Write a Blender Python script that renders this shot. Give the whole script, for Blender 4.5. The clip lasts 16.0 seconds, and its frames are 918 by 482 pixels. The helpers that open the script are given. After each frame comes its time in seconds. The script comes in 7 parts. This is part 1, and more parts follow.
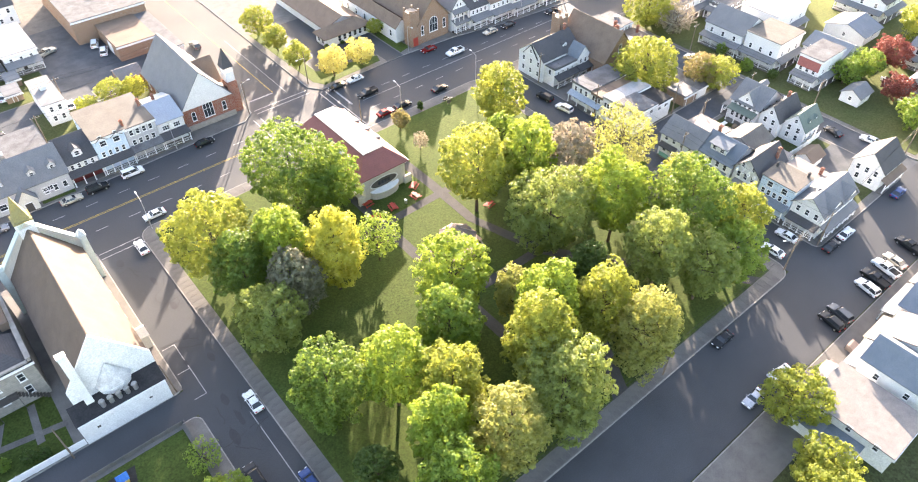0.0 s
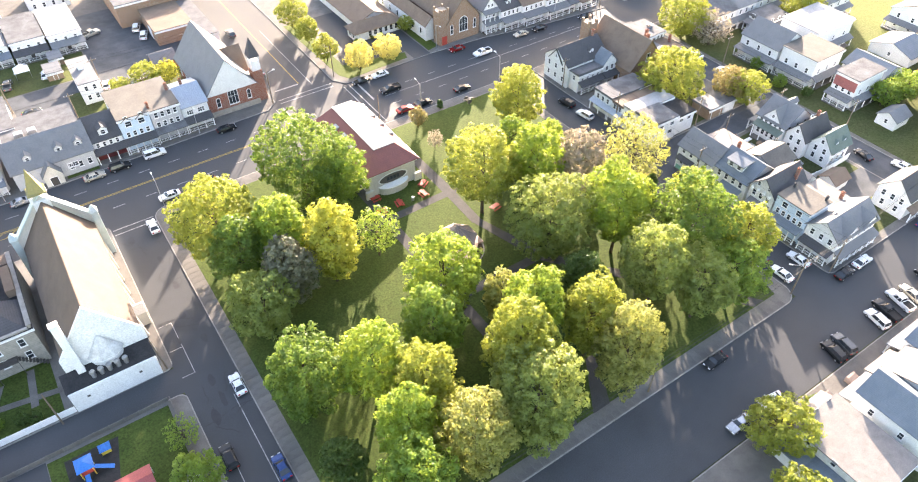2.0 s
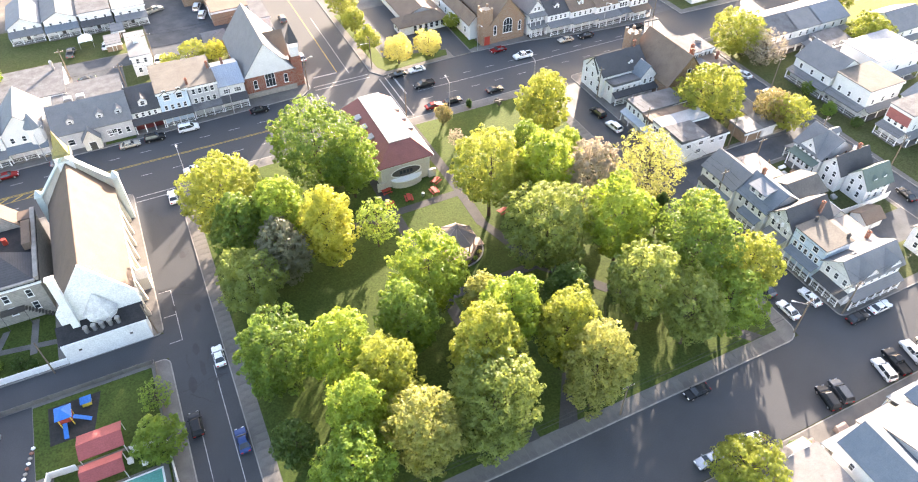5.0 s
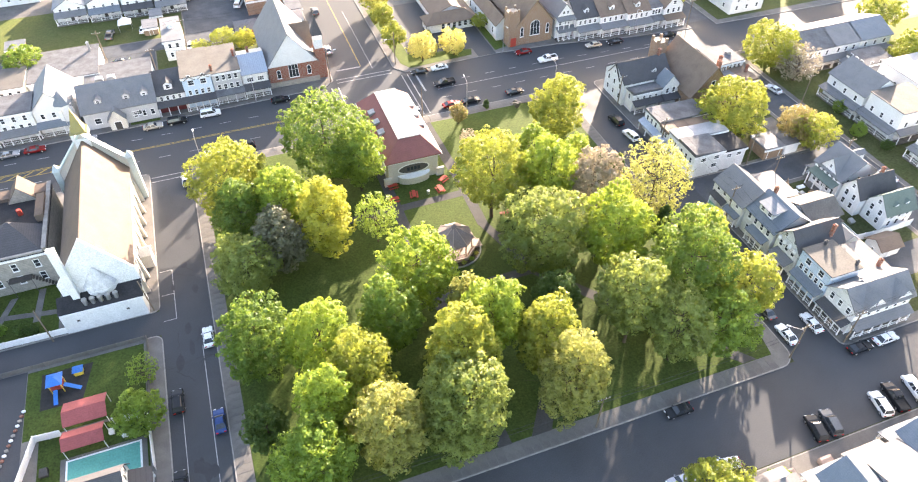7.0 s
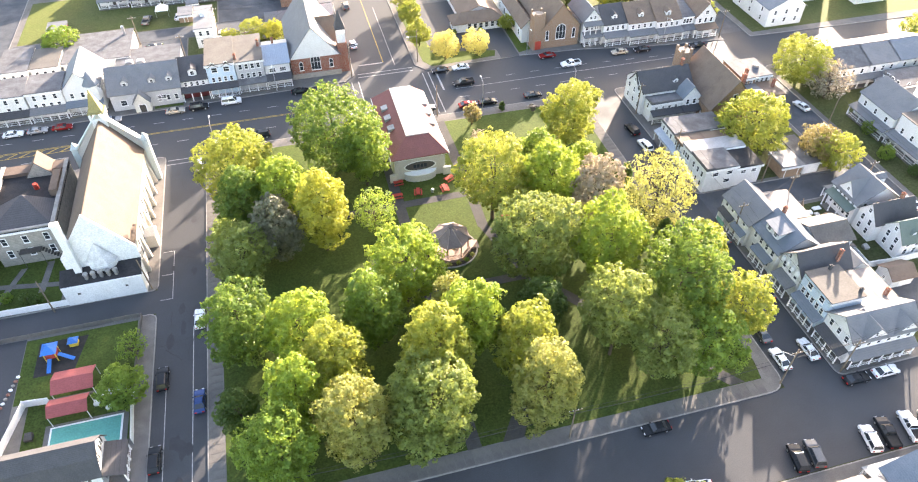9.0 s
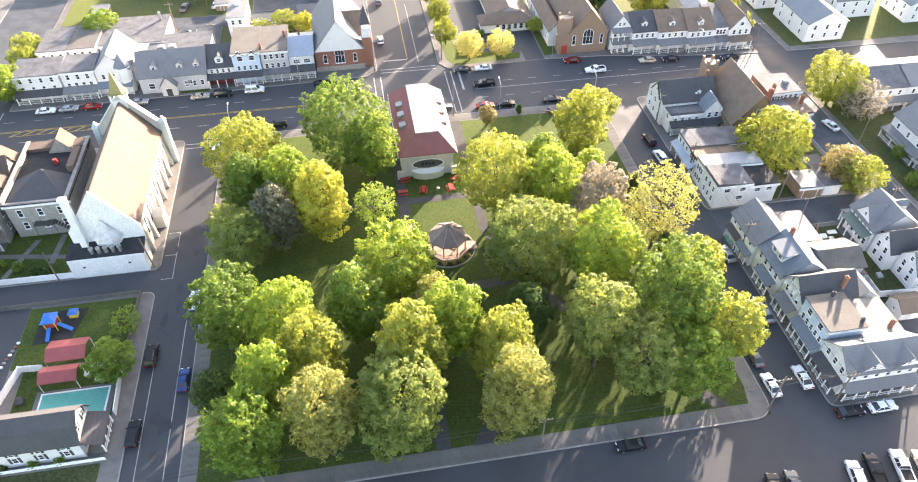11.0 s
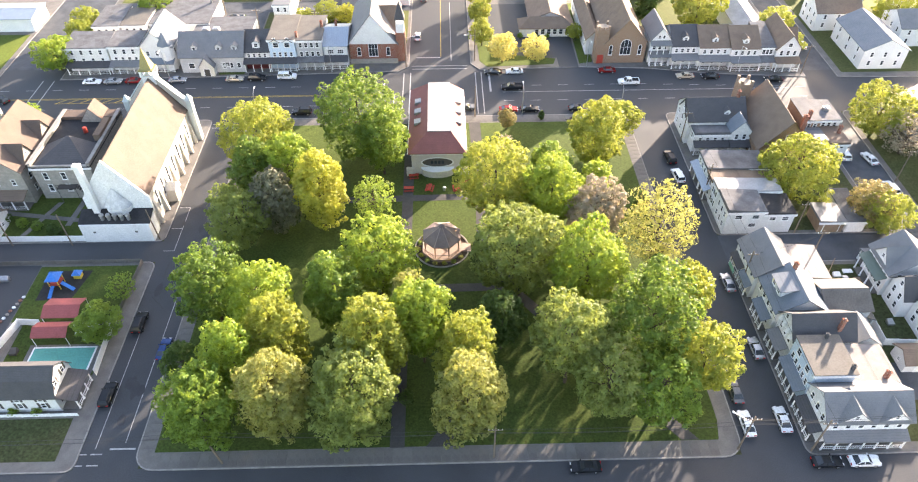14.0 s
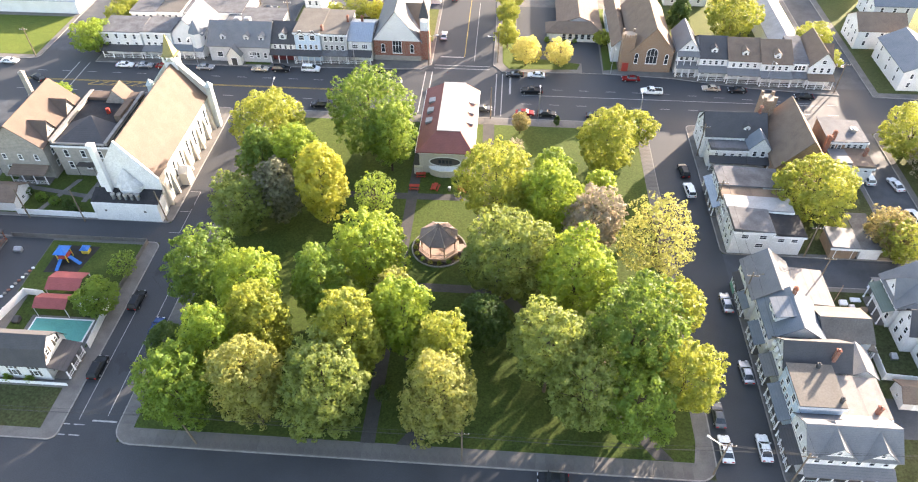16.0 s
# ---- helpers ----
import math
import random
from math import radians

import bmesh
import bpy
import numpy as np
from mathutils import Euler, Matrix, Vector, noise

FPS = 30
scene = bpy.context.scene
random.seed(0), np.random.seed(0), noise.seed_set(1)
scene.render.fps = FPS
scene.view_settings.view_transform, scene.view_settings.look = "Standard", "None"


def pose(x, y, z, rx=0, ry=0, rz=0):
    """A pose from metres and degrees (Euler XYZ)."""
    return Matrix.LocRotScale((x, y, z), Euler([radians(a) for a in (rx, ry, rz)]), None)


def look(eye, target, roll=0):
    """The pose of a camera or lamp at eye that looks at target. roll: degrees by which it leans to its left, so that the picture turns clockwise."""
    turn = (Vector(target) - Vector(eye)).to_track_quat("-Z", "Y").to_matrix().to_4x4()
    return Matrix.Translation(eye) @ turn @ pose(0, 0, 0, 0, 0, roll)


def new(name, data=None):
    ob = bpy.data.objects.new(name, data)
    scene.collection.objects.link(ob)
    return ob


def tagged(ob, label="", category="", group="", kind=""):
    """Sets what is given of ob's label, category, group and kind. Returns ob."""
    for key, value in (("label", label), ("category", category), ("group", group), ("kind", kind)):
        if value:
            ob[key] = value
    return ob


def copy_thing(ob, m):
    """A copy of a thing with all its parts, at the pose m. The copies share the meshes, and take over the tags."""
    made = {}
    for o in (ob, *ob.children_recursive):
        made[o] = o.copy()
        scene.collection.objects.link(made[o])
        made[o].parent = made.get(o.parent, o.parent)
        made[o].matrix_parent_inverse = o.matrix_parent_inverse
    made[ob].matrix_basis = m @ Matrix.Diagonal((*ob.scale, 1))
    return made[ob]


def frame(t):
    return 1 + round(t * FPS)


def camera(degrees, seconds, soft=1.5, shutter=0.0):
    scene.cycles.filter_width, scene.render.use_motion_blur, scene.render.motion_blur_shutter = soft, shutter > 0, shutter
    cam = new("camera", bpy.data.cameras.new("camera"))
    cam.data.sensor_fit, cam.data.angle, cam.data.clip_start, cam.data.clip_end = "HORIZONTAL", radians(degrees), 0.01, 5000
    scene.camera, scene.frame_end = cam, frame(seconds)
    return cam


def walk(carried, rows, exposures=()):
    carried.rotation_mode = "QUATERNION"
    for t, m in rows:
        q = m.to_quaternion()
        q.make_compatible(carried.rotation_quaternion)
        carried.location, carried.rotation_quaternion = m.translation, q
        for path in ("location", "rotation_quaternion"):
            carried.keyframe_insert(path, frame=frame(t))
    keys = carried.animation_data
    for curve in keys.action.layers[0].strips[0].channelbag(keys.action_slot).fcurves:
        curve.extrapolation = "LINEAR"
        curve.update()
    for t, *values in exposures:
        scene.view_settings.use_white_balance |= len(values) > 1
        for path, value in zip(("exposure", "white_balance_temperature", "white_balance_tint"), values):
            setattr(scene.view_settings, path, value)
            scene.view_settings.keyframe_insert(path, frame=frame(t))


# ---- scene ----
cam = camera(67.0, 16.0, 1.1)
# seconds, x, y, z, yaw, pitch, roll
PATH = [
    (0.0, -64.000, -78.000, 100.000, -39.71, -44.26, -0.14),
    (0.5, -62.080, -79.536, 100.024, -38.27, -44.25, -0.15),
    (1.0, -60.104, -81.008, 100.048, -36.87, -44.25, -0.13),
    (1.5, -58.112, -82.472, 100.064, -35.47, -44.26, -0.12),
    (2.0, -56.056, -83.832, 100.072, -34.05, -44.27, -0.16),
    (2.5, -53.968, -85.160, 100.056, -32.7, -44.26, -0.13),
    (3.0, -51.848, -86.464, 100.032, -31.29, -44.25, -0.13),
    (3.5, -49.712, -87.696, 100.024, -29.87, -44.26, -0.14),
    (4.0, -47.520, -88.880, 99.984, -28.47, -44.26, -0.13),
    (6.5, -36.128, -94.016, 99.816, -21.43, -44.29, -0.13),
    (7.0, -33.792, -94.880, 99.800, -20.14, -44.29, -0.12),
    (7.5, -31.408, -95.720, 99.792, -18.79, -44.3, -0.14),
    (8.0, -29.040, -96.472, 99.752, -17.49, -44.28, -0.14),
    (8.5, -26.648, -97.176, 99.712, -16.16, -44.27, -0.14),
    (9.0, -24.248, -97.800, 99.664, -14.81, -44.26, -0.13),
    (11.5, -11.776, -99.984, 99.432, -7.93, -44.26, -0.17),
    (12.0, -9.296, -100.232, 99.376, -6.62, -44.26, -0.16),
    (12.5, -6.776, -100.432, 99.352, -5.28, -44.25, -0.17),
    (13.0, -4.256, -100.560, 99.328, -3.98, -44.24, -0.18),
    (13.5, -1.760, -100.608, 99.304, -2.66, -44.24, -0.16),
    (14.0, 0.776, -100.616, 99.280, -1.3, -44.22, -0.15),
    (14.5, 3.248, -100.552, 99.248, -0.0, -44.21, -0.13),
    (15.0, 5.752, -100.424, 99.224, 1.36, -44.21, -0.12),
    (15.5, 8.248, -100.256, 99.168, 2.77, -44.2, -0.11),
    (16.0, 10.752, -100.008, 99.136, 4.11, -44.2, -0.11),
]
walk(cam, [(t, pose(x, y, z, 90, 0, yaw) @ pose(0, 0, 0, pitch, 0, 0) @ pose(0, 0, 0, 0, 0, roll)) for t, x, y, z, yaw, pitch, roll in PATH],
     exposures=[(0, 2.95, 7200, 19), (8, 2.95, 7200, 19), (12, 2.78, 7200, 19), (16, 2.64, 7200, 19)])
# ---- end camera ----

# ---------------------------------------------------------------- light
SUN_AZ, SUN_EL = 51.5, 13.5
world = bpy.data.worlds.new("world")
scene.world = world
world.use_nodes = True
wn = world.node_tree.nodes
sky = wn.new("ShaderNodeTexSky")
sky.sky_type, sky.sun_disc = "NISHITA", False
sky.sun_elevation, sky.sun_rotation = radians(SUN_EL), radians(90 - SUN_AZ)
sky.air_density, sky.dust_density, sky.ozone_density = 1.0, 2.0, 1.0
wn["Background"].inputs["Strength"].default_value = 0.15
world.node_tree.links.new(sky.outputs[0], wn["Background"].inputs["Color"])
sun = new("sun", bpy.data.lights.new("sun", "SUN"))
sun.data.energy, sun.data.angle, sun.data.color = 4.5, radians(0.6), (1.0, 0.91, 0.78)
_d = Vector((math.cos(radians(SUN_AZ)) * math.cos(radians(SUN_EL)), math.sin(radians(SUN_AZ)) * math.cos(radians(SUN_EL)), math.sin(radians(SUN_EL))))
sun.matrix_world = look(_d * 300, (0, 0, 0))


# ---------------------------------------------------------------- materials
def mat(name, c1, c2=None, scale=0.6, fine=9.0, rough=0.8, metal=0.0, bump=0.15, rough2=None, rows=0.0, row_axis=2, row_dark=0.8, island=0.0, obj=0.0, contrast=0.5, spec=0.2, grain=0.4):
    """Two-scale mottled surface in metres; rows: spacing of courses along an axis."""
    m = bpy.data.materials.new(name)
    m.use_nodes = True
    nt = m.node_tree
    n, l = nt.nodes, nt.links
    b = n["Principled BSDF"]
    c2 = c2 or tuple(v * 0.75 for v in c1)
    tc = n.new("ShaderNodeTexCoord")
    a = n.new("ShaderNodeTexNoise")
    a.inputs["Scale"].default_value, a.inputs["Detail"].default_value, a.inputs["Roughness"].default_value = scale, 4, 0.6
    f = n.new("ShaderNodeTexNoise")
    f.inputs["Scale"].default_value, f.inputs["Detail"].default_value = fine, 3
    l.new(tc.outputs["Object"], a.inputs["Vector"]), l.new(tc.outputs["Object"], f.inputs["Vector"])
    ramp = n.new("ShaderNodeMapRange")
    ramp.inputs[1].default_value, ramp.inputs[2].default_value = 0.5 - contrast * 0.4, 0.5 + contrast * 0.4
    l.new(a.outputs["Fac"], ramp.inputs[0])
    mix = n.new("ShaderNodeMix")
    mix.data_type = "RGBA"
    mix.inputs["A"].default_value, mix.inputs["B"].default_value = (*c1, 1), (*c2, 1)
    l.new(ramp.outputs[0], mix.inputs["Factor"])
    col = mix.outputs["Result"]
    val = n.new("ShaderNodeHueSaturation")
    k = n.new("ShaderNodeMapRange")
    k.inputs[3].default_value, k.inputs[4].default_value = 1 - grain, 1 + grain
    l.new(f.outputs["Fac"], k.inputs[0])
    l.new(col, val.inputs["Color"])
    vsock = k.outputs[0]
    if island or obj:
        g = n.new("ShaderNodeNewGeometry") if island else n.new("ShaderNodeObjectInfo")
        r = n.new("ShaderNodeMapRange")
        amt = island or obj
        r.inputs[3].default_value, r.inputs[4].default_value = 1 - amt, 1 + amt
        l.new(g.outputs["Random Per Island"] if island else g.outputs["Random"], r.inputs[0])
        mu = n.new("ShaderNodeMath")
        mu.operation = "MULTIPLY"
        l.new(vsock, mu.inputs[0]), l.new(r.outputs[0], mu.inputs[1])
        vsock = mu.outputs[0]
    height = f.outputs["Fac"]
    if rows:
        sep = n.new("ShaderNodeSeparateXYZ")
        l.new(tc.outputs["Object"], sep.inputs[0])
        md = n.new("ShaderNodeMath")
        md.operation = "FRACT"
        dv = n.new("ShaderNodeMath")
        dv.operation, dv.inputs[1].default_value = "DIVIDE", rows
        l.new(sep.outputs[row_axis], dv.inputs[0]), l.new(dv.outputs[0], md.inputs[0])
        rr = n.new("ShaderNodeMapRange")
        rr.inputs[1].default_value, rr.inputs[2].default_value = 0.0, 0.25
        rr.inputs[3].default_value, rr.inputs[4].default_value = row_dark, 1.0
        l.new(md.outputs[0], rr.inputs[0])
        mu2 = n.new("ShaderNodeMath")
        mu2.operation = "MULTIPLY"
        l.new(vsock, mu2.inputs[0]), l.new(rr.outputs[0], mu2.inputs[1])
        vsock = mu2.outputs[0]
    l.new(vsock, val.inputs["Value"])
    l.new(val.outputs[0], b.inputs["Base Color"])
    b.inputs["Metallic"].default_value = metal
    b.inputs["Roughness"].default_value = rough
    b.inputs["Specular IOR Level"].default_value = spec
    if rough2 is not None:
        q = n.new("ShaderNodeMapRange")
        q.inputs[1].default_value, q.inputs[2].default_value = 0.35, 0.65
        q.inputs[3].default_value, q.inputs[4].default_value = rough, rough2
        l.new(a.outputs["Fac"], q.inputs[0]), l.new(q.outputs[0], b.inputs["Roughness"])
    if bump:
        bp = n.new("ShaderNodeBump")
        bp.inputs["Strength"].default_value, bp.inputs["Distance"].default_value = bump, 0.05
        l.new(height, bp.inputs["Height"]), l.new(bp.outputs[0], b.inputs["Normal"])
    return m


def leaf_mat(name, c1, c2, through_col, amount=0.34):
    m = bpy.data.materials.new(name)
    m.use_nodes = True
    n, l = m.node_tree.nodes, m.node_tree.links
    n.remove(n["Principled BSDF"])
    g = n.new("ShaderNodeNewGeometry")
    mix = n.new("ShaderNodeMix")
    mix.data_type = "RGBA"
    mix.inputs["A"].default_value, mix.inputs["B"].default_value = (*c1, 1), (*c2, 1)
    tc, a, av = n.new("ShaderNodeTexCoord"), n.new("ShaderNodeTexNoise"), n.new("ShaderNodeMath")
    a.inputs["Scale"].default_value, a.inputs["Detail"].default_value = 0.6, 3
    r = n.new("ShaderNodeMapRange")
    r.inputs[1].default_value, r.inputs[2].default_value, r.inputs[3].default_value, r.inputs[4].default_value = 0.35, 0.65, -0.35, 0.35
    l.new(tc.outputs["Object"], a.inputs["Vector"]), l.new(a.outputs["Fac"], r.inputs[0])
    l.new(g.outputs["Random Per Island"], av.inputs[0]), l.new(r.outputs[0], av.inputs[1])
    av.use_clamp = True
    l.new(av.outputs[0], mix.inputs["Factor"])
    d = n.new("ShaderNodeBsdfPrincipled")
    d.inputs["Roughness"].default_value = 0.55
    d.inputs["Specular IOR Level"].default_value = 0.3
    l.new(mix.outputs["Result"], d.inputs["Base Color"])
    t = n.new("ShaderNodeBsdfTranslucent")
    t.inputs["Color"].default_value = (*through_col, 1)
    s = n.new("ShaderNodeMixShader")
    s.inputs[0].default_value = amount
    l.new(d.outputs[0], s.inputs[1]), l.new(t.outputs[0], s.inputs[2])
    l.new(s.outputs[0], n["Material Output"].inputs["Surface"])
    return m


def brick_mat(name, c1, c2, mortar, w=0.22, h=0.075):
    m = mat(name, c1, c2, 0.5, 14, 0.85)
    n, l = m.node_tree.nodes, m.node_tree.links
    tc = n.new("ShaderNodeTexCoord")
    sep, com, add = n.new("ShaderNodeSeparateXYZ"), n.new("ShaderNodeCombineXYZ"), n.new("ShaderNodeMath")
    l.new(tc.outputs["Object"], sep.inputs[0])
    l.new(sep.outputs[0], add.inputs[0]), l.new(sep.outputs[1], add.inputs[1])
    l.new(add.outputs[0], com.inputs[0]), l.new(sep.outputs[2], com.inputs[1])
    bt = n.new("ShaderNodeTexBrick")
    bt.inputs["Color1"].default_value, bt.inputs["Color2"].default_value, bt.inputs["Mortar"].default_value = (*c1, 1), (*c2, 1), (*mortar, 1)
    bt.inputs["Scale"].default_value, bt.inputs["Brick Width"].default_value, bt.inputs["Row Height"].default_value, bt.inputs["Mortar Size"].default_value = 1.0, w, h, 0.008
    l.new(com.outputs[0], bt.inputs["Vector"])
    l.new(bt.outputs["Color"], n["Hue/Saturation/Value"].inputs["Color"])
    return m


ASPHALT = mat("asphalt", (0.046, 0.049, 0.053), (0.07, 0.073, 0.078), 0.12, 6, 0.58, rough2=0.8, spec=0.15, bump=0.12, contrast=0.7)
ASPHALT_OLD = mat("old_asphalt", (0.084, 0.09, 0.098), (0.058, 0.063, 0.07), 0.25, 5, 0.65, rough2=0.85, bump=0.15, spec=0.15)
ASPHALT_PATCH = mat("asphalt_patch", (0.036, 0.037, 0.04), (0.044, 0.045, 0.047), 0.5, 8, 0.4, bump=0.1)
PAVING = mat("concrete_paving", (0.17, 0.16, 0.148), (0.12, 0.112, 0.105), 0.4, 8, 0.9, bump=0.1, obj=0.08, spec=0.1)
KERB = mat("kerb_concrete", (0.3, 0.285, 0.265), (0.2, 0.19, 0.175), 0.8, 9, 0.8, bump=0.1)
PATH_M = mat("asphalt_path", (0.06, 0.058, 0.058), (0.08, 0.076, 0.074), 0.5, 7, 0.85, bump=0.1, spec=0.12)
GRASS = mat("grass", (0.035, 0.06, 0.013), (0.055, 0.075, 0.017), 0.16, 3.2, 0.9, bump=0.9, contrast=0.6, spec=0.15, grain=0.95)
GRASS_DRY = mat("dry_grass", (0.04, 0.054, 0.02), (0.056, 0.058, 0.028), 0.2, 2.6, 0.9, bump=0.9, contrast=0.7, spec=0.15, grain=0.95)
for g in (GRASS, GRASS_DRY):
    gb = g.node_tree.nodes["Principled BSDF"]
    gb.inputs["Sheen Weight"].default_value, gb.inputs["Sheen Roughness"].default_value, gb.inputs["Sheen Tint"].default_value = 0.25, 0.4, (0.6, 0.72, 0.12, 1)
SOIL = mat("soil", (0.06, 0.045, 0.033), (0.09, 0.07, 0.05), 0.7, 6, 0.95, bump=0.5)
LINE_W = mat("white_road_paint", (0.46, 0.45, 0.43), (0.2, 0.2, 0.2), 1.5, 8, 0.6, bump=0.05)
LINE_Y = mat("yellow_road_paint", (0.46, 0.32, 0.06), (0.24, 0.18, 0.06), 1.5, 8, 0.6, bump=0.05)
WHITE = mat("white_siding", (0.7, 0.7, 0.69), (0.62, 0.62, 0.61), 0.4, 6, 0.6, rows=0.2, row_dark=0.86, bump=0.05)
CREAM = mat("cream_siding", (0.66, 0.63, 0.56), (0.58, 0.55, 0.49), 0.4, 6, 0.65, rows=0.2, row_dark=0.86, bump=0.05)
PALEBLUE = mat("pale_blue_siding", (0.52, 0.62, 0.72), (0.47, 0.57, 0.66), 0.4, 6, 0.6, rows=0.2, row_dark=0.86, bump=0.05)
GREYSIDE = mat("grey_siding", (0.5, 0.5, 0.5), (0.42, 0.42, 0.43), 0.4, 6, 0.65, rows=0.2, row_dark=0.86, bump=0.05)
GREENSIDE = mat("green_siding", (0.2, 0.42, 0.33), (0.17, 0.36, 0.28), 0.4, 6, 0.6, rows=0.2, row_dark=0.86, bump=0.05)
STUCCO = mat("cream_stucco", (0.55, 0.52, 0.465), (0.46, 0.43, 0.385), 0.35, 5, 0.85, bump=0.25)
STUCCO_W = mat("white_stucco", (0.74, 0.74, 0.73), (0.63, 0.63, 0.62), 0.3, 5, 0.8, bump=0.2)
STONE = mat("grey_stone", (0.36, 0.33, 0.29), (0.25, 0.235, 0.21), 1.4, 6, 0.9, rows=0.4, row_dark=0.7, bump=0.5)
BRICK = brick_mat("red_brick", (0.27, 0.09, 0.055), (0.2, 0.07, 0.045), (0.3, 0.25, 0.21))
BRICK_B = brick_mat("brown_brick", (0.27, 0.17, 0.11), (0.22, 0.13, 0.085), (0.3, 0.25, 0.2))
TRIM = mat("white_trim", (0.8, 0.8, 0.79), (0.74, 0.74, 0.73), 0.8, 9, 0.5, bump=0.03)
TRIM_D = mat("dark_trim", (0.06, 0.055, 0.05), (0.08, 0.075, 0.07), 0.8, 9, 0.5, bump=0.03)
SHINGLE_D = mat("dark_shingles", (0.06, 0.06, 0.065), (0.085, 0.083, 0.085), 0.5, 7, 0.75, rows=0.16, row_dark=0.75, bump=0.3, contrast=0.8)
SHINGLE_G = mat("grey_shingles", (0.14, 0.145, 0.15), (0.19, 0.19, 0.195), 0.5, 7, 0.7, rows=0.16, row_dark=0.78, bump=0.3, contrast=0.8)
SHINGLE_B = mat("blue_grey_shingles", (0.13, 0.155, 0.18), (0.165, 0.185, 0.21), 0.5, 7, 0.65, rows=0.16, row_dark=0.8, bump=0.3)
SHINGLE_V = mat("weathered_green_shingles", (0.1, 0.135, 0.115), (0.14, 0.17, 0.15), 0.5, 7, 0.75, rows=0.16, row_dark=0.8, bump=0.3, contrast=0.8)
SHINGLE_T = mat("tan_shingles", (0.135, 0.101, 0.082), (0.108, 0.082, 0.067), 0.35, 7, 0.8, rows=0.16, row_dark=0.88, bump=0.3)
SHINGLE_R = mat("brown_shingles", (0.15, 0.11, 0.085), (0.19, 0.14, 0.105), 0.5, 7, 0.8, rows=0.16, row_dark=0.8, bump=0.3)
SHINGLE_W = mat("weathered_brown_shingles", (0.2, 0.15, 0.13), (0.26, 0.2, 0.175), 0.6, 7, 0.8, rows=0.16, row_dark=0.82, bump=0.3)
SHINGLE_P = mat("mixed_grey_brown_shingles", (0.17, 0.158, 0.15), (0.23, 0.21, 0.195), 0.8, 7, 0.75, rows=0.16, row_dark=0.8, bump=0.3)
ROOF_RED = mat("dull_red_roof", (0.24, 0.092, 0.08), (0.2, 0.08, 0.07), 0.4, 6, 0.7, rows=0.2, row_dark=0.85, bump=0.25)
ROOF_SILVER = mat("silver_roof_coating", (0.165, 0.168, 0.178), (0.075, 0.074, 0.076), 0.4, 4, 0.85, bump=0.15, contrast=0.7, spec=0.1)
ROOF_TAN = mat("tan_membrane_roof", (0.15, 0.137, 0.122), (0.085, 0.078, 0.07), 0.3, 4, 0.8, bump=0.15, contrast=0.9)
ROOF_BLACK = mat("black_membrane_roof", (0.024, 0.024, 0.026), (0.04, 0.039, 0.04), 0.5, 4, 0.75, bump=0.15, spec=0.15)
METAL_ROOF = mat("blue_grey_metal_roof", (0.3, 0.35, 0.4), (0.27, 0.31, 0.36), 0.4, 4, 0.45, metal=0.25, rows=0.5, row_axis=0, row_dark=0.8, bump=0.05)
WHITE_ROOF = mat("white_roof_coating", (0.36, 0.36, 0.365), (0.23, 0.23, 0.232), 0.4, 4, 0.75, bump=0.1, contrast=0.8)
GLASS = mat("window_glass", (0.025, 0.03, 0.036), (0.04, 0.045, 0.05), 0.3, 3, 0.06, bump=0.0, spec=0.7)
WOOD = mat("weathered_wood", (0.3, 0.21, 0.14), (0.23, 0.16, 0.11), 0.9, 12, 0.7, bump=0.2)
WOOD_P = mat("pinkish_stained_wood", (0.42, 0.32, 0.27), (0.34, 0.25, 0.21), 0.9, 10, 0.6, bump=0.15)
POLE_M = mat("pole_wood", (0.2, 0.16, 0.12), (0.14, 0.11, 0.085), 1.2, 12, 0.85, bump=0.3)
STEEL = mat("galvanised_steel", (0.5, 0.5, 0.5), (0.4, 0.4, 0.41), 2, 9, 0.4, metal=0.8, bump=0.03)
WIRE = mat("black_cable", (0.03, 0.03, 0.03), (0.05, 0.05, 0.05), 2, 9, 0.6, bump=0.0)
RUBBER = mat("tyre_rubber", (0.02, 0.02, 0.02), (0.03, 0.03, 0.03), 3, 20, 0.85, bump=0.1)
BARK = mat("bark", (0.1, 0.075, 0.055), (0.065, 0.05, 0.04), 1.5, 9, 0.95, bump=0.8)
RED_PAINT = mat("red_paint", (0.4, 0.06, 0.04), (0.33, 0.05, 0.035), 1.2, 8, 0.5, bump=0.05)
RED_ROOF = mat("red_canopy", (0.3, 0.085, 0.08), (0.25, 0.07, 0.066), 0.6, 6, 0.55, rows=0.3, row_axis=1, row_dark=0.9, bump=0.05)
GOLD = mat("gilded_copper", (0.3, 0.25, 0.1), (0.24, 0.22, 0.11), 0.7, 5, 0.6, metal=0.2, bump=0.08)
VERDIGRIS = mat("pale_copper_cap", (0.5, 0.56, 0.54), (0.42, 0.48, 0.47), 0.9, 6, 0.6, bump=0.05)
POOL = mat("pool_cover", (0.1, 0.36, 0.3), (0.08, 0.3, 0.26), 0.4, 4, 0.35, bump=0.03)
BLUE_PLAY = mat("blue_plastic", (0.03, 0.17, 0.5), (0.03, 0.15, 0.44), 1, 5, 0.4, bump=0.0)
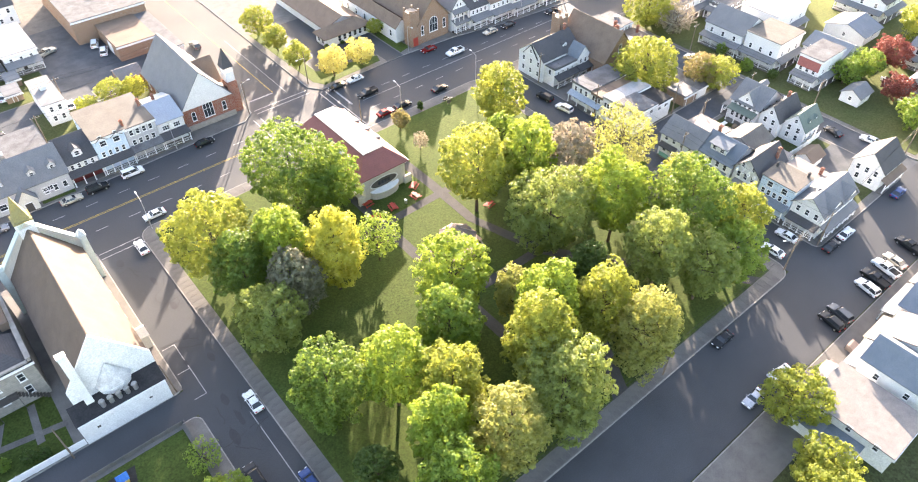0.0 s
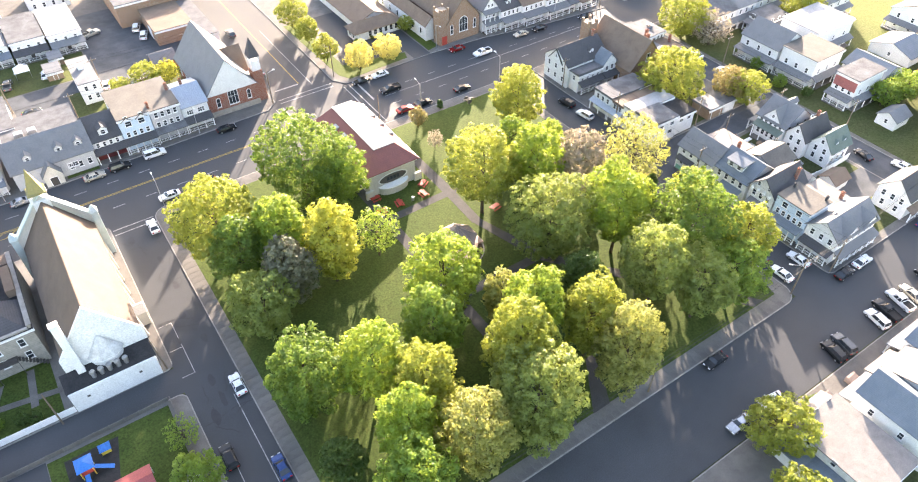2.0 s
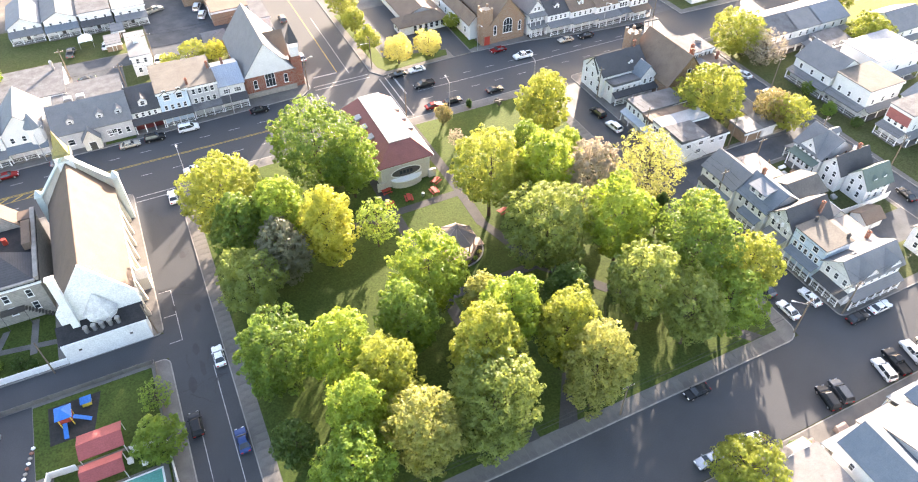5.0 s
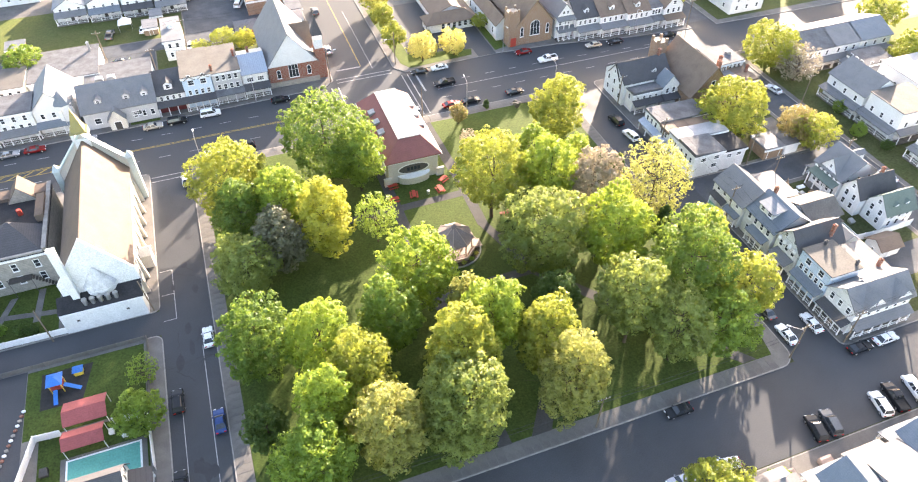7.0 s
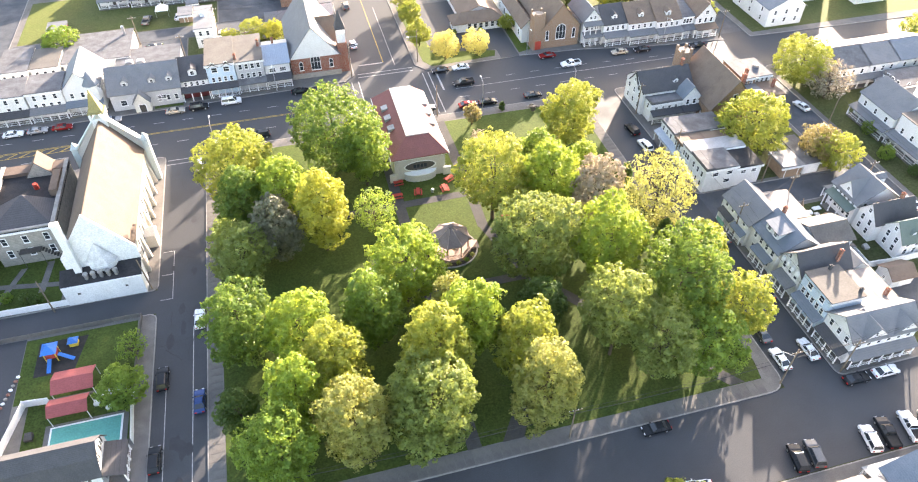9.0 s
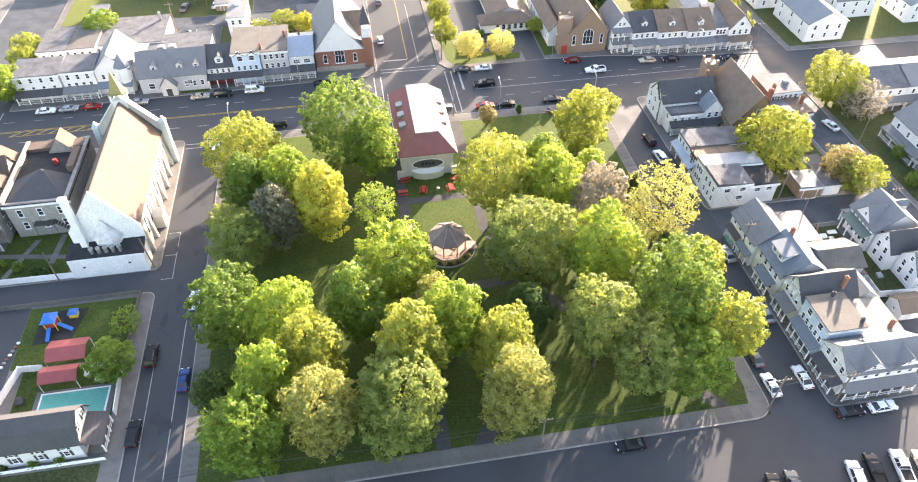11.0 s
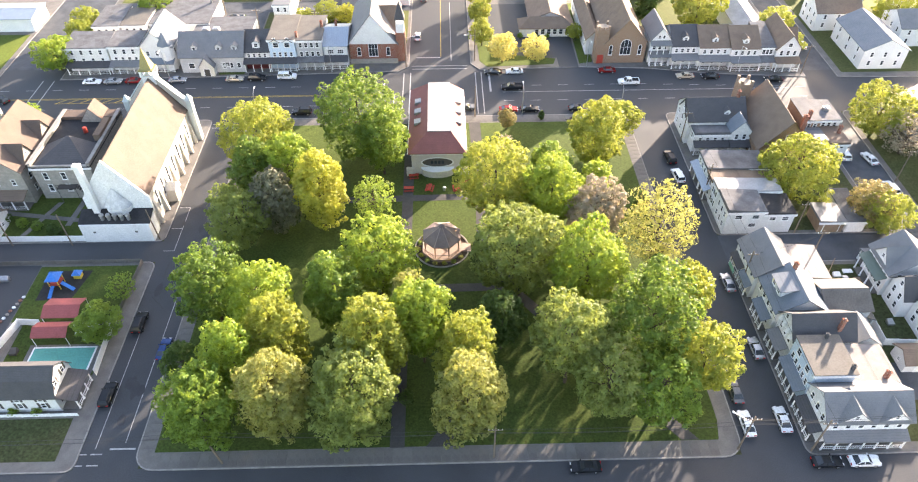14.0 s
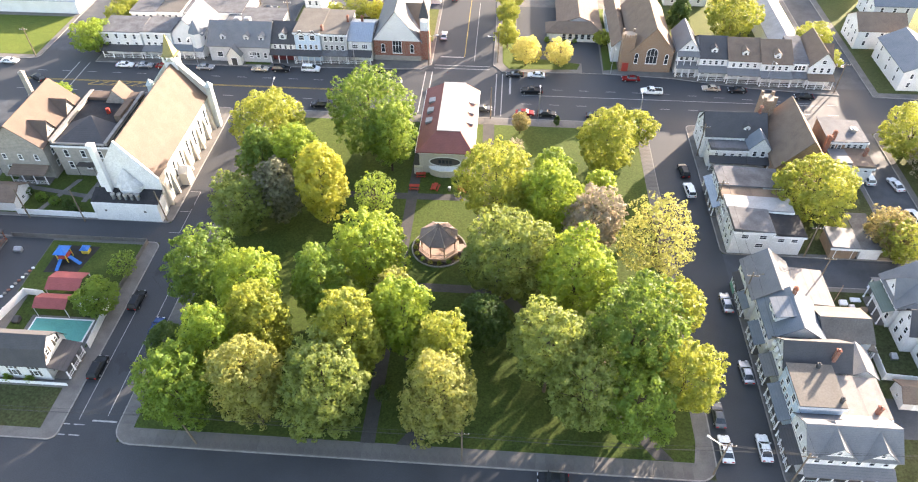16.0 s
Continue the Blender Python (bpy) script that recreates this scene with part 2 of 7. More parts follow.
YEL_PLAY = mat("yellow_plastic", (0.75, 0.55, 0.08), (0.7, 0.5, 0.08), 1, 5, 0.4, bump=0.0)
BLACKMAT = mat("black_rubber_mulch", (0.025, 0.024, 0.024), (0.04, 0.038, 0.036), 1, 6, 0.9, bump=0.4)

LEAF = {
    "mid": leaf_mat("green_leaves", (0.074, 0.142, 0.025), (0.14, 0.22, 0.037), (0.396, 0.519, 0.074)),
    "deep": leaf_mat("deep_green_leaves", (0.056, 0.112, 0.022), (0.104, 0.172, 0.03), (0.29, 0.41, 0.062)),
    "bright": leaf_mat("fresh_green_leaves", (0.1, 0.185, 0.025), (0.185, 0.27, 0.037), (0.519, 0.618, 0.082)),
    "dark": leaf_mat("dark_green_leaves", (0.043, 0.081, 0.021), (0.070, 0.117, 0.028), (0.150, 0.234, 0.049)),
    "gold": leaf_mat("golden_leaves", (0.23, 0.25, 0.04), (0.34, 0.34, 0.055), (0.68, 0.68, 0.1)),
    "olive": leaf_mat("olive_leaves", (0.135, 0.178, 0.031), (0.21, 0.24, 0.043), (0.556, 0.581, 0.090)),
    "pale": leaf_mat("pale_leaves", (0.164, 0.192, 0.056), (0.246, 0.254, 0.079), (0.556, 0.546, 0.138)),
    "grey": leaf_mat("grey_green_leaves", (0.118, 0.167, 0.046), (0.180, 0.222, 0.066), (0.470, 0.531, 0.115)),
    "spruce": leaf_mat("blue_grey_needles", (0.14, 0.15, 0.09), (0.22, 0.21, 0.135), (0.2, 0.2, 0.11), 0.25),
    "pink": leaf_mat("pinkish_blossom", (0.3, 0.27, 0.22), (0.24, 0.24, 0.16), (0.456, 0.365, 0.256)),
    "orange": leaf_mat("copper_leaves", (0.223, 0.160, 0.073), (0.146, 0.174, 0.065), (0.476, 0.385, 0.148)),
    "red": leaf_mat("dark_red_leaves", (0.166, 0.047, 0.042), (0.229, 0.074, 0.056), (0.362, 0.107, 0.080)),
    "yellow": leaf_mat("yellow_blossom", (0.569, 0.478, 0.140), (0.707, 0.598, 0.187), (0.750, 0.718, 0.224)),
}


# ---------------------------------------------------------------- mesh helpers
def quadbox(bm, x0, x1, y0, y1, z0, z1):
    v = [bm.verts.new((x, y, z)) for z in (z0, z1) for x, y in ((x0, y0), (x1, y0), (x1, y1), (x0, y1))]
    for f in ((3, 2, 1, 0), (4, 5, 6, 7), (0, 1, 5, 4), (1, 2, 6, 5), (2, 3, 7, 6), (3, 0, 4, 7)):
        bm.faces.new([v[i] for i in f])
    return v


def solid(bm, bottom, top):
    """A closed body between two rings of the same count."""
    a, b = [bm.verts.new(p) for p in bottom], [bm.verts.new(p) for p in top]
    n = len(a)
    bm.faces.new(a[::-1]), bm.faces.new(b)
    for i in range(n):
        bm.faces.new((a[i], a[(i + 1) % n], b[(i + 1) % n], b[i]))
    return a + b


def slab(bm, ring, thick):
    """A sloped plate from its upper ring, thickened downwards."""
    solid(bm, [(x, y, z - thick) for x, y, z in ring], ring)


def tube(bm, a, b, r0, r1, n=8):
    a, b = Vector(a), Vector(b)
    d = (b - a).normalized()
    u = d.orthogonal().normalized()
    w = d.cross(u)
    ang = [2 * math.pi * i / n for i in range(n)]
    solid(bm, [a + (u * math.cos(t) + w * math.sin(t)) * r0 for t in ang], [b + (u * math.cos(t) + w * math.sin(t)) * r1 for t in ang])


def to_mesh(name, bm):
    me = bpy.data.meshes.new(name)
    bmesh.ops.recalc_face_normals(bm, faces=bm.faces)
    bm.to_mesh(me)
    bm.free()
    return me


def part(name, bm, material, parent=None, label="", smooth=False, at=None):
    """One mesh object, in world metres, under a thing; bm may be a bmesh or a ready mesh."""
    me = to_mesh(name, bm) if isinstance(bm, bmesh.types.BMesh) else bm
    if not me.materials:
        me.materials.append(material)
    if smooth:
        for p in me.polygons:
            p.use_smooth = True
    ob = new(name, me)
    if at is not None:
        ob.matrix_basis = at
    if parent is not None:
        ob.parent = parent
        ob.matrix_parent_inverse = parent.matrix_basis.inverted() if parent.parent is None else Matrix.Identity(4)
    if label:
        ob["label"] = label
    return ob


def thing(name, x, y, z, label, category, group="", kind=""):
    ob = new(name)
    ob.matrix_basis = Matrix.Translation((x, y, z))
    return tagged(ob, label, category, group, kind)


def flat(name, ring, z, material, label, category, thick=0.0, kind="structure"):
    bm = bmesh.new()
    if thick:
        solid(bm, [(x, y, z - thick) for x, y in ring], [(x, y, z) for x, y in ring])
    else:
        bm.faces.new([bm.verts.new((x, y, z)) for x, y in ring])
    return tagged(part(name, bm, material), label, category, kind=kind)


def rect(x0, x1, y0, y1):
    return [(x0, y0), (x1, y0), (x1, y1), (x0, y1)]


def rounded(x0, x1, y0, y1, r=3.0, n=5):
    out = []
    for cx, cy, a0 in ((x1 - r, y0 + r, -90), (x1 - r, y1 - r, 0), (x0 + r, y1 - r, 90), (x0 + r, y0 + r, 180)):
        out += [(cx + r * math.cos(radians(a0 + 90 * i / n)), cy + r * math.sin(radians(a0 + 90 * i / n))) for i in range(n + 1)]
    return out


def inset(ring, d):
    """The ring moved inwards by d (counter-clockwise rings)."""
    out, n = [], len(ring)
    for i in range(n):
        p, q, s = Vector(ring[i - 1]), Vector(ring[i]), Vector(ring[(i + 1) % n])
        e, g = (q - p).normalized(), (s - q).normalized()
        m = Vector((-e.y - g.y, e.x + g.x))
        m = m.normalized() * d / max(0.3, m.normalized().dot(Vector((-g.y, g.x))))
        out.append((q.x + m.x, q.y + m.y))
    return out


def block(name, ring, label):
    """A raised block of paving with a kerb round it."""
    inner = inset(ring, 0.2)
    ob = flat(name, inner, 0.145, PAVING, label, "pavement", 0.3)
    bm = bmesh.new()
    n = len(ring)
    lo, hi, ii, il = [[bm.verts.new((x, y, z)) for x, y in r] for r, z in ((ring, -0.05), (ring, 0.15), (inner, 0.15), (inner, -0.05))]
    for i in range(n):
        j = (i + 1) % n
        bm.faces.new((lo[i], lo[j], hi[j], hi[i])), bm.faces.new((hi[i], hi[j], ii[j], ii[i])), bm.faces.new((ii[i], ii[j], il[j], il[i]))
    tagged(part("kerb", bm, KERB), "worn pale concrete kerb along the road edge", "kerb", kind="structure")
    return ob


# ---------------------------------------------------------------- ground, roads, blocks
flat("ground", rect(-2500, 2500, -2500, 2500), -0.06, GRASS_DRY, "rough grassy ground reaching out past the town", "ground")
flat("road", rect(-260, 260, -62, -47.5), 0.0, ASPHALT, "wide damp dark asphalt road along the park", "road")
flat("road", rect(-260, 260, 46, 72), 0.0, ASPHALT, "wide wet main road with painted lanes", "road")
flat("road", rect(-57.5, -47.5, -47.5, 46), 0.001, ASPHALT, "cracked damp asphalt side street beside the park", "road")
flat("road", rect(46, 56.5, -47.5, 46), 0.001, ASPHALT, "narrow asphalt side street in front of row houses", "road")
flat("road", rect(-9, 8, 72, 230), 0.001, ASPHALT, "wet side street running away from the main road", "road")
flat("road", rect(-120, -103, -47.5, 46), 0.001, ASPHALT_OLD, "grey side street past the rectory", "road")
flat("road", rect(-120, -103, 72, 230), 0.001, ASPHALT_OLD, "grey side street beside a lawn", "road")
flat("road", rect(92, 101, -47.5, 46), 0.001, ASPHALT_OLD, "grey back street between houses", "road")
flat("road", rect(98, 107, 66, 230), 0.001, ASPHALT_OLD, "narrow street running away between houses", "road")
flat("alley", rect(-103, -57.5, -3.0, 2.9), 0.001, ASPHALT, "dark asphalt alley behind the church", "alley")
flat("alley", rect(56.5, 92, -6.2, 1.6), 0.001, ASPHALT_OLD, "damp grey alley between the house rows", "alley")

park_pavement = block("pavement", rounded(-48.4, 46.5, -47.9, 46.4, 3.2), "concrete pavement round the park block")
block("pavement", rounded(-103.0, -57.3, 2.9, 46.4, 1.5), "concrete pavement round the church block")
block("pavement", rounded(-103.0, -57.3, -47.9, -3.0, 1.5), "concrete pavement round the yard and house block")
block("pavement", rounded(56.2, 92.2, 1.6, 46.4, 1.5), "concrete pavement round the church and shop block")
block("pavement", rounded(56.2, 92.2, -47.9, -6.2, 1.5), "concrete pavement round the row house block")
block("pavement", [(-9.0, 71.0), (-9.0, 200), (-103, 200), (-103, 66.4), (-60, 66.9), (-12, 68.3)], "concrete pavement along the terrace")
block("pavement", [(8, 72), (10.5, 68.6), (38, 69.3), (56, 68.2), (75, 64.8), (98.5, 62.6), (98.5, 200), (8, 200)], "concrete pavement along the main road")
block("pavement", rounded(101.0, 190, -47.9, 46.4, 2), "concrete pavement round the far houses")
block("pavement", [(107, 62.4), (190, 60), (190, 200), (107, 200)], "concrete pavement round houses past the main road")
block("pavement", rounded(-30, 92, -130, -62.2, 2), "concrete pavement along the houses south of the road")
block("pavement", rounded(-190, -120, 67, 200, 2), "concrete pavement round a mown lot")
block("pavement", rounded(-190, -120, -47.9, 46.4, 2), "concrete pavement past the side street")


def lawn(ring, material=GRASS, label="mown green lawn with damp darker patches", z=0.17, name="lawn"):
    return flat(name, ring, z, material, label, "lawn" if name == "lawn" else name.replace("_", " "), 0.12)


lawn([(-45.6, -44.9), (43.0, -44.9), (43.8, -44.0), (43.8, 43.2), (-45.6, 43.2)], label="mown park lawn streaked with long tree shadows")
# yards on the other blocks
lawn(rect(-102, -75, 3.9, 26), GRASS, "small green rectory lawn with shrubs")
lawn(rect(-79.5, -60.6, -18.0, -4.0), GRASS, "green play yard behind a low wall")
lawn(rect(-77, -60.5, -30, -18.6), GRASS, "fenced pool yard of short grass")
lawn(rect(-102, -60.6, -46.0, -38.4), GRASS_DRY, "front lawn of pale green grass")
lawn(rect(73.0, 91, -46, -7.4), GRASS_DRY, "back yards of patchy grass behind the row houses")
lawn(rect(71.5, 91, 2.6, 34), GRASS_DRY, "patchy green lot behind the church")
lawn(rect(-53, -10, 84, 104.4), GRASS_DRY, "overgrown green back yards behind the terrace")
lawn(rect(-101, -44.6, 112, 140), GRASS_DRY, "rough green yards behind the alley")
lawn(rect(-64.6, -60.0, 97.5, 103.0), GRASS, "small grass patch with a parked car", z=0.225)
lawn([(10.6, 73.2), (12.5, 70.0), (31, 71.0), (32, 74), (14, 77.5), (14, 108), (9.6, 108)], GRASS, "grass island beside a car park")
lawn([(38.2, 71), (42, 72), (42, 108), (38.6, 108)], GRASS, "narrow grass strip beside the drive")
lawn(rect(56, 97, 84, 150), GRASS_DRY, "wide back lawns behind the row")
lawn(rect(102.5, 188, -46, 44.8), GRASS_DRY, "patchy lawns between the far houses")
lawn(rect(109, 188, 64.5, 190), GRASS_DRY, "lawns round houses past the main road")
lawn(rect(-188, -121.5, 69, 92), GRASS, "broad mown lot at the street corner")
lawn(rect(-188, -121.5, -46, 44), GRASS_DRY, "rough grass past the side street")
lawn(rect(-28, 90, -128, -70), GRASS_DRY, "back yards south of the road")
flat("car_park", rect(14.3, 37.8, 74.4, 108), 0.156, ASPHALT, "wet car park with puddles", "car park", 0.1)
flat("driveway", rect(32.4, 37.8, 69.3, 74.4), 0.156, ASPHALT, "wet asphalt drive into the car park", "driveway", 0.1)
flat("car_park", rect(-44.2, -9.2, 111.6, 150), 0.21, ASPHALT_OLD, "large grey parking lot behind the terrace", "car park", 0.1)
flat("alley", rect(-102, -9.2, 104.6, 111.4), 0.205, ASPHALT_OLD, "grey back alley behind the terrace yards", "alley", 0.1)
flat("car_park", rect(-66, -53.4, 93.6, 104.4), 0.2, ASPHALT_OLD, "grey asphalt yard behind the stone building", "car park", 0.1)
flat("car_park", rect(-102, -79.6, -36, -3.6), 0.156, ASPHALT, "dark asphalt yard beside the play area", "car park", 0.1)
flat("driveway", rect(72, 91.8, -38.5, -31), 0.182, ASPHALT_OLD, "worn asphalt drive behind the houses", "driveway", 0.05)

# park paths
for i, (ring, lab) in enumerate((
    ([(-8.9, -45), (-6.6, -45), (-6.6, 43.4), (-8.9, 43.4)], "straight asphalt park path"),
    ([(-26, 13.6), (12, 14.2), (12, 16.2), (-26, 15.6)], "asphalt path crossing the lawn"),
    ([(6.5, 43.4), (9.3, 43.4), (9.6, 20), (9.0, 4), (6.8, 4), (7.2, 20)], "pale path beside the hall"),
    ([(7, 4), (9, 4), (14, -12), (40, -44.8), (37.2, -44.8), (11.6, -12.6)], "narrow path under the trees"),
    ([(-6.6, -12.6), (12, -12.6), (12, -10.6), (-6.6, -10.6)], "asphalt path below the gazebo"),
    ([(-3.2, -45), (0.4, -45), (5.5, -36), (3, -36)], "short asphalt path to the road"),
)):
    flat("path", ring, 0.182 + 0.004 * i, PATH_M, lab, "path", 0.1)
flat("plaza", [(43.0, -45.3), (46.0, -44.5), (46.0, -36), (44.0, -36), (43.9, -41)], 0.192, PAVING, "concrete corner plaza with a kerb ramp", "plaza", 0.06)


# ---------------------------------------------------------------- road paint
def stripe(x0, x1, y0, y1, material=LINE_W, lab="worn white road line"):
    return flat("road_marking", rect(x0, x1, y0, y1), 0.008, material, lab, "road marking", 0.004)


for x in range(-118, -14, 7):
    stripe(x, x + 2.6, 52.0, 52.14)
    stripe(x + 1, x + 3.6, 61.2, 61.34)
for x in range(16, 96, 7):
    stripe(x, x + 2.6, 53.2, 53.34)
    stripe(x + 1, x + 3.6, 60.4 - max(0, x - 50) * 0.06, 60.54 - max(0, x - 50) * 0.06)
for y in (56.6, 57.0):
    stripe(-118, -14, y, y + 0.16, LINE_Y, "worn yellow centre line")
stripe(16, 92, 57.3, 57.46)
stripe(12.6, 13.1, 57.6, 66.5)
stripe(-12.8, -12.3, 48.5, 56.4)
for x in range(-100, -72, 3):
    m = flat("road_marking", [(x, 55.0), (x + 0.5, 55.0), (x + 2.6, 56.5), (x + 2.1, 56.5)], 0.009, LINE_Y, "yellow hatched median stripe", "road marking", 0.004)
stripe(-100, -72, 54.8, 54.95, LINE_Y, "worn yellow centre line")
for y in (69.4, 71.0):
    stripe(-8.2, 7.0, y, y + 0.25)
for x in (-10.4, -8.6, 9.0, 10.6):
    stripe(x, x + 0.25, 47.5, 67.5)
for y in (75.5,):
    stripe(-7, -0.4, y, y + 0.5)
stripe(-0.3, -0.1, 76, 150, LINE_Y, "worn yellow centre line")
stripe(2.6, 2.75, 74, 110)
stripe(-50.8, -50.66, -43, -8)
stripe(-55.2, -55.08, -44, -20)
for y0 in (0.0, 6.6, 13.2):
    stripe(-56.9, -54.6, y0, y0 + 0.12)
stripe(-54.72, -54.6, 0, 13.2)
stripe(-52.9, -48.8, -44.2, -43.9)
for x in (-58, -55.6):
    stripe(x, x + 1.8, -46.9, -46.7)
    stripe(x, x + 1.8, -45.0, -44.8)
for y in (44.4, 42.8):
    stripe(-57, -48.6, y, y + 0.2)
for x in (-104.5, -107.5):
    stripe(x, x + 0.25, 47, 66)
# irregular darker patches and tar seams in the side street
for k in range(14):
    cx, cy = random.uniform(-56, -50), random.uniform(-40, 42)
    w, h = random.uniform(0.4, 0.9), random.uniform(0.8, 2.2)
    ring = [(cx + w * math.cos(a) * random.uniform(0.7, 1.1), cy + h * math.sin(a) * random.uniform(0.7, 1.1)) for a in [i * math.pi / 5 for i in range(10)]]
    flat("asphalt_patch", ring, 0.009 + 0.003 * k, ASPHALT_PATCH, "dark tarred repair patch in the street", "road patch", 0.002)
for k in range(26):
    p = Vector((random.uniform(-56.5, -49), random.uniform(-20, 40)))
    a = random.uniform(0, math.pi)
    ring_l, ring_r = [], []
    for s in range(7):
        a += random.uniform(-0.5, 0.5)
        p = p + Vector((math.cos(a), math.sin(a))) * 0.7
        if not -57 < p.x < -48.8:
            break
        ring_l.append((p.x - 0.07 * math.sin(a), p.y + 0.07 * math.cos(a))), ring_r.append((p.x + 0.07 * math.sin(a), p.y - 0.07 * math.cos(a)))
    if len(ring_l) > 2:
        bm = bmesh.new()
        vl, vr = [bm.verts.new((*q, 0.055 + 0.001 * k)) for q in ring_l], [bm.verts.new((*q, 0.055 + 0.001 * k)) for q in ring_r]
        for i in range(len(vl) - 1):
            bm.faces.new((vl[i], vr[i], vr[i + 1], vl[i + 1]))
        tagged(part("tar_seam", bm, ASPHALT_PATCH), "wandering dark tar seam in the asphalt", "tar seam", kind="structure")


# ---------------------------------------------------------------- houses
WINDOWS = {}


def window_meshes(w, h, arch=False):
    key = (round(w, 2), round(h, 2), arch)
    if key in WINDOWS:
        return WINDOWS[key]
    if arch:
        out = [(w / 2 * math.cos(a), h - w / 2 + w / 2 * math.sin(a)) for a in [math.pi * i / 8 for i in range(9)]] + [(-w / 2, 0), (w / 2, 0)]
    else:
        out = [(w / 2, 0), (w / 2, h), (-w / 2, h), (-w / 2, 0)]
    cx, cz = 0, h / 2
    k = 0.11
    inn = [(x * (1 - 2 * k / w), cz + (z - cz) * (1 - 2 * k / h)) for x, z in out]
    bm = bmesh.new()
    fo, fi, bo = [bm.verts.new((x, -0.07, z)) for x, z in out], [bm.verts.new((x, -0.07, z)) for x, z in inn], [bm.verts.new((x, 0.02, z)) for x, z in out]
    bi = [bm.verts.new((x, 0.0, z)) for x, z in inn]
    n = len(out)
    for i in range(n):
        j = (i + 1) % n
        bm.faces.new((fo[i], fo[j], fi[j], fi[i])), bm.faces.new((fo[i], fo[j], bo[j], bo[i])), bm.faces.new((fi[i], fi[j], bi[j], bi[i]))
    quadbox(bm, -w / 2 + k, w / 2 - k, -0.055, -0.02, h * 0.5 - 0.03, h * 0.5 + 0.03)
    if w > 1.6:
        for x in (-w / 6, w / 6):
            quadbox(bm, x - 0.04, x + 0.04, -0.055, -0.02, k, h - k)
    quadbox(bm, -w / 2 - 0.08, w / 2 + 0.08, -0.13, 0.02, -0.09, -0.002)
    frame_me = to_mesh("window", bm)
    bm = bmesh.new()
    bm.faces.new([bm.verts.new((x, -0.012, z)) for x, z in inn])
    pane = to_mesh("pane", bm)
    pane.materials.append(GLASS)
    WINDOWS[key] = frame_me, pane
    return WINDOWS[key]


SIDE = {"S": 0, "E": 90, "N": 180, "W": 270}


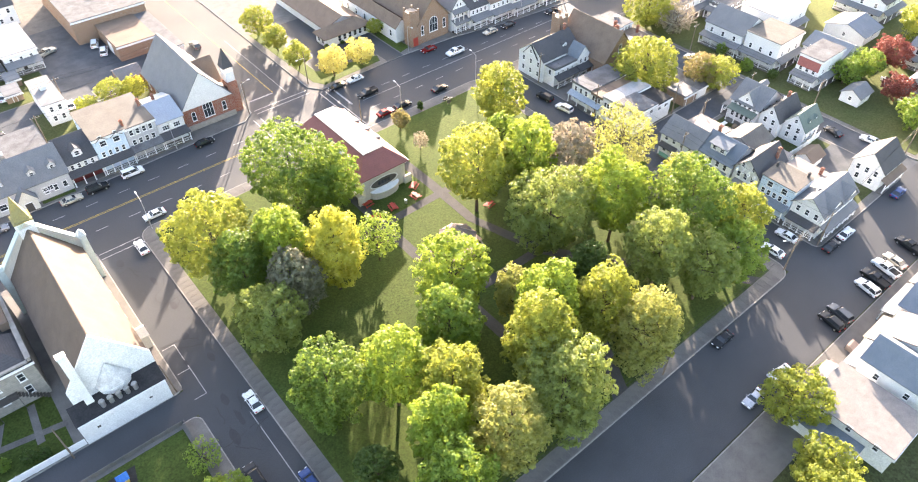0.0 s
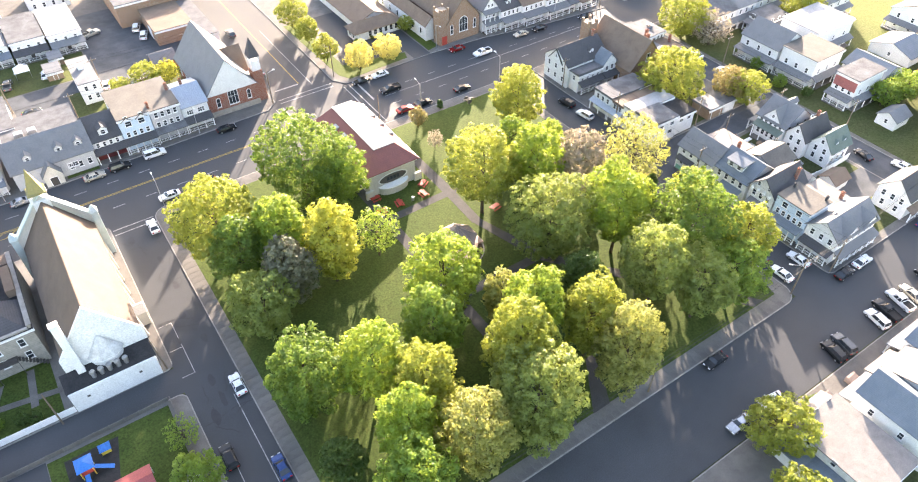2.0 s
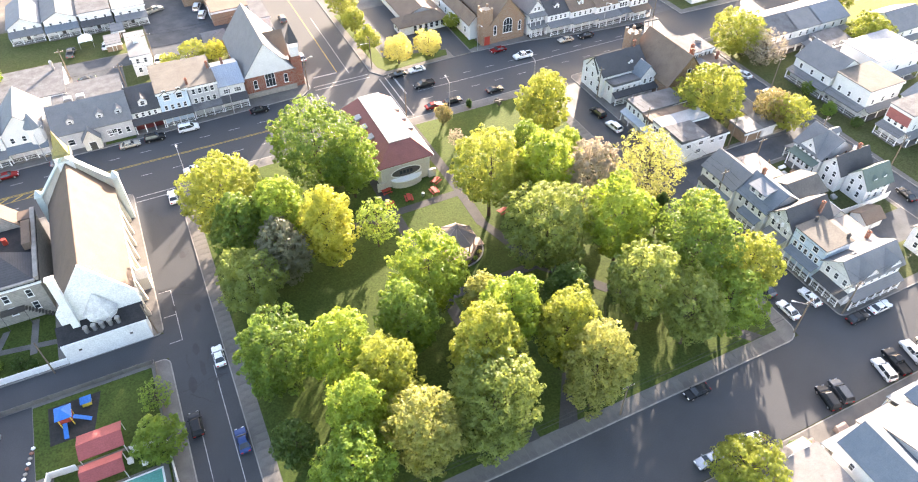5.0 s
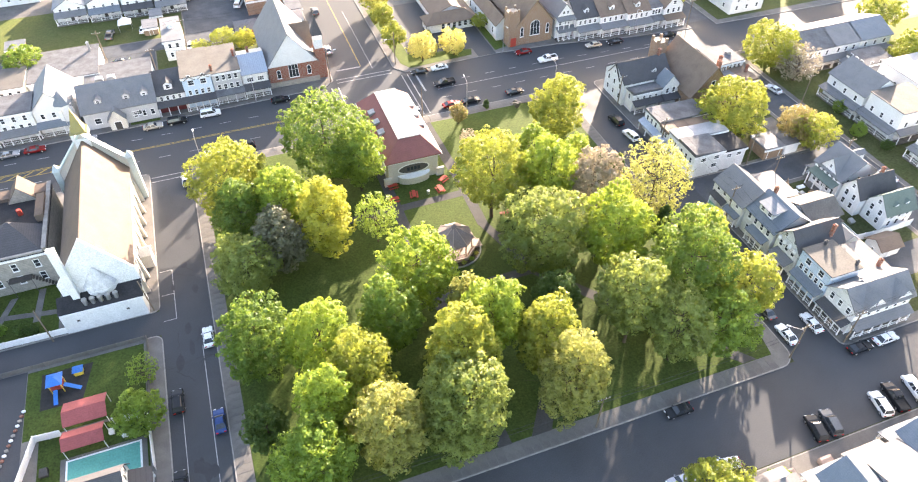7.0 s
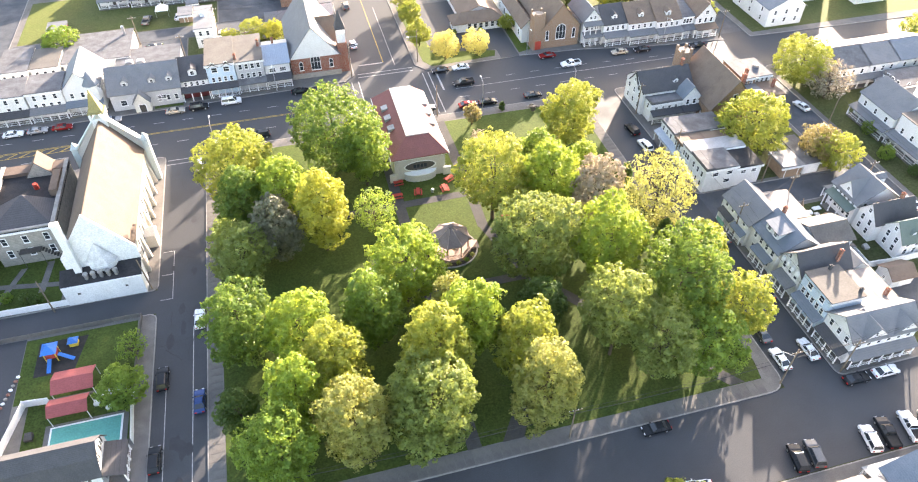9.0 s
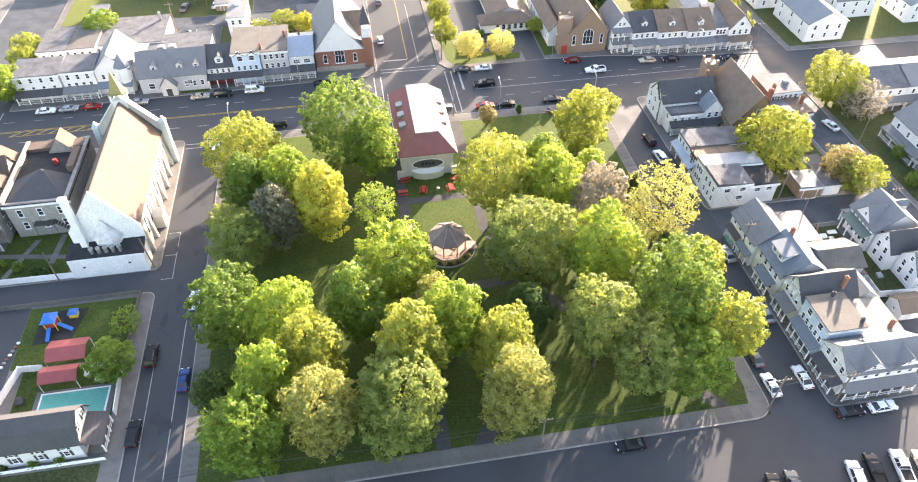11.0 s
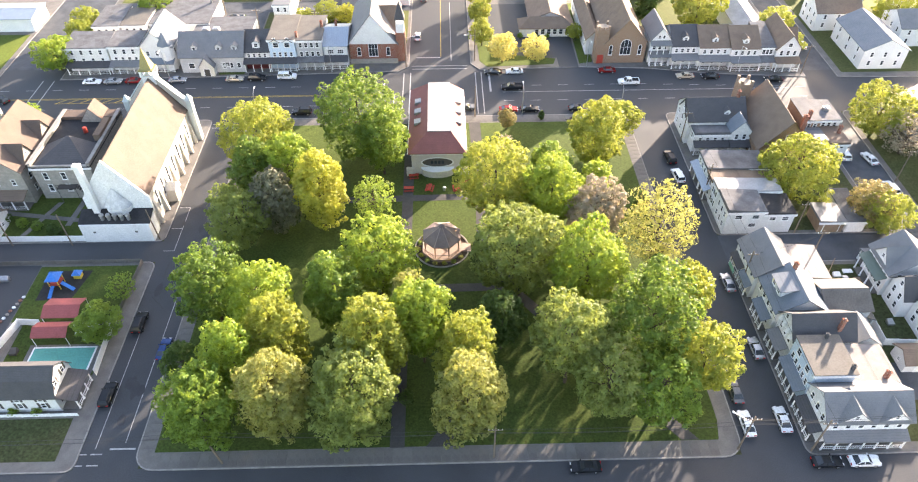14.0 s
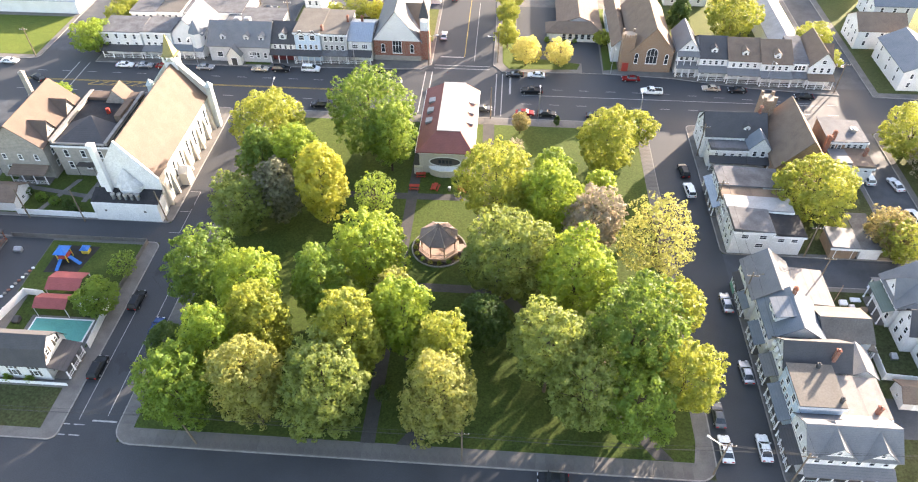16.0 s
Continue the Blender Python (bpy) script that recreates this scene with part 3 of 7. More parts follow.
class House:
    """Walls as one closed body with gables, roof plates, and windows set on the wall faces."""

    def __init__(self, label, x0, x1, y0, y1, eave, roof="gable_x", rise=2.5, wall=None, tile=None, over=0.4, base=0.145, category="house", name="house", group="", trim=None):
        self.box, self.eave, self.base, self.rise, self.kind = (x0, x1, y0, y1), eave, base, rise, roof
        self.wall, self.tile, self.trim = wall or WHITE, tile or SHINGLE_D, trim or TRIM
        self.ob = thing(name, (x0 + x1) / 2, (y0 + y1) / 2, base, label, category, group)
        bm = bmesh.new()
        z0, z1, zr = base - 0.05, eave, eave + rise
        xm, ym = (x0 + x1) / 2, (y0 + y1) / 2
        if roof == "gable_x":
            solid(bm, [(x0, y0, z0), (x0, y1, z0), (x0, y1, z1), (x0, ym, zr), (x0, y0, z1)], [(x1, y0, z0), (x1, y1, z0), (x1, y1, z1), (x1, ym, zr), (x1, y0, z1)])
        elif roof == "gable_y":
            solid(bm, [(x0, y0, z0), (x1, y0, z0), (x1, y0, z1), (xm, y0, zr), (x0, y0, z1)], [(x0, y1, z0), (x1, y1, z0), (x1, y1, z1), (xm, y1, zr), (x0, y1, z1)])
        elif roof == "gambrel":
            q, zq = (y1 - y0) * 0.2, eave + rise * 0.62
            prof = [(y0, z0), (y1, z0), (y1, z1), (y1 - q, zq), (ym, zr), (y0 + q, zq), (y0, z1)]
            solid(bm, [(x0, y, z) for y, z in prof], [(x1, y, z) for y, z in prof])
        else:
            quadbox(bm, x0, x1, y0, y1, z0, z1)
        part("wall", bm, self.wall, self.ob)
        bm = bmesh.new()
        t, up = 0.16, 0.12
        if roof in ("gable_x", "gable_y", "gambrel"):
            if roof == "gambrel":
                pts = [(y0 - 0.25, z1 - 0.1), (y0 + q, zq + up), (ym, zr + up), (y1 - q, zq + up), (y1 + 0.25, z1 - 0.1)]
            else:
                c0, c1, cm = (y0, y1, ym) if roof == "gable_x" else (x0, x1, xm)
                k = rise / (cm - c0)
                pts = [(c0 - over, z1 - k * over + up), (cm - 0.15, zr + up), (cm, zr + up + 0.07), (cm + 0.15, zr + up), (c1 + over, z1 - k * over + up)]
            prof = pts + [(p, z - t) for p, z in pts[::-1]]
            if roof == "gable_y":
                solid(bm, [(p, y0 - over, z) for p, z in prof], [(p, y1 + over, z) for p, z in prof])
            else:
                solid(bm, [(x0 - over, p, z) for p, z in prof], [(x1 + over, p, z) for p, z in prof])
        elif roof in ("hip", "pyramid"):
            w, d = x1 - x0, y1 - y0
            e = z1 + 0.02
            a = [(x0 - over, y0 - over), (x1 + over, y0 - over), (x1 + over, y1 + over), (x0 - over, y1 + over)]
            if w >= d:
                r0, r1 = (x0 + d / 2, ym, zr), (x1 - d / 2, ym, zr)
            else:
                r0, r1 = (xm, y0 + w / 2, zr), (xm, y1 - w / 2, zr)
            lo, mid = [bm.verts.new((*p, e - 0.15)) for p in a], [bm.verts.new((*p, e)) for p in a]
            r0, r1 = bm.verts.new(r0), bm.verts.new((r1[0] + 0.01, r1[1] + 0.01, r1[2]))
            bm.faces.new(lo[::-1])
            for i in range(4):
                bm.faces.new((lo[i], lo[(i + 1) % 4], mid[(i + 1) % 4], mid[i]))
            if w >= d:
                fs = ((mid[0], mid[1], r1, r0), (mid[1], mid[2], r1), (mid[2], mid[3], r0, r1), (mid[3], mid[0], r0))
            else:
                fs = ((mid[0], mid[1], r0), (mid[1], mid[2], r1, r0), (mid[2], mid[3], r1), (mid[3], mid[0], r0, r1))
            for f in fs:
                bm.faces.new(f)
        else:
            lift = rise
            d = {"flat": (0, 0, 0, 0), "shed_n": (lift, lift, 0, 0), "shed_s": (0, 0, lift, lift), "shed_e": (lift, 0, 0, lift), "shed_w": (0, lift, lift, 0)}[roof]
            a = [(x0 - 0.2, y0 - 0.2), (x1 + 0.2, y0 - 0.2), (x1 + 0.2, y1 + 0.2), (x0 - 0.2, y1 + 0.2)]
            solid(bm, [(*p, z1 - 0.05) for p in a], [(*p, z1 + 0.14 + q) for p, q in zip(a, d)])
        part("roof", bm, self.tile, self.ob)
        # trim boards under the eaves
        if roof == "flat" or roof.startswith("shed"):
            bm = bmesh.new()
            quadbox(bm, x0 - 0.3, x1 + 0.3, y0 - 0.3, y0 - 0.004, z1 - 0.55, z1 - 0.1)
            part("cornice", bm, self.trim, self.ob)

    def face(self, side, u, z, out=0.0):
        x0, x1, y0, y1 = self.box
        p = {"S": (u, y0 - out), "N": (u, y1 + out), "E": (x1 + out, u), "W": (x0 - out, u)}[side]
        return pose(p[0], p[1], z, 0, 0, SIDE[side])

    def windows(self, side, n, z, w=0.95, h=1.5, a=None, b=None, arch=False, shutters=None):
        x0, x1, y0, y1 = self.box
        lo, hi = (x0, x1) if side in "SN" else (y0, y1)
        a, b = lo + 0.5 if a is None else a, hi - 0.5 if b is None else b
        fm, pm = window_meshes(w, h, arch)
        for i in range(n):
            u = a + (b - a) * (i + 0.5) / n
            win = part("window", fm, self.trim, self.ob, at=self.face(side, u, z))
            pane = part("pane", pm, GLASS, win)
            if shutters:
                for s in (-1, 1):
                    bm = bmesh.new()
                    quadbox(bm, s * (w / 2 + 0.24) - 0.2, s * (w / 2 + 0.24) + 0.2, -0.06, 0, 0, h)
                    part("shutter", bm, shutters, self.ob, at=self.face(side, u, z))
        return self

    def door(self, side, u, w=1.0, h=2.1, material=None, z=None):
        z = self.base if z is None else z
        bm = bmesh.new()
        quadbox(bm, -w / 2, w / 2, -0.06, 0.0, 0.0, h)
        quadbox(bm, -w / 2 + 0.15, w / 2 - 0.15, -0.085, -0.06, 0.2, 0.95)
        quadbox(bm, -w / 2 + 0.15, w / 2 - 0.15, -0.085, -0.06, 1.15, h - 0.2)
        d = part("door", bm, material or TRIM_D, self.ob, at=self.face(side, u, z))
        bm = bmesh.new()
        for x in (-w / 2 - 0.12, w / 2):
            quadbox(bm, x, x + 0.12, -0.09, 0, 0, h + 0.12)
        quadbox(bm, -w / 2, w / 2, -0.09, 0, h + 0.002, h + 0.12)
        part("door_frame", bm, self.trim, d)
        return self

    def porch(self, side, depth=2.2, top=3.0, a=None, b=None, posts=4, tile=None, rail=True, post_mat=None):
        x0, x1, y0, y1 = self.box
        lo, hi = (x0, x1) if side in "SN" else (y0, y1)
        a, b = lo if a is None else a, hi if b is None else b
        c, half = (a + b) / 2, (b - a) / 2
        m = self.face(side, c, self.base)
        pm = post_mat or self.trim
        bm = bmesh.new()
        zt = top - self.base
        slab(bm, [(-half - 0.2, -depth - 0.25, zt), (half + 0.2, -depth - 0.25, zt), (half + 0.2, -0.01, zt + 0.75), (-half - 0.2, -0.01, zt + 0.75)], 0.16)
        part("porch_roof", bm, tile or self.tile, self.ob, at=m)
        bm = bmesh.new()
        quadbox(bm, -half, half, -depth, -0.01, -0.02, 0.3)
        part("porch_floor", bm, PAVING, self.ob, at=m)
        for i in range(posts):
            x = -half + 0.12 + (2 * half - 0.24) * i / max(1, posts - 1)
            bm = bmesh.new()
            quadbox(bm, x - 0.09, x + 0.09, -depth + 0.02, -depth + 0.2, 0.3, zt - 0.16)
            quadbox(bm, x - 0.13, x + 0.13, -depth - 0.02, -depth + 0.24, 0.3, 0.5)
            part("post", bm, pm, self.ob, at=m)
        if rail:
            bm = bmesh.new()
            for z in (0.5, 1.15):
                quadbox(bm, -half, half, -depth + 0.07, -depth + 0.13, z, z + 0.07)
            k = int(2 * half / 0.35)
            for i in range(k):
                x = -half + 0.2 + i * 0.35
                quadbox(bm, x - 0.02, x + 0.02, -depth + 0.08, -depth + 0.12, 0.57, 1.15)
            part("railing", bm, pm, self.ob, at=m)
        return self

    def chimney(self, x, y, top, w=0.6, d=0.6, material=None, low=None):
        bm = bmesh.new()
        low = self.eave - 0.5 if low is None else low
        quadbox(bm, x - w / 2, x + w / 2, y - d / 2, y + d / 2, low, top)
        quadbox(bm, x - w / 2 - 0.07, x + w / 2 + 0.07, y - d / 2 - 0.07, y + d / 2 + 0.07, top + 0.002, top + 0.16)
        quadbox(bm, x - w / 4, x + w / 4, y - d / 4, y + d / 4, top + 0.16, top + 0.4)
        part("chimney", bm, material or BRICK, self.ob)
        return self

    def dormer(self, side, u, z, w=1.5, h=1.5, depth=2.2, back=0.0, tile=None):
        """A small gabled dormer; z is its sill, back its setback from the wall face."""
        m = self.face(side, u, z, -back)
        bm = bmesh.new()
        solid(bm, [(-w / 2, 0, -0.5), (w / 2, 0, -0.5), (w / 2, 0, h), (0, 0, h + 0.6), (-w / 2, 0, h)], [(-w / 2, depth, -0.5), (w / 2, depth, -0.5), (w / 2, depth, h), (0, depth, h + 0.6), (-w / 2, depth, h)])
        d = part("dormer", bm, self.wall, self.ob, at=m)
        bm = bmesh.new()
        pts = [(-w / 2 - 0.2, h - 0.04), (0, h + 0.72), (w / 2 + 0.2, h - 0.04)]
        prof = pts + [(p, z - 0.1) for p, z in pts[::-1]]
        solid(bm, [(p, -0.2, z) for p, z in prof], [(p, depth, z) for p, z in prof])
        part("dormer_roof", bm, tile or self.tile, d)
        fm, pm = window_meshes(w * 0.55, h * 0.75)
        part("window", fm, self.trim, d, at=Matrix.Translation((0, 0, h * 0.15)))
        part("pane", pm, GLASS, d, at=Matrix.Translation((0, 0, h * 0.15)))
        return self

    def cross_gable(self, side, u, w, rise, depth, eave=None, tile=None):
        """A gable that faces a side, running back into the roof."""
        e = (self.eave if eave is None else eave)
        m = self.face(side, u, e)
        bm = bmesh.new()
        solid(bm, [(-w / 2, -0.05, -0.4), (w / 2, -0.05, -0.4), (w / 2, -0.05, 0), (0, -0.05, rise), (-w / 2, -0.05, 0)], [(-w / 2, depth, -0.4), (w / 2, depth, -0.4), (w / 2, depth, 0), (0, depth, rise), (-w / 2, depth, 0)])
        g = part("gable", bm, self.wall, self.ob, at=m)
        bm = bmesh.new()
        k = rise / (w / 2)
        pts = [(-w / 2 - 0.3, -0.3 * k + 0.12), (0, rise + 0.12), (w / 2 + 0.3, -0.3 * k + 0.12)]
        prof = pts + [(p, z - 0.14) for p, z in pts[::-1]]
        solid(bm, [(p, -0.4, z) for p, z in prof], [(p, depth, z) for p, z in prof])
        part("gable_roof", bm, tile or self.tile, g)
        fm, pm = window_meshes(0.8, 1.0)
        part("window", fm, self.trim, g, at=Matrix.Translation((0, -0.05, rise * 0.2)))
        part("pane", pm, GLASS, g, at=Matrix.Translation((0, -0.05, rise * 0.2)))
        return self


# ---- big church west of the park
church = House("long cream stucco church with a tan shingle roof and gilded spire", -71.6, -59.6, 7.2, 38.0, 9.0, "gable_y", 8.2, STUCCO, SHINGLE_T, 0.35, category="church", name="church")
c = church.ob
church.windows("E", 7, 2.6, 1.1, 4.6, 9, 36.5, arch=True)
for i in range(8):
    y = 8.6 + i * 4.05
    bm = bmesh.new()
    solid(bm, [(-59.6, y - 0.28, 0.1), (-58.75, y - 0.28, 0.1), (-58.75, y + 0.28, 0.1), (-59.6, y + 0.28, 0.1)], [(-59.6, y - 0.28, 6.6), (-59.3, y - 0.28, 5.4), (-59.3, y + 0.28, 5.4), (-59.6, y + 0.28, 6.6)])
    part("buttress", bm, STUCCO, c)
# side porch
bm = bmesh.new()
quadbox(bm, -59.6, -57.6, 15.2, 17.8, 0.1, 3.4)
solid(bm, [(-59.6, 15.0, 3.4), (-57.4, 15.0, 3.4), (-57.4, 18.0, 3.4), (-59.6, 18.0, 3.4)], [(-59.6, 16.45, 4.6), (-57.5, 16.45, 4.6), (-57.5, 16.55, 4.6), (-59.6, 16.55, 4.6)])
part("side_porch", bm, STUCCO, c)
# white rear gable face and apse with a pyramid roof
bm = bmesh.new()
solid(bm, [(-72.2, 7.15, 5.0), (-59.0, 7.15, 5.0), (-59.0, 7.15, 8.7), (-65.6, 7.15, 17.9), (-72.2, 7.15, 8.7)], [(-72.2, 6.7, 5.0), (-59.0, 6.7, 5.0), (-59.0, 6.7, 8.7), (-65.6, 6.7, 17.9), (-72.2, 6.7, 8.7)])
part("rear_gable", bm, STUCCO_W, c, "white painted rear gable")
ap = [(-68.2, 6.7), (-67.8, 5.9), (-66.6, 5.2), (-64.6, 5.2), (-63.4, 5.9), (-63.0, 6.7)]
bm = bmesh.new()
solid(bm, [(x, y, 4.5) for x, y in ap], [(x, y, 7.0) for x, y in ap])
apse = part("apse", bm, STUCCO_W, c)
bm = bmesh.new()
lo = [bm.verts.new((-65.6 + (x + 65.6) * 1.12, 6.7 + (y - 6.7) * 1.2, 6.95)) for x, y in ap]
tip = bm.verts.new((-65.6, 6.5, 11.4))
for a, b in zip(lo, lo[1:]):
    bm.faces.new((a, b, tip))
bm.faces.new(lo[::-1])
part("apse_roof", bm, mat("streaked_white_roof", (0.66, 0.66, 0.65), (0.36, 0.36, 0.36), 0.6, 4, 0.7, contrast=0.6), apse, "white apse roof with sooty streaks")
bm = bmesh.new()
quadbox(bm, -70.6, -69.4, 5.6, 6.65, 0.1, 17.2)
quadbox(bm, -70.7, -69.3, 5.5, 6.66, 17.2, 17.5)
part("chimney", bm, STUCCO_W, c, "tall white chimney with an orange rim")
# low annex with black roof and round vents
bm = bmesh.new()
quadbox(bm, -73.2, -59.2, 2.95, 6.68, 0.1, 4.7)
annex = part("annex", bm, STUCCO_W, c)
bm = bmesh.new()
slab(bm, [(-73.4, 3.2, 4.75), (-59.0, 3.2, 4.75), (-59.0, 6.68, 5.9), (-73.4, 6.68, 5.9)], 0.12)
part("annex_roof", bm, ROOF_BLACK, annex, "black sloping annex roof")
for i in range(5):
    bm = bmesh.new()
    x = -68.6 + i * 1.3
    tube(bm, (x, 4.3, 4.9), (x, 4.3, 6.1), 0.38, 0.38, 12)
    tube(bm, (x, 4.3, 6.1), (x, 4.3, 6.4), 0.5, 0.42, 12)
    part("roof_vent", bm, STEEL, annex, "round steel roof vent")
for x in (-70.6, -62.2):
    bm = bmesh.new()
    quadbox(bm, x - 0.25, x + 0.25, 2.9, 2.96, 2.6, 3.0)
    part("vent_opening", bm, TRIM_D, annex)
# front gable parapet with pale copper coping, turrets and belfry
bm = bmesh.new()
solid(bm, [(-72.4, 38.0, 0.1), (-58.8, 38.0, 0.1), (-58.8, 38.0, 10.4), (-65.6, 38.0, 18.6), (-72.4, 38.0, 10.4)], [(-72.4, 38.9, 0.1), (-58.8, 38.9, 0.1), (-58.8, 38.9, 10.4), (-65.6, 38.9, 18.6), (-72.4, 38.9, 10.4)])
front = part("front_gable", bm, STUCCO, c)
for s in (-1, 1):
    bm = bmesh.new()
    slab(bm, [(-65.6, 37.75, 18.95), (-65.6, 39.15, 18.95), (-65.6 + s * 7.2, 39.15, 10.5), (-65.6 + s * 7.2, 37.75, 10.5)], 0.35)
    part("coping", bm, VERDIGRIS, front, "pale green copper coping")
    bm = bmesh.new()
    x = -65.6 + s * 7.1
    quadbox(bm, x - 0.6, x + 0.6, 37.8, 39.2, 0.1, 11.2)
    solid(bm, [(x - 0.75, 37.6, 11.2), (x + 0.75, 37.6, 11.2), (x + 0.75, 39.4, 11.2), (x - 0.75, 39.4, 11.2)], [(x - 0.1, 38.4, 12.5), (x + 0.1, 38.4, 12.5), (x + 0.1, 38.6, 12.5), (x - 0.1, 38.6, 12.5)])
    part("turret", bm, VERDIGRIS, front)
bm = bmesh.new()
quadbox(bm, -67.0, -64.2, 37.6, 40.2, 0.1, 17.6)
for sx in (-1, 1):
    for sy in (-1, 1):
        quadbox(bm, -65.6 + sx * 1.35 - 0.22, -65.6 + sx * 1.35 + 0.22, 38.9 + sy * 1.25 - 0.22, 38.9 + sy * 1.25 + 0.22, 17.6, 19.2)
tower = part("belfry", bm, STUCCO_W, c, "white open belfry")
bm = bmesh.new()
quadbox(bm, -67.2, -64.0, 37.4, 40.4, 19.0, 19.3)
solid(bm, [(-66.9, 37.7, 19.3), (-64.3, 37.7, 19.3), (-64.3, 40.1, 19.3), (-66.9, 40.1, 19.3)], [(-65.65, 38.85, 24.0), (-65.55, 38.85, 24.0), (-65.55, 38.95, 24.0), (-65.65, 38.95, 24.0)])
part("spire", bm, GOLD, tower, "mossy gilded pyramid spire")
flat("pavement", rect(-59.5, -57.5, 3.2, 46), 0.16, PAVING, "concrete walk beside the church wall", "pavement", 0.1)

# stone rectory wing and tan roofed house
rect_wing = House("grey stone church hall with a dark valley roof", -87.0, -74.5, 17.0, 37.5, 8.6, "flat", 0, STONE, ROOF_BLACK, 0.2, category="church hall", name="church_hall")
rect_wing.windows("S", 3, 2.2, 1.1, 1.9).windows("S", 3, 5.4, 1.1, 1.9)
o = rect_wing.ob
for x0, x1, y0, y1, ax in ((-86.9, -74.6, 34.5, 37.4, 0), (-87.3, -86.7, 17, 34, 1), (-74.9, -74.4, 17, 34, 1)):
    bm = bmesh.new()
    quadbox(bm, x0, x1, y0, y1, 8.75, 9.5)
    part("parapet", bm, SHINGLE_T if ax == 0 else STONE, o)
bm = bmesh.new()
solid(bm, [(-86.5, 17.2, 8.8), (-75.1, 17.2, 8.8), (-75.1, 25, 8.8), (-86.5, 25, 8.8)], [(-81.0, 24.6, 11.2), (-80.6, 24.6, 11.2), (-80.6, 24.8, 11.2), (-81.0, 24.8, 11.2)])
part("hip_roof", bm, SHINGLE_D, o, "dark hipped roof")
bm = bmesh.new()
quadbox(bm, -76.4, -74.9, 26, 33, 8.8, 10.4)
part("parapet", bm, SHINGLE_R, o)
rect_wing.cross_gable("N", -79.5, 5.0, 3.2, 4, 9.0, SHINGLE_T)
for x0, x1, y0, y1 in ((-87.4, -86.6, 16.9, 37.6), (-75.0, -74.2, 16.9, 37.6), (-86.6, -75.0, 16.8, 17.3)):
    bm = bmesh.new()
    quadbox(bm, x0, x1, y0, y1, 9.5 if x1 - x0 < 2 else 8.78, 9.68 if x1 - x0 < 2 else 9.1)
    part("coping_stone", bm, KERB, o, "pale stone coping")
bm = bmesh.new()
quadbox(bm, -82.6, -78.6, 15.4, 16.96, 3.9, 4.05)
for k in range(9):
    quadbox(bm, -78.6 + k * 0.4, -78.2 + k * 0.4, 15.8, 16.8, 3.7 - k * 0.4, 3.8 - k * 0.4)
for x in (-82.5, -78.7):
    quadbox(bm, x, x + 0.08, 15.4, 15.48, 0.1, 5.0)
quadbox(bm, -82.6, -78.6, 15.4, 15.46, 4.9, 5.0)
part("fire_escape", bm, TRIM_D, o, "dark metal fire escape")
bm = bmesh.new()
tube(bm, (-79.6, 29.5, 8.7), (-79.6, 29.5, 10.0), 0.5, 0.45, 10)
part("roof_vent", bm, RED_PAINT, o, "red roof vent")
rectory = House("three storey stone rectory with a tan shingle roof", -100.5, -88.5, 15.5, 34.0, 9.0, "gable_y", 5.2, STONE, SHINGLE_T, 0.5, category="rectory", name="rectory")
rectory.windows("S", 3, 2.0).windows("S", 3, 5.2).windows("E", 4, 5.2).windows("E", 4, 2.0)
rectory.cross_gable("E", 20.0, 4.6, 3.6, 6, 9.0).cross_gable("E", 29.0, 4.4, 3.4, 6, 9.0)
rectory.chimney(-99.0, 33.0, 16.5, 1.1, 0.9, STONE).chimney(-101.2, 17.0, 13.5, 1.1, 0.9, STONE, 0.2)
rectory.porch("S", 2.6, 3.2, -97, -89, 4, SHINGLE_R)

# gambrel house by the pool
gam = House("white two storey gambrel house with dark roof and black shutters", -90, -62.8, -37.0, -30.4, 4.1, "gambrel", 4.0, WHITE, SHINGLE_D, category="house")
gam.windows("S", 7, 1.2, 0.95, 1.4, shutters=TRIM_D).windows("S", 7, 3.0, 0.95, 1.0, shutters=TRIM_D)
gam.windows("E", 2, 4.6, 0.9, 1.5, shutters=TRIM_D).windows("E", 2, 1.3, 0.9, 1.5, shutters=TRIM_D)
gam.porch("E", 3.0, 3.0, -36.8, -31.2, 4, SHINGLE_D)

# terrace along the main road
stone_h = House("long grey stucco building with three dormers and slate roof", -70.6, -53.6, 69.2, 80.5, 4.9, "gable_x", 4.4, GREYSIDE, SHINGLE_G, category="house")
for x in (-66.5, -60.0, -55.8):
    stone_h.dormer("S", x, 5.6, 1.6, 1.5, 3.0, 1.4)
stone_h.windows("S", 3, 1.4, 1.0, 1.6, -60, -54).windows("S", 1, 1.4, 1.6, 1.6, -69.5, -66).windows("S", 1, 2.0, 2.4, 1.2, -61, -56)
entry = House("small gabled entry porch with a slate roof", -65.2, -61.4, 64.9 + 2.3, 69.1, 3.0, "gable_y", 2.4, CREAM, SHINGLE_G, 0.3, category="entry porch", name="entry_porch")
entry.door("S", -63.3, 1.5, 2.1)
lawn(rect(-60.8, -53.8, 67.9, 69.0), GRASS, "clipped front bed beside the entry", name="planting_bed")
t1 = House("white narrow house with black mansard roof and maroon ground floor", -53.4, -46.6, 70.4, 82.0, 5.4, "gable_x", 3.6, WHITE, SHINGLE_D, 0.25, category="row house", group="terrace on the main road")
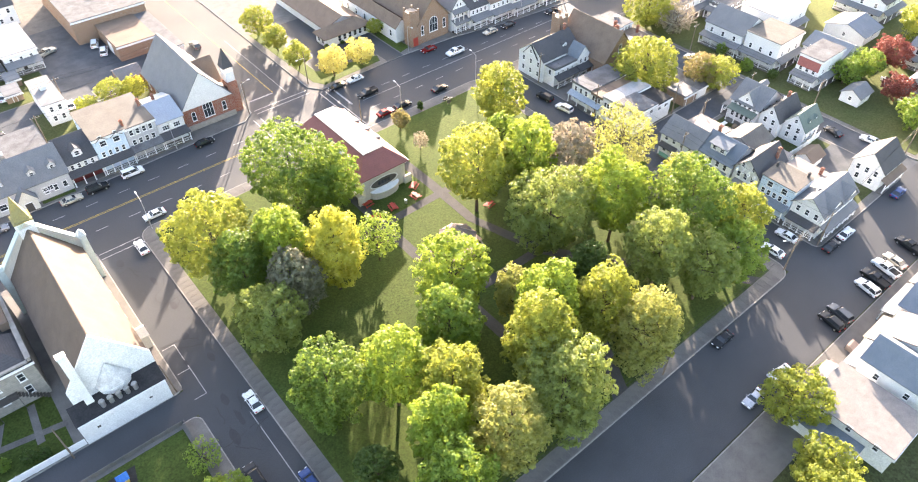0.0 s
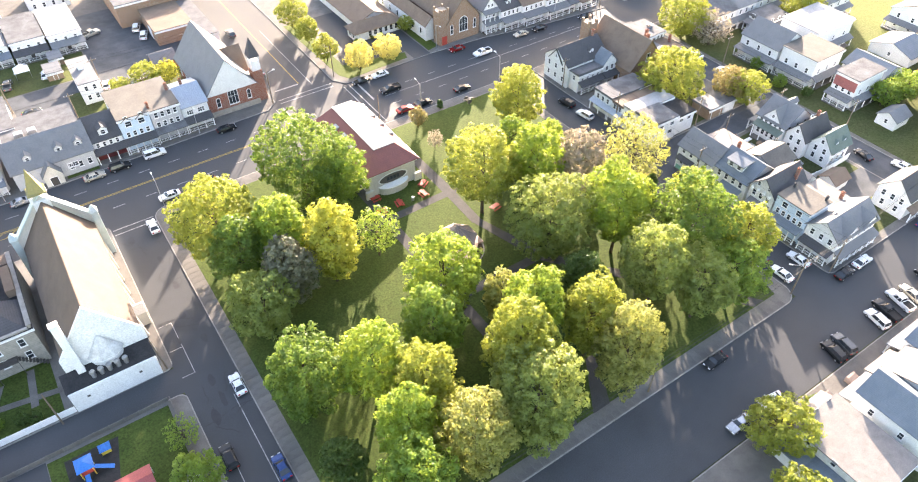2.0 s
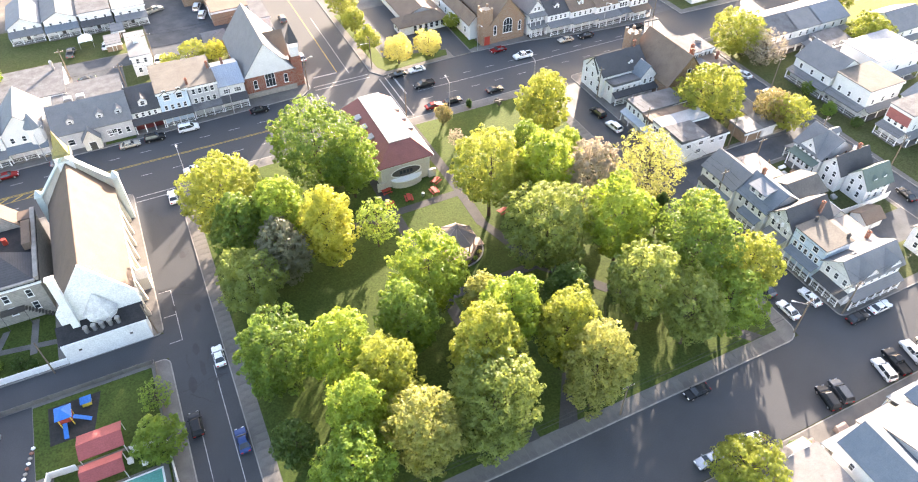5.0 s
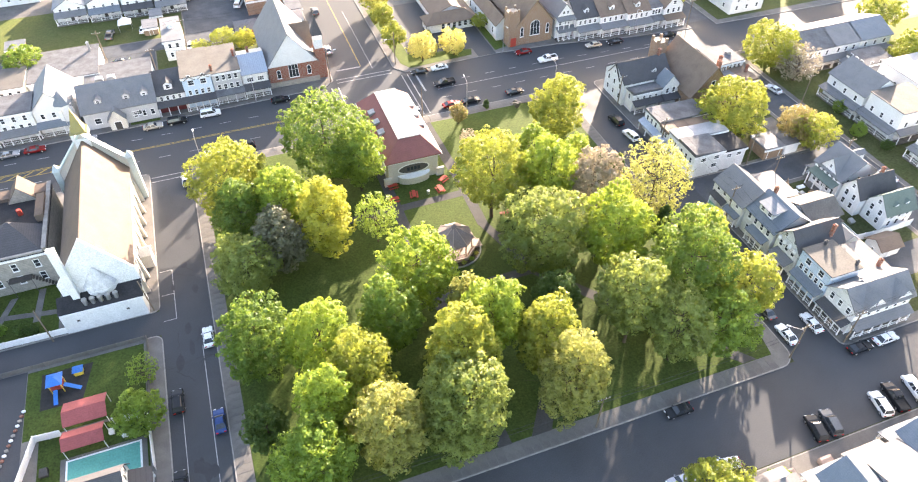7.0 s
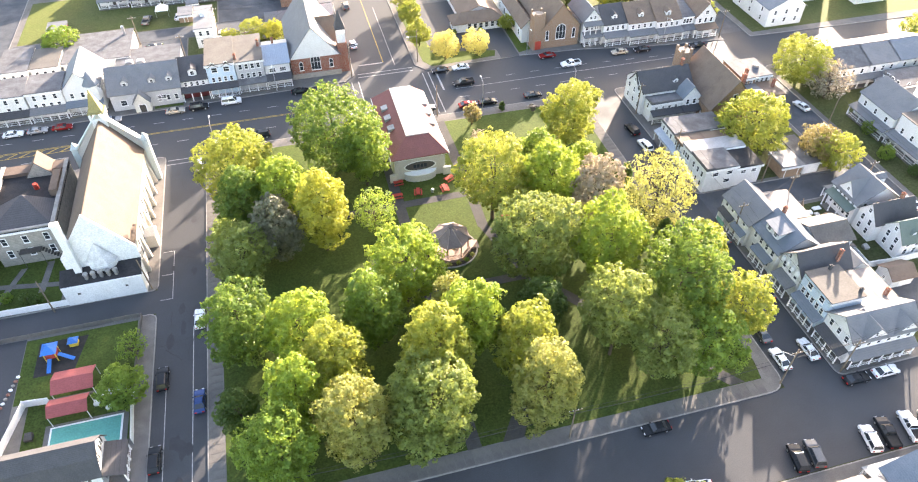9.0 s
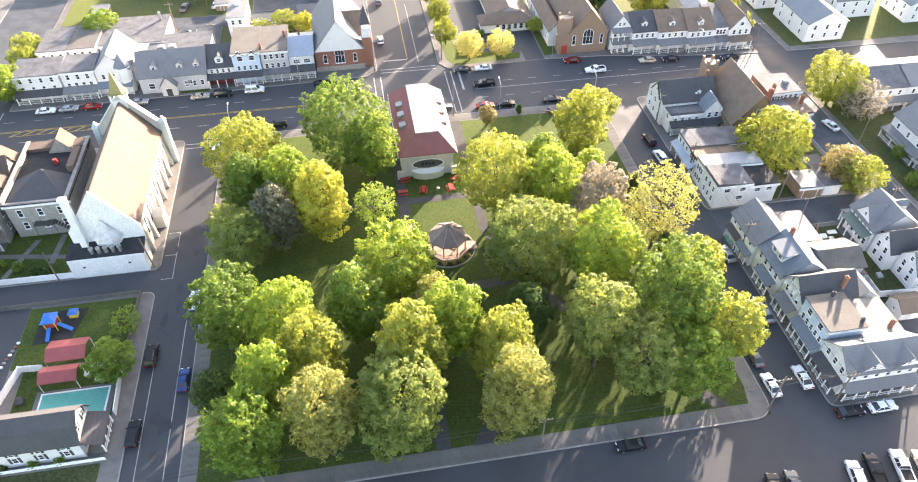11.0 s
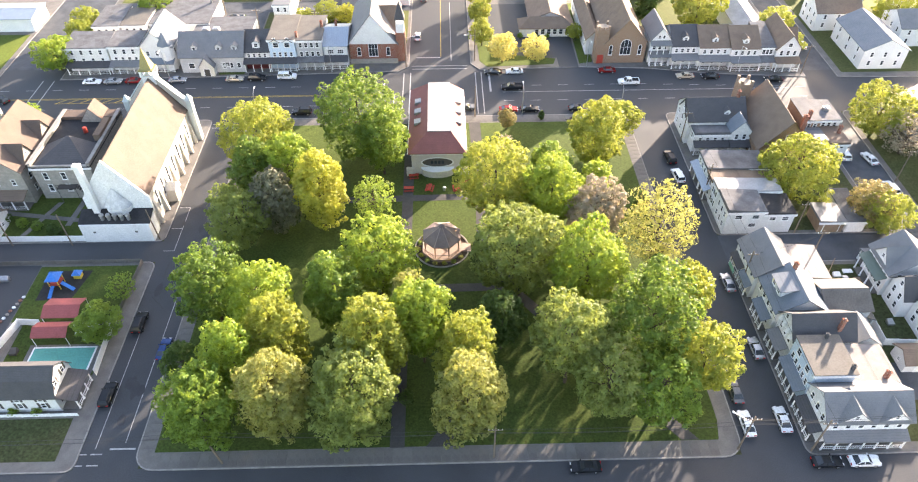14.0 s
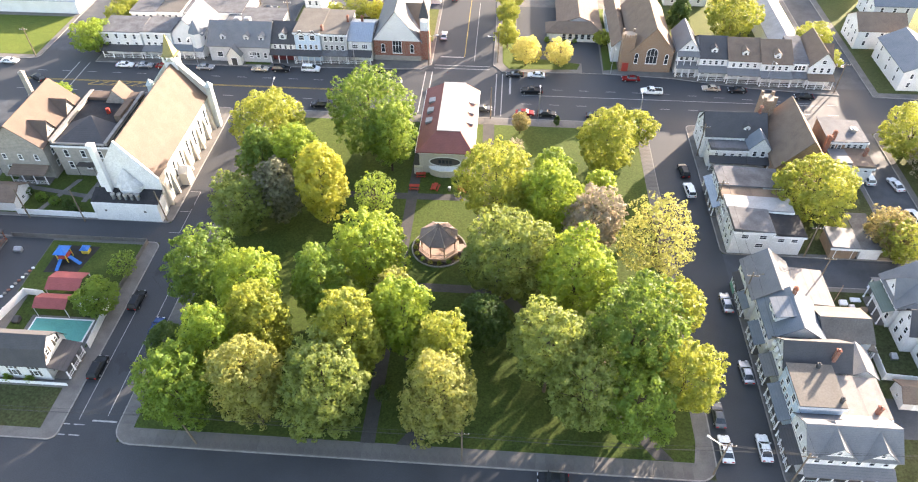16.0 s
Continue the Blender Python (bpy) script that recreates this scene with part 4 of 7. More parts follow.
t1.dormer("S", -50.0, 6.0, 2.0, 1.6, 3, 1.0).windows("S", 4, 3.7, 0.8, 1.3).porch("S", 1.9, 3.0, posts=4, rail=False, post_mat=TRIM)
bm = bmesh.new()
quadbox(bm, -53.3, -46.7, 70.33, 70.38, 0.4, 2.7)
part("shopfront", bm, mat("maroon_paint", (0.13, 0.03, 0.03), (0.1, 0.025, 0.025), 1, 6, 0.5), t1.ob, "maroon ground floor front")
t2 = House("pale blue three storey row house with arched lintels", -46.4, -39.4, 70.4, 84.5, 8.9, "flat", 0, PALEBLUE, ROOF_TAN, category="row house", group="terrace on the main road")
t2.windows("S", 2, 6.6, 1.5, 1.5).windows("S", 4, 3.9, 0.85, 1.4).porch("S", 1.9, 3.0, posts=5, tile=SHINGLE_D)
for x in (-44.6, -41.2):
    t2.cross_gable("S", x, 2.2, 0.7, 0.5, 8.3)
t3 = House("white and grey three storey row house with dark cornice", -39.2, -32.2, 70.9, 85.0, 8.4, "flat", 0, GREYSIDE, ROOF_TAN, category="row house", group="terrace on the main road", trim=TRIM)
t3.windows("S", 4, 6.2, 0.95, 1.5).windows("S", 4, 3.6, 0.95, 1.5).porch("S", 1.8, 2.9, posts=4, tile=ROOF_SILVER).chimney(-32.8, 78, 10.2).chimney(-38.9, 72.4, 9.9)
t4 = House("white row house with blue grey metal roof", -32.0, -25.6, 71.4, 84.0, 6.3, "gable_x", 2.2, WHITE, METAL_ROOF, 0.3, category="row house", group="terrace on the main road")
t4.windows("S", 2, 4.0, 1.7, 1.3).porch("S", 2.2, 2.9, posts=4, tile=SHINGLE_D).chimney(-29, 79, 9.6)
vic = House("white Victorian house with turret and blue grey roof", -81.0, -72.6, 71.0, 84, 7.0, "gable_y", 4.2, WHITE, SHINGLE_B, category="house")
vic.windows("S", 3, 4.3).windows("S", 3, 1.4).porch("S", 2.0, 3.0, posts=4, tile=SHINGLE_B).windows("E", 4, 4.3)
bm = bmesh.new()
ang = [math.pi * 2 * i / 8 for i in range(8)]
solid(bm, [(-74.2 + 1.9 * math.cos(a), 71.6 + 1.9 * math.sin(a), 0.1) for a in ang], [(-74.2 + 1.9 * math.cos(a), 71.6 + 1.9 * math.sin(a), 7.6) for a in ang])
tur = part("turret", bm, WHITE, vic.ob)
bm = bmesh.new()
solid(bm, [(-74.2 + 2.2 * math.cos(a), 71.6 + 2.2 * math.sin(a), 7.55) for a in ang], [(-74.2 + 0.05 * math.cos(a), 71.6 + 0.05 * math.sin(a), 11.0) for a in ang])
part("turret_roof", bm, SHINGLE_B, tur)
w2 = House("white row house with bracketed porch and flat grey roof", -89.4, -81.2, 70.6, 79.4, 7.4, "flat", 0, WHITE, ROOF_SILVER, category="row house")
w2.windows("S", 3, 5.2).windows("S", 4, 2.9).porch("S", 2.2, 2.7, posts=5, tile=SHINGLE_G)
w3 = House("white double house with striped metal roof and dark awnings", -101.0, -89.8, 70.4, 78.6, 7.2, "shed_s", 0.5, WHITE, ROOF_SILVER, category="row house")
w3.windows("S", 4, 5.2).windows("S", 4, 2.8).porch("S", 2.2, 2.7, posts=5, tile=SHINGLE_D)

# brick church at the corner
ch2 = House("red brick church with white gable and grey slate roof", -25.2, -12.2, 73.0, 97.0, 6.2, "gable_y", 8.2, BRICK, SHINGLE_G, 0.5, category="church", name="church")
bm = bmesh.new()
solid(bm, [(-25.3, 72.95, 6.0), (-12.1, 72.95, 6.0), (-18.7, 72.95, 14.3)], [(-25.3, 72.75, 6.0), (-12.1, 72.75, 6.0), (-18.7, 72.75, 14.3)])
part("front_gable", bm, WHITE, ch2.ob, "white clapboard gable")
bm = bmesh.new()
quadbox(bm, -25.3, -12.1, 72.7, 72.96, 0.1, 1.5)
part("plinth", bm, STONE, ch2.ob)
ch2.windows("S", 1, 2.2, 2.6, 4.6, -20, -17.4, arch=True).windows("S", 1, 2.4, 1.1, 2.6, -23.6, -21.6, arch=True).windows("S", 1, 2.4, 1.1, 2.6, -15.6, -13.6, arch=True)
ch2.windows("W", 5, 2.2, 1.1, 2.8, arch=True)
bm = bmesh.new()
quadbox(bm, -12.4, -9.8, 73.6, 76.4, 0.1, 8.6)
bell = part("tower", bm, BRICK, ch2.ob)
bm = bmesh.new()
quadbox(bm, -12.2, -10.0, 73.8, 76.2, 8.6, 11.2)
for sx in (-12.2, -10.2):
    for sy in (73.8, 76.0):
        quadbox(bm, sx, sx + 0.3, sy, sy + 0.3, 11.2, 12.4)
part("belfry", bm, WHITE, bell, "white wooden belfry")
bm = bmesh.new()
solid(bm, [(-12.5, 73.5, 12.4), (-9.7, 73.5, 12.4), (-9.7, 76.5, 12.4), (-12.5, 76.5, 12.4)], [(-11.15, 74.95, 17.2), (-11.05, 74.95, 17.2), (-11.05, 75.05, 17.2), (-11.15, 75.05, 17.2)])
part("spire", bm, SHINGLE_D, bell)
ch2.cross_gable("E", 82, 7.5, 5.2, 6.5, 7.4, SHINGLE_R)

# white cottage and warehouse behind the terrace
small = House("narrow white two storey house with grey roof and skylight", -50.0, -45.0, 97.0, 111.5, 6.0, "flat", 0, WHITE, SHINGLE_G, category="house")
small.windows("S", 2, 3.8).windows("S", 2, 1.2).windows("E", 4, 3.8).windows("E", 3, 1.2).chimney(-47.5, 105, 7.0, 1.4, 1.6, WHITE)
wh = House("long tan brick warehouse with pale flat roof", -31, -9.8, 134, 168, 7.2, "flat", 0, BRICK_B, ROOF_SILVER, category="warehouse", name="warehouse")
wh.chimney(-18, 150, 8.6, 3, 2, STEEL)
wh2 = House("lower tan brick wing with brown roof", -25, -14.2, 117, 133.8, 4.6, "flat", 0, BRICK_B, SHINGLE_R, category="warehouse", name="warehouse")
wh2.door("W", 124, 3, 3, TRIM)
wh3 = House("white flat roofed garage building", -14.0, -9.8, 108, 133.8, 4.2, "flat", 0, STUCCO_W, ROOF_SILVER, category="garage", name="garage")
gar = House("small brown garage with a grey roof", -30, -24, 103, 109, 2.8, "gable_x", 1.4, BRICK_B, SHINGLE_G, category="garage", name="garage")
for i, x in enumerate((-80, -70.4, -60.8, -51.2)):
    hh = House(("white house with blue grey roof and rear porch", "pale house with long grey roof", "white house with silver roof and awnings", "white flat roofed house beside the lot")[i], x, x + 8.8, 132 - i * 0.8, 148, (4.6, 5.2, 5.8, 5.6)[i], ("gable_y", "gable_y", "flat", "flat")[i], (2.4, 2.0, 0, 0)[i], WHITE, (SHINGLE_B, SHINGLE_G, ROOF_SILVER, WHITE_ROOF)[i], category="house", group="houses behind the alley")
    hh.windows("S", 3, 3.2, 0.9, 1.2).windows("S", 2, 1.1).porch("S", 2.6, 2.8, posts=4, tile=(SHINGLE_G, SHINGLE_B, SHINGLE_D, SHINGLE_G)[i]).door("S", x + 4.4)
rear = House("flat grey rear wing of the long stucco building", -70.2, -54.0, 80.8, 92.6, 4.6, "flat", 0, STUCCO_W, ROOF_SILVER, category="building", name="building")
for x in (-66.5, -63.6):
    bm = bmesh.new()
    quadbox(bm, x - 0.9, x + 0.9, 82.6, 84.4, 4.7, 5.9)
    quadbox(bm, x - 0.7, x + 0.7, 82.8, 84.2, 5.9, 6.05)
    part("rooftop_unit", bm, STEEL, rear.ob, "square grey rooftop unit")
big = House("large low building with a patchy grey flat roof", -84.0, -67.0, 88.2, 107 - 2.8, 5.0, "flat", 0, STUCCO_W, ROOF_SILVER, category="building", name="building")
big.chimney(-69.0, 101.0, 7.4, 0.6, 0.6, STEEL)
for x0, x1, y0, y1, tl, lab in ((-99.4, -92.0, 86, 99, ROOF_SILVER, "white rear building with a silver roof"), (-91.4, -84.6, 86.4, 97, ROOF_TAN, "white rear building with a tan roof")):
    hh = House(lab, x0, x1, y0, y1, 5.6, "flat", 0, WHITE, tl, category="building", name="building")
    hh.windows("E", 3, 3.2).windows("S", 3, 3.2)
for x, y, w, d, m, lab in ((-53.6, 117, 4.0, 5.0, WOOD, "weathered brown yard shed"), (-51.6, 124, 3.4, 4.0, SHINGLE_R, "brown roofed yard shed"), (-34, 103.0 - 3.0, 7.0, 4.0, GREYSIDE, "low grey carport shed by the alley"), (-90, 117, 5, 4, BRICK, "red wooden yard shed")):
    hh = House(lab, x - w / 2, x + w / 2, y - d / 2, y + d / 2, 2.4, "shed_s", 0.4, m, SHINGLE_G, category="shed", name="shed")
    hh.door("S", x, 0.9, 2.0, WOOD)
tent = thing("tent", -60.7, 121.5, 0.17, "white fabric party tent on the grass", "tent")
bm = bmesh.new()
solid(bm, [(-62.6, 119.6, 2.2), (-58.8, 119.6, 2.2), (-58.8, 123.4, 2.2), (-62.6, 123.4, 2.2)], [(-60.9, 121.3, 3.6), (-60.5, 121.3, 3.6), (-60.5, 121.7, 3.6), (-60.9, 121.7, 3.6)])
part("canopy", bm, TRIM, tent)
for x in (-62.5, -58.9):
    for y in (119.7, 123.3):
        bm = bmesh.new()
        tube(bm, (x, y, 0.16), (x, y, 2.22), 0.05, 0.05, 6)
        part("post", bm, STEEL, tent)
blue_h = House("low pale building with a blue metal roof and orange brick end", -150, -120.6, 94, 104, 4.2, "gable_x", 0.8, STUCCO_W, METAL_ROOF, category="building", name="building")
for x, y, w in ((-100, 150, 14), (-72, 152, 12), (-52, 160, 12), (-120, 170, 16)):
    hh = House("white house with grey roof among back yards", x, x + w, y, y + 11, 6.2, "gable_x", 2.6, WHITE, random.choice([SHINGLE_G, SHINGLE_D, ROOF_SILVER]), category="house")
    hh.windows("S", 4, 3.9).windows("S", 4, 1.3)

# ranch building and brown brick church over the road
ranch = House("low white office building with a grey shingle roof", 26.5, 38.0, 92.0, 122, 3.2, "gable_y", 2.2, WHITE, SHINGLE_R, 0.7, category="office", name="office")
ranch2 = House("low office wing with a row of white windows", 23.2, 38.2, 86.6, 92.0, 3.0, "hip", 2.2, WHITE, SHINGLE_R, 0.7, category="office", name="office")
ranch2.windows("S", 6, 0.9, 1.2, 1.7, 27, 37.6).windows("W", 2, 0.9, 1.2, 1.7)
ch3 = House("brown brick church with square tower and steep roof", 44.8, 56.0, 71.2, 98, 6.4, "gable_y", 6.4, BRICK_B, SHINGLE_R, 0.4, category="church", name="church")
ch3.windows("S", 1, 2.6, 3.0, 4.6, 48.9, 52, arch=True).windows("S", 1, 2.6, 1.0, 3.0, 45.4, 47.4, arch=True).windows("S", 1, 2.6, 1.0, 3.0, 53.4, 55.4, arch=True)
bm = bmesh.new()
quadbox(bm, 42.2, 45.4, 71.0, 74.4, 0.1, 10.2)
for sx in (42.2, 44.9):
    for sy in (71.0, 73.9):
        quadbox(bm, sx, sx + 0.5, sy, sy + 0.5, 10.2, 11.1)
for a in range(3):
    quadbox(bm, 42.9 + a * 0.7, 43.3 + a * 0.7, 71.0, 71.35, 10.2, 10.8)
tw = part("tower", bm, BRICK_B, ch3.ob, "square crenellated brick tower")
bm = bmesh.new()
quadbox(bm, 42.9, 44.6, 70.92, 70.99, 0.2, 2.8)
part("door", bm, RED_PAINT, tw, "red double door")
hall3 = House("white side hall of the brick church", 40.5, 44.6, 76, 104, 5.0, "gable_y", 2.0, WHITE, SHINGLE_R, category="church hall", name="church_hall")
hall3.windows("W", 6, 1.4, 1.1, 2.0)
a1 = House("white gabled house with double porch", 57.0, 62.4, 70.8, 82, 7.2, "gable_y", 3.2, WHITE, SHINGLE_G, category="row house", group="row across the main road")
a1.windows("S", 2, 7.4, 0.8, 1.1, 58.5, 61).windows("S", 3, 4.2).porch("S", 2.2, 3.2, posts=4).porch("S", 1.4, 6.2, posts=4, rail=False)
xs = [62.7, 70.0, 78.4, 86.2]
for i, (x0, x1) in enumerate(zip(xs, xs[1:])):
    tl = [SHINGLE_D, SHINGLE_R, SHINGLE_R][i]
    hh = House("white row house with brown roof and long front porch", x0, x1 - 0.05, 69.2 - i * 0.9, 80.5, 6.0, "gable_x", 3.4, WHITE, tl, 0.25, category="row house", group="row across the main road")
    hh.windows("S", 4, 4.1, 0.9, 1.3).windows("S", 3, 1.2, 0.9, 1.5).porch("S", 2.3, 3.1, posts=4, tile=SHINGLE_G)
    hh.dormer("S", (x0 + x1) / 2, 6.6, 1.6, 1.3, 2.6, 1.4)
a5 = House("pale row house with a silver shed roof", 86.3, 90.2, 67.6, 79, 6.2, "shed_s", 1.6, WHITE, ROOF_SILVER, category="row house", group="row across the main road")
a5.windows("S", 3, 4.1).porch("S", 2.2, 3.1, posts=3)
a6 = House("white end house with gabled brown roof", 90.4, 96.8, 66.8, 80, 6.2, "gable_y", 3.6, WHITE, SHINGLE_R, category="row house", group="row across the main road")
a6.windows("S", 3, 4.1).windows("S", 1, 6.6, 1.2, 1.2).porch("S", 2.2, 3.1, posts=4).cross_gable("E", 73, 5.5, 3.0, 4)
back1 = House("long white rear wing with pale roof", 84, 92, 80.5, 108, 5.2, "gable_y", 1.6, WHITE, WHITE_ROOF, category="house")
for x, y, w, d, r in ((114, 66, 12, 18, SHINGLE_B), (110, 88, 13, 10, SHINGLE_R), (130, 78, 13, 11, SHINGLE_G), (120, 104, 12, 11, SHINGLE_B), (140, 96, 12, 12, SHINGLE_G), (150, 72, 12, 12, SHINGLE_B), (60, 112, 13, 11, SHINGLE_G), (112, 124, 14, 11, SHINGLE_G)):
    hh = House("white two storey house with weathered shingle roof", x, x + w, y, y + d, 5.8, "gable_x" if w > d else "gable_y", 3.0, WHITE, r, category="house")
    hh.windows("S", 3, 3.7).windows("S", 3, 1.2).windows("W", 3, 3.7).windows("W", 3, 1.2)

# corner house and brown church east of the park
b1 = House("white corner house with dark roof and porches", 57.6, 71.0, 33.4, 42.6, 6.4, "gable_x", 3.4, WHITE, SHINGLE_D, 0.3, category="house")
b1.dormer("S", 66.6, 6.8, 1.4, 1.3, 2.4, 1.2).windows("W", 3, 4.0).windows("W", 3, 1.3).cross_gable("W", 38.2, 5.0, 3.0, 4)
b1.windows("S", 4, 4.0).chimney(69.5, 38, 11.4)
b1s = House("white lower wing with a pale flat roof", 58.4, 66.4, 29.8, 33.3, 5.2, "shed_n", 0.5, WHITE, ROOF_SILVER, category="house")
b1s.windows("S", 4, 3.2, 0.9, 1.1).porch("S", 1.6, 2.8, posts=4, tile=SHINGLE_D).windows("W", 1, 3.2)
b1w = House("grey roofed gabled wing with porch", 66.6, 71.2, 29.6, 33.3, 6.0, "gable_y", 2.6, WHITE, SHINGLE_B, 0.3, category="house")
b1w.windows("S", 2, 3.8).porch("S", 1.8, 3.0, posts=3, tile=SHINGLE_D)
rch = House("brown brick church with a steep brown shingle roof", 71.2, 82.9, 24.2, 41.4, 5.2, "gable_y", 6.9, BRICK_B, SHINGLE_R, 0.35, category="church", name="church")
rch.windows("S", 1, 6.2, 1.2, 2.4, 76.4, 77.6)
bm = bmesh.new()
quadbox(bm, 70.6, 73.6, 40.6, 43.8, 0.1, 11.4)
for sx in (70.6, 73.0):
    for sy in (40.6, 43.2):
        quadbox(bm, sx, sx + 0.6, sy, sy + 0.6, 11.4, 12.3)
part("tower", bm, BRICK_B, rch.ob, "square brick tower with pale battlements")
rch.chimney(83.4, 31.0, 9.0, 0.9, 0.9, BRICK, 0.1)
b3 = House("narrow brown brick shop with a pale flat roof", 84.6, 88.4, 32.6, 42, 6.6, "flat", 0, BRICK_B, ROOF_SILVER, category="shop", name="shop")
b3.windows("S", 2, 4.6, 0.9, 1.2).chimney(85.4, 33.2, 8.8, 0.7, 0.7, BRICK)
b4 = House("white shop with a patched grey flat roof", 88.6, 93.6, 33.6, 42, 6.0, "flat", 0, WHITE, ROOF_SILVER, category="shop", name="shop")
b4.windows("S", 3, 4.2, 0.9, 1.2).windows("E", 3, 3.8).chimney(91.4, 37.6, 6.8, 1.2, 1.2, STEEL)
b5 = House("lower rear wing with grey roof and porch", 84.6, 88.2, 27.0, 32.4, 4.6, "shed_n", 0.4, WHITE, SHINGLE_G, category="shop", name="shop")
b5.windows("S", 2, 3.3, 0.9, 1.0).porch("S", 1.8, 2.7, posts=3, tile=SHINGLE_R).windows("W", 2, 2.0)
b6 = House("lower rear wing with brown roof and white walls", 88.6, 93.2, 26.6, 33.4, 4.2, "shed_n", 0.4, WHITE, SHINGLE_R, category="shop", name="shop")
b6.windows("S", 2, 2.9, 0.9, 1.0).windows("E", 2, 2.2).chimney(92.2, 30.4, 6.4)
# long white building with several flat roofs
for y0, y1, h, r, tl in ((16.4, 22.6, 5.6, 0.4, ROOF_SILVER), (12.5, 16.2, 5.2, 0.5, SHINGLE_R), (8.5, 12.3, 6.0, 0.4, WHITE_ROOF), (1.9, 8.3, 6.2, 0.6, ROOF_SILVER)):
    hh = House("white painted flat roofed building with blue awning", 57.4, 70.4 if y0 > 3 else 65.0, y0, y1, h, "shed_e", r, WHITE, tl, category="building", name="building", group="white buildings facing the park")
    hh.windows("W", 3, 3.6).windows("W", 3, 1.2)
    if y0 < 3:
        hh.windows("S", 2, 4.2, 1.5, 1.1, 58, 65).windows("S", 1, 2.0, 1.6, 1.1, 61, 65)
    if y0 > 12.4:
        hh.porch("W", 1.3, 2.9, posts=3, tile=METAL_ROOF, rail=False)
w5 = House("white rear wing with green trim and black roof", 65.2, 71.4, 2.2, 8.3, 5.2, "shed_e", 0.4, WHITE, ROOF_BLACK, category="building", name="building")
w5.windows("S", 2, 3.4, 1.4, 1.0).windows("E", 2, 3.2)
g1 = House("weathered garage with grey lean-to roof", 77.2, 82.4, 1.9, 7.4, 3.0, "shed_e", 0.3, WOOD, SHINGLE_G, category="garage", name="garage")
g1.door("S", 79.8, 3.2, 2.2, WOOD)
g2 = House("long white garage with a pale flat roof", 82.9, 86.8, 1.9, 12.2, 3.0, "flat", 0, STUCCO_W, ROOF_SILVER, category="garage", name="garage")
g2.door("S", 84.9, 3.0, 2.2, TRIM)

# row houses east of the park, south of the alley
r1 = House("grey roofed double house with green and white porches", 57.1, 64.9, -15.4, -6.0, 6.0, "gable_y", 2.9, WHITE, SHINGLE_G, 0.4, category="row house", group="row houses facing the park")
r1.windows("W", 4, 4.4).windows("W", 4, 1.3).porch("W", 0.9, 3.0, -10.8, -6.6, 3, SHINGLE_D).porch("W", 0.9, 2.8, -15.2, -11.4, 3, SHINGLE_B)
bm = bmesh.new()
quadbox(bm, 56.1, 56.18, -9.6, -7.0, 0.46, 1.5)
part("porch_screen", bm, GREENSIDE, r1.ob, "green porch screen")
r1b = House("rear wing with tan roof", 65.2, 71.4, -15.2, -6.8, 4.8, "shed_e", 0.6, GREYSIDE, SHINGLE_P, category="row house", group="row houses facing the park")
r2 = House("blue grey roofed row house with front gable", 57.8, 66.8, -24.2, -15.7, 6.2, "gable_y", 3.1, WHITE, SHINGLE_B, 0.4, category="row house", group="row houses facing the park")
r2.windows("W", 4, 4.2).windows("W", 3, 1.3).porch("W", 1.4, 3.1, -23.4, -18.6, 4, SHINGLE_B).chimney(62.6, -16.8, 10.6)
bm = bmesh.new()
solid(bm, [(58.9, -21.6, 6.6), (63.0, -21.6, 6.6), (63.0, -17.6, 6.6), (58.9, -17.6, 6.6)], [(58.9, -21.6, 8.5), (62.3, -21.6, 9.1), (62.3, -17.6, 9.1), (58.9, -17.6, 8.5)])
shed_dormer = part("dormer", bm, WHITE, r2.ob, "wide white dormer with a shed roof")
bm = bmesh.new()
slab(bm, [(58.5, -21.9, 8.62), (62.6, -21.9, 9.32), (62.6, -17.3, 9.32), (58.5, -17.3, 8.62)], 0.14)
part("dormer_roof", bm, SHINGLE_B, shed_dormer)
for y in (-20.6, -18.6):
    fm, pm = window_meshes(1.1, 1.1)
    part("window", fm, TRIM, shed_dormer, at=pose(58.9, y, 7.2, 0, 0, 270))
    part("pane", pm, GLASS, shed_dormer, at=pose(58.9, y, 7.2, 0, 0, 270))
r2b = House("tan roofed rear wing with side gable window", 67.2, 75.0, -23.6, -16.4, 5.6, "gable_x", 1.6, GREYSIDE, ROOF_TAN, category="row house", group="row houses facing the park")
r2b.windows("S", 2, 3.6).windows("E", 2, 3.4).porch("E", 1.6, 2.9, posts=3)
r3 = House("ornate white house with dark gabled roof", 58.4, 68.4, -30.6, -24.6, 6.8, "gable_x", 2.9, WHITE, SHINGLE_D, 0.5, category="row house", group="row houses facing the park")
r3.windows("W", 3, 4.4).windows("W", 2, 7.2, 0.8, 1.1).porch("W", 1.8, 3.1, -30.0, -25.6, 4, SHINGLE_G).chimney(65.8, -29.6, 10.4)
for k in range(4):
    bm = bmesh.new()
    tube(bm, (58.1, -25.4 - k * 1.4, 5.9), (58.1, -25.4 - k * 1.4, 6.7), 0.4, 0.28, 8)
    part("bracket", bm, TRIM, r3.ob, "scrolled white eave bracket")
r3b = House("white rear gable wing", 68.6, 73.8, -30.2, -25.0, 4.6, "gable_y", 2.0, WHITE, SHINGLE_G, category="row house", group="row houses facing the park")
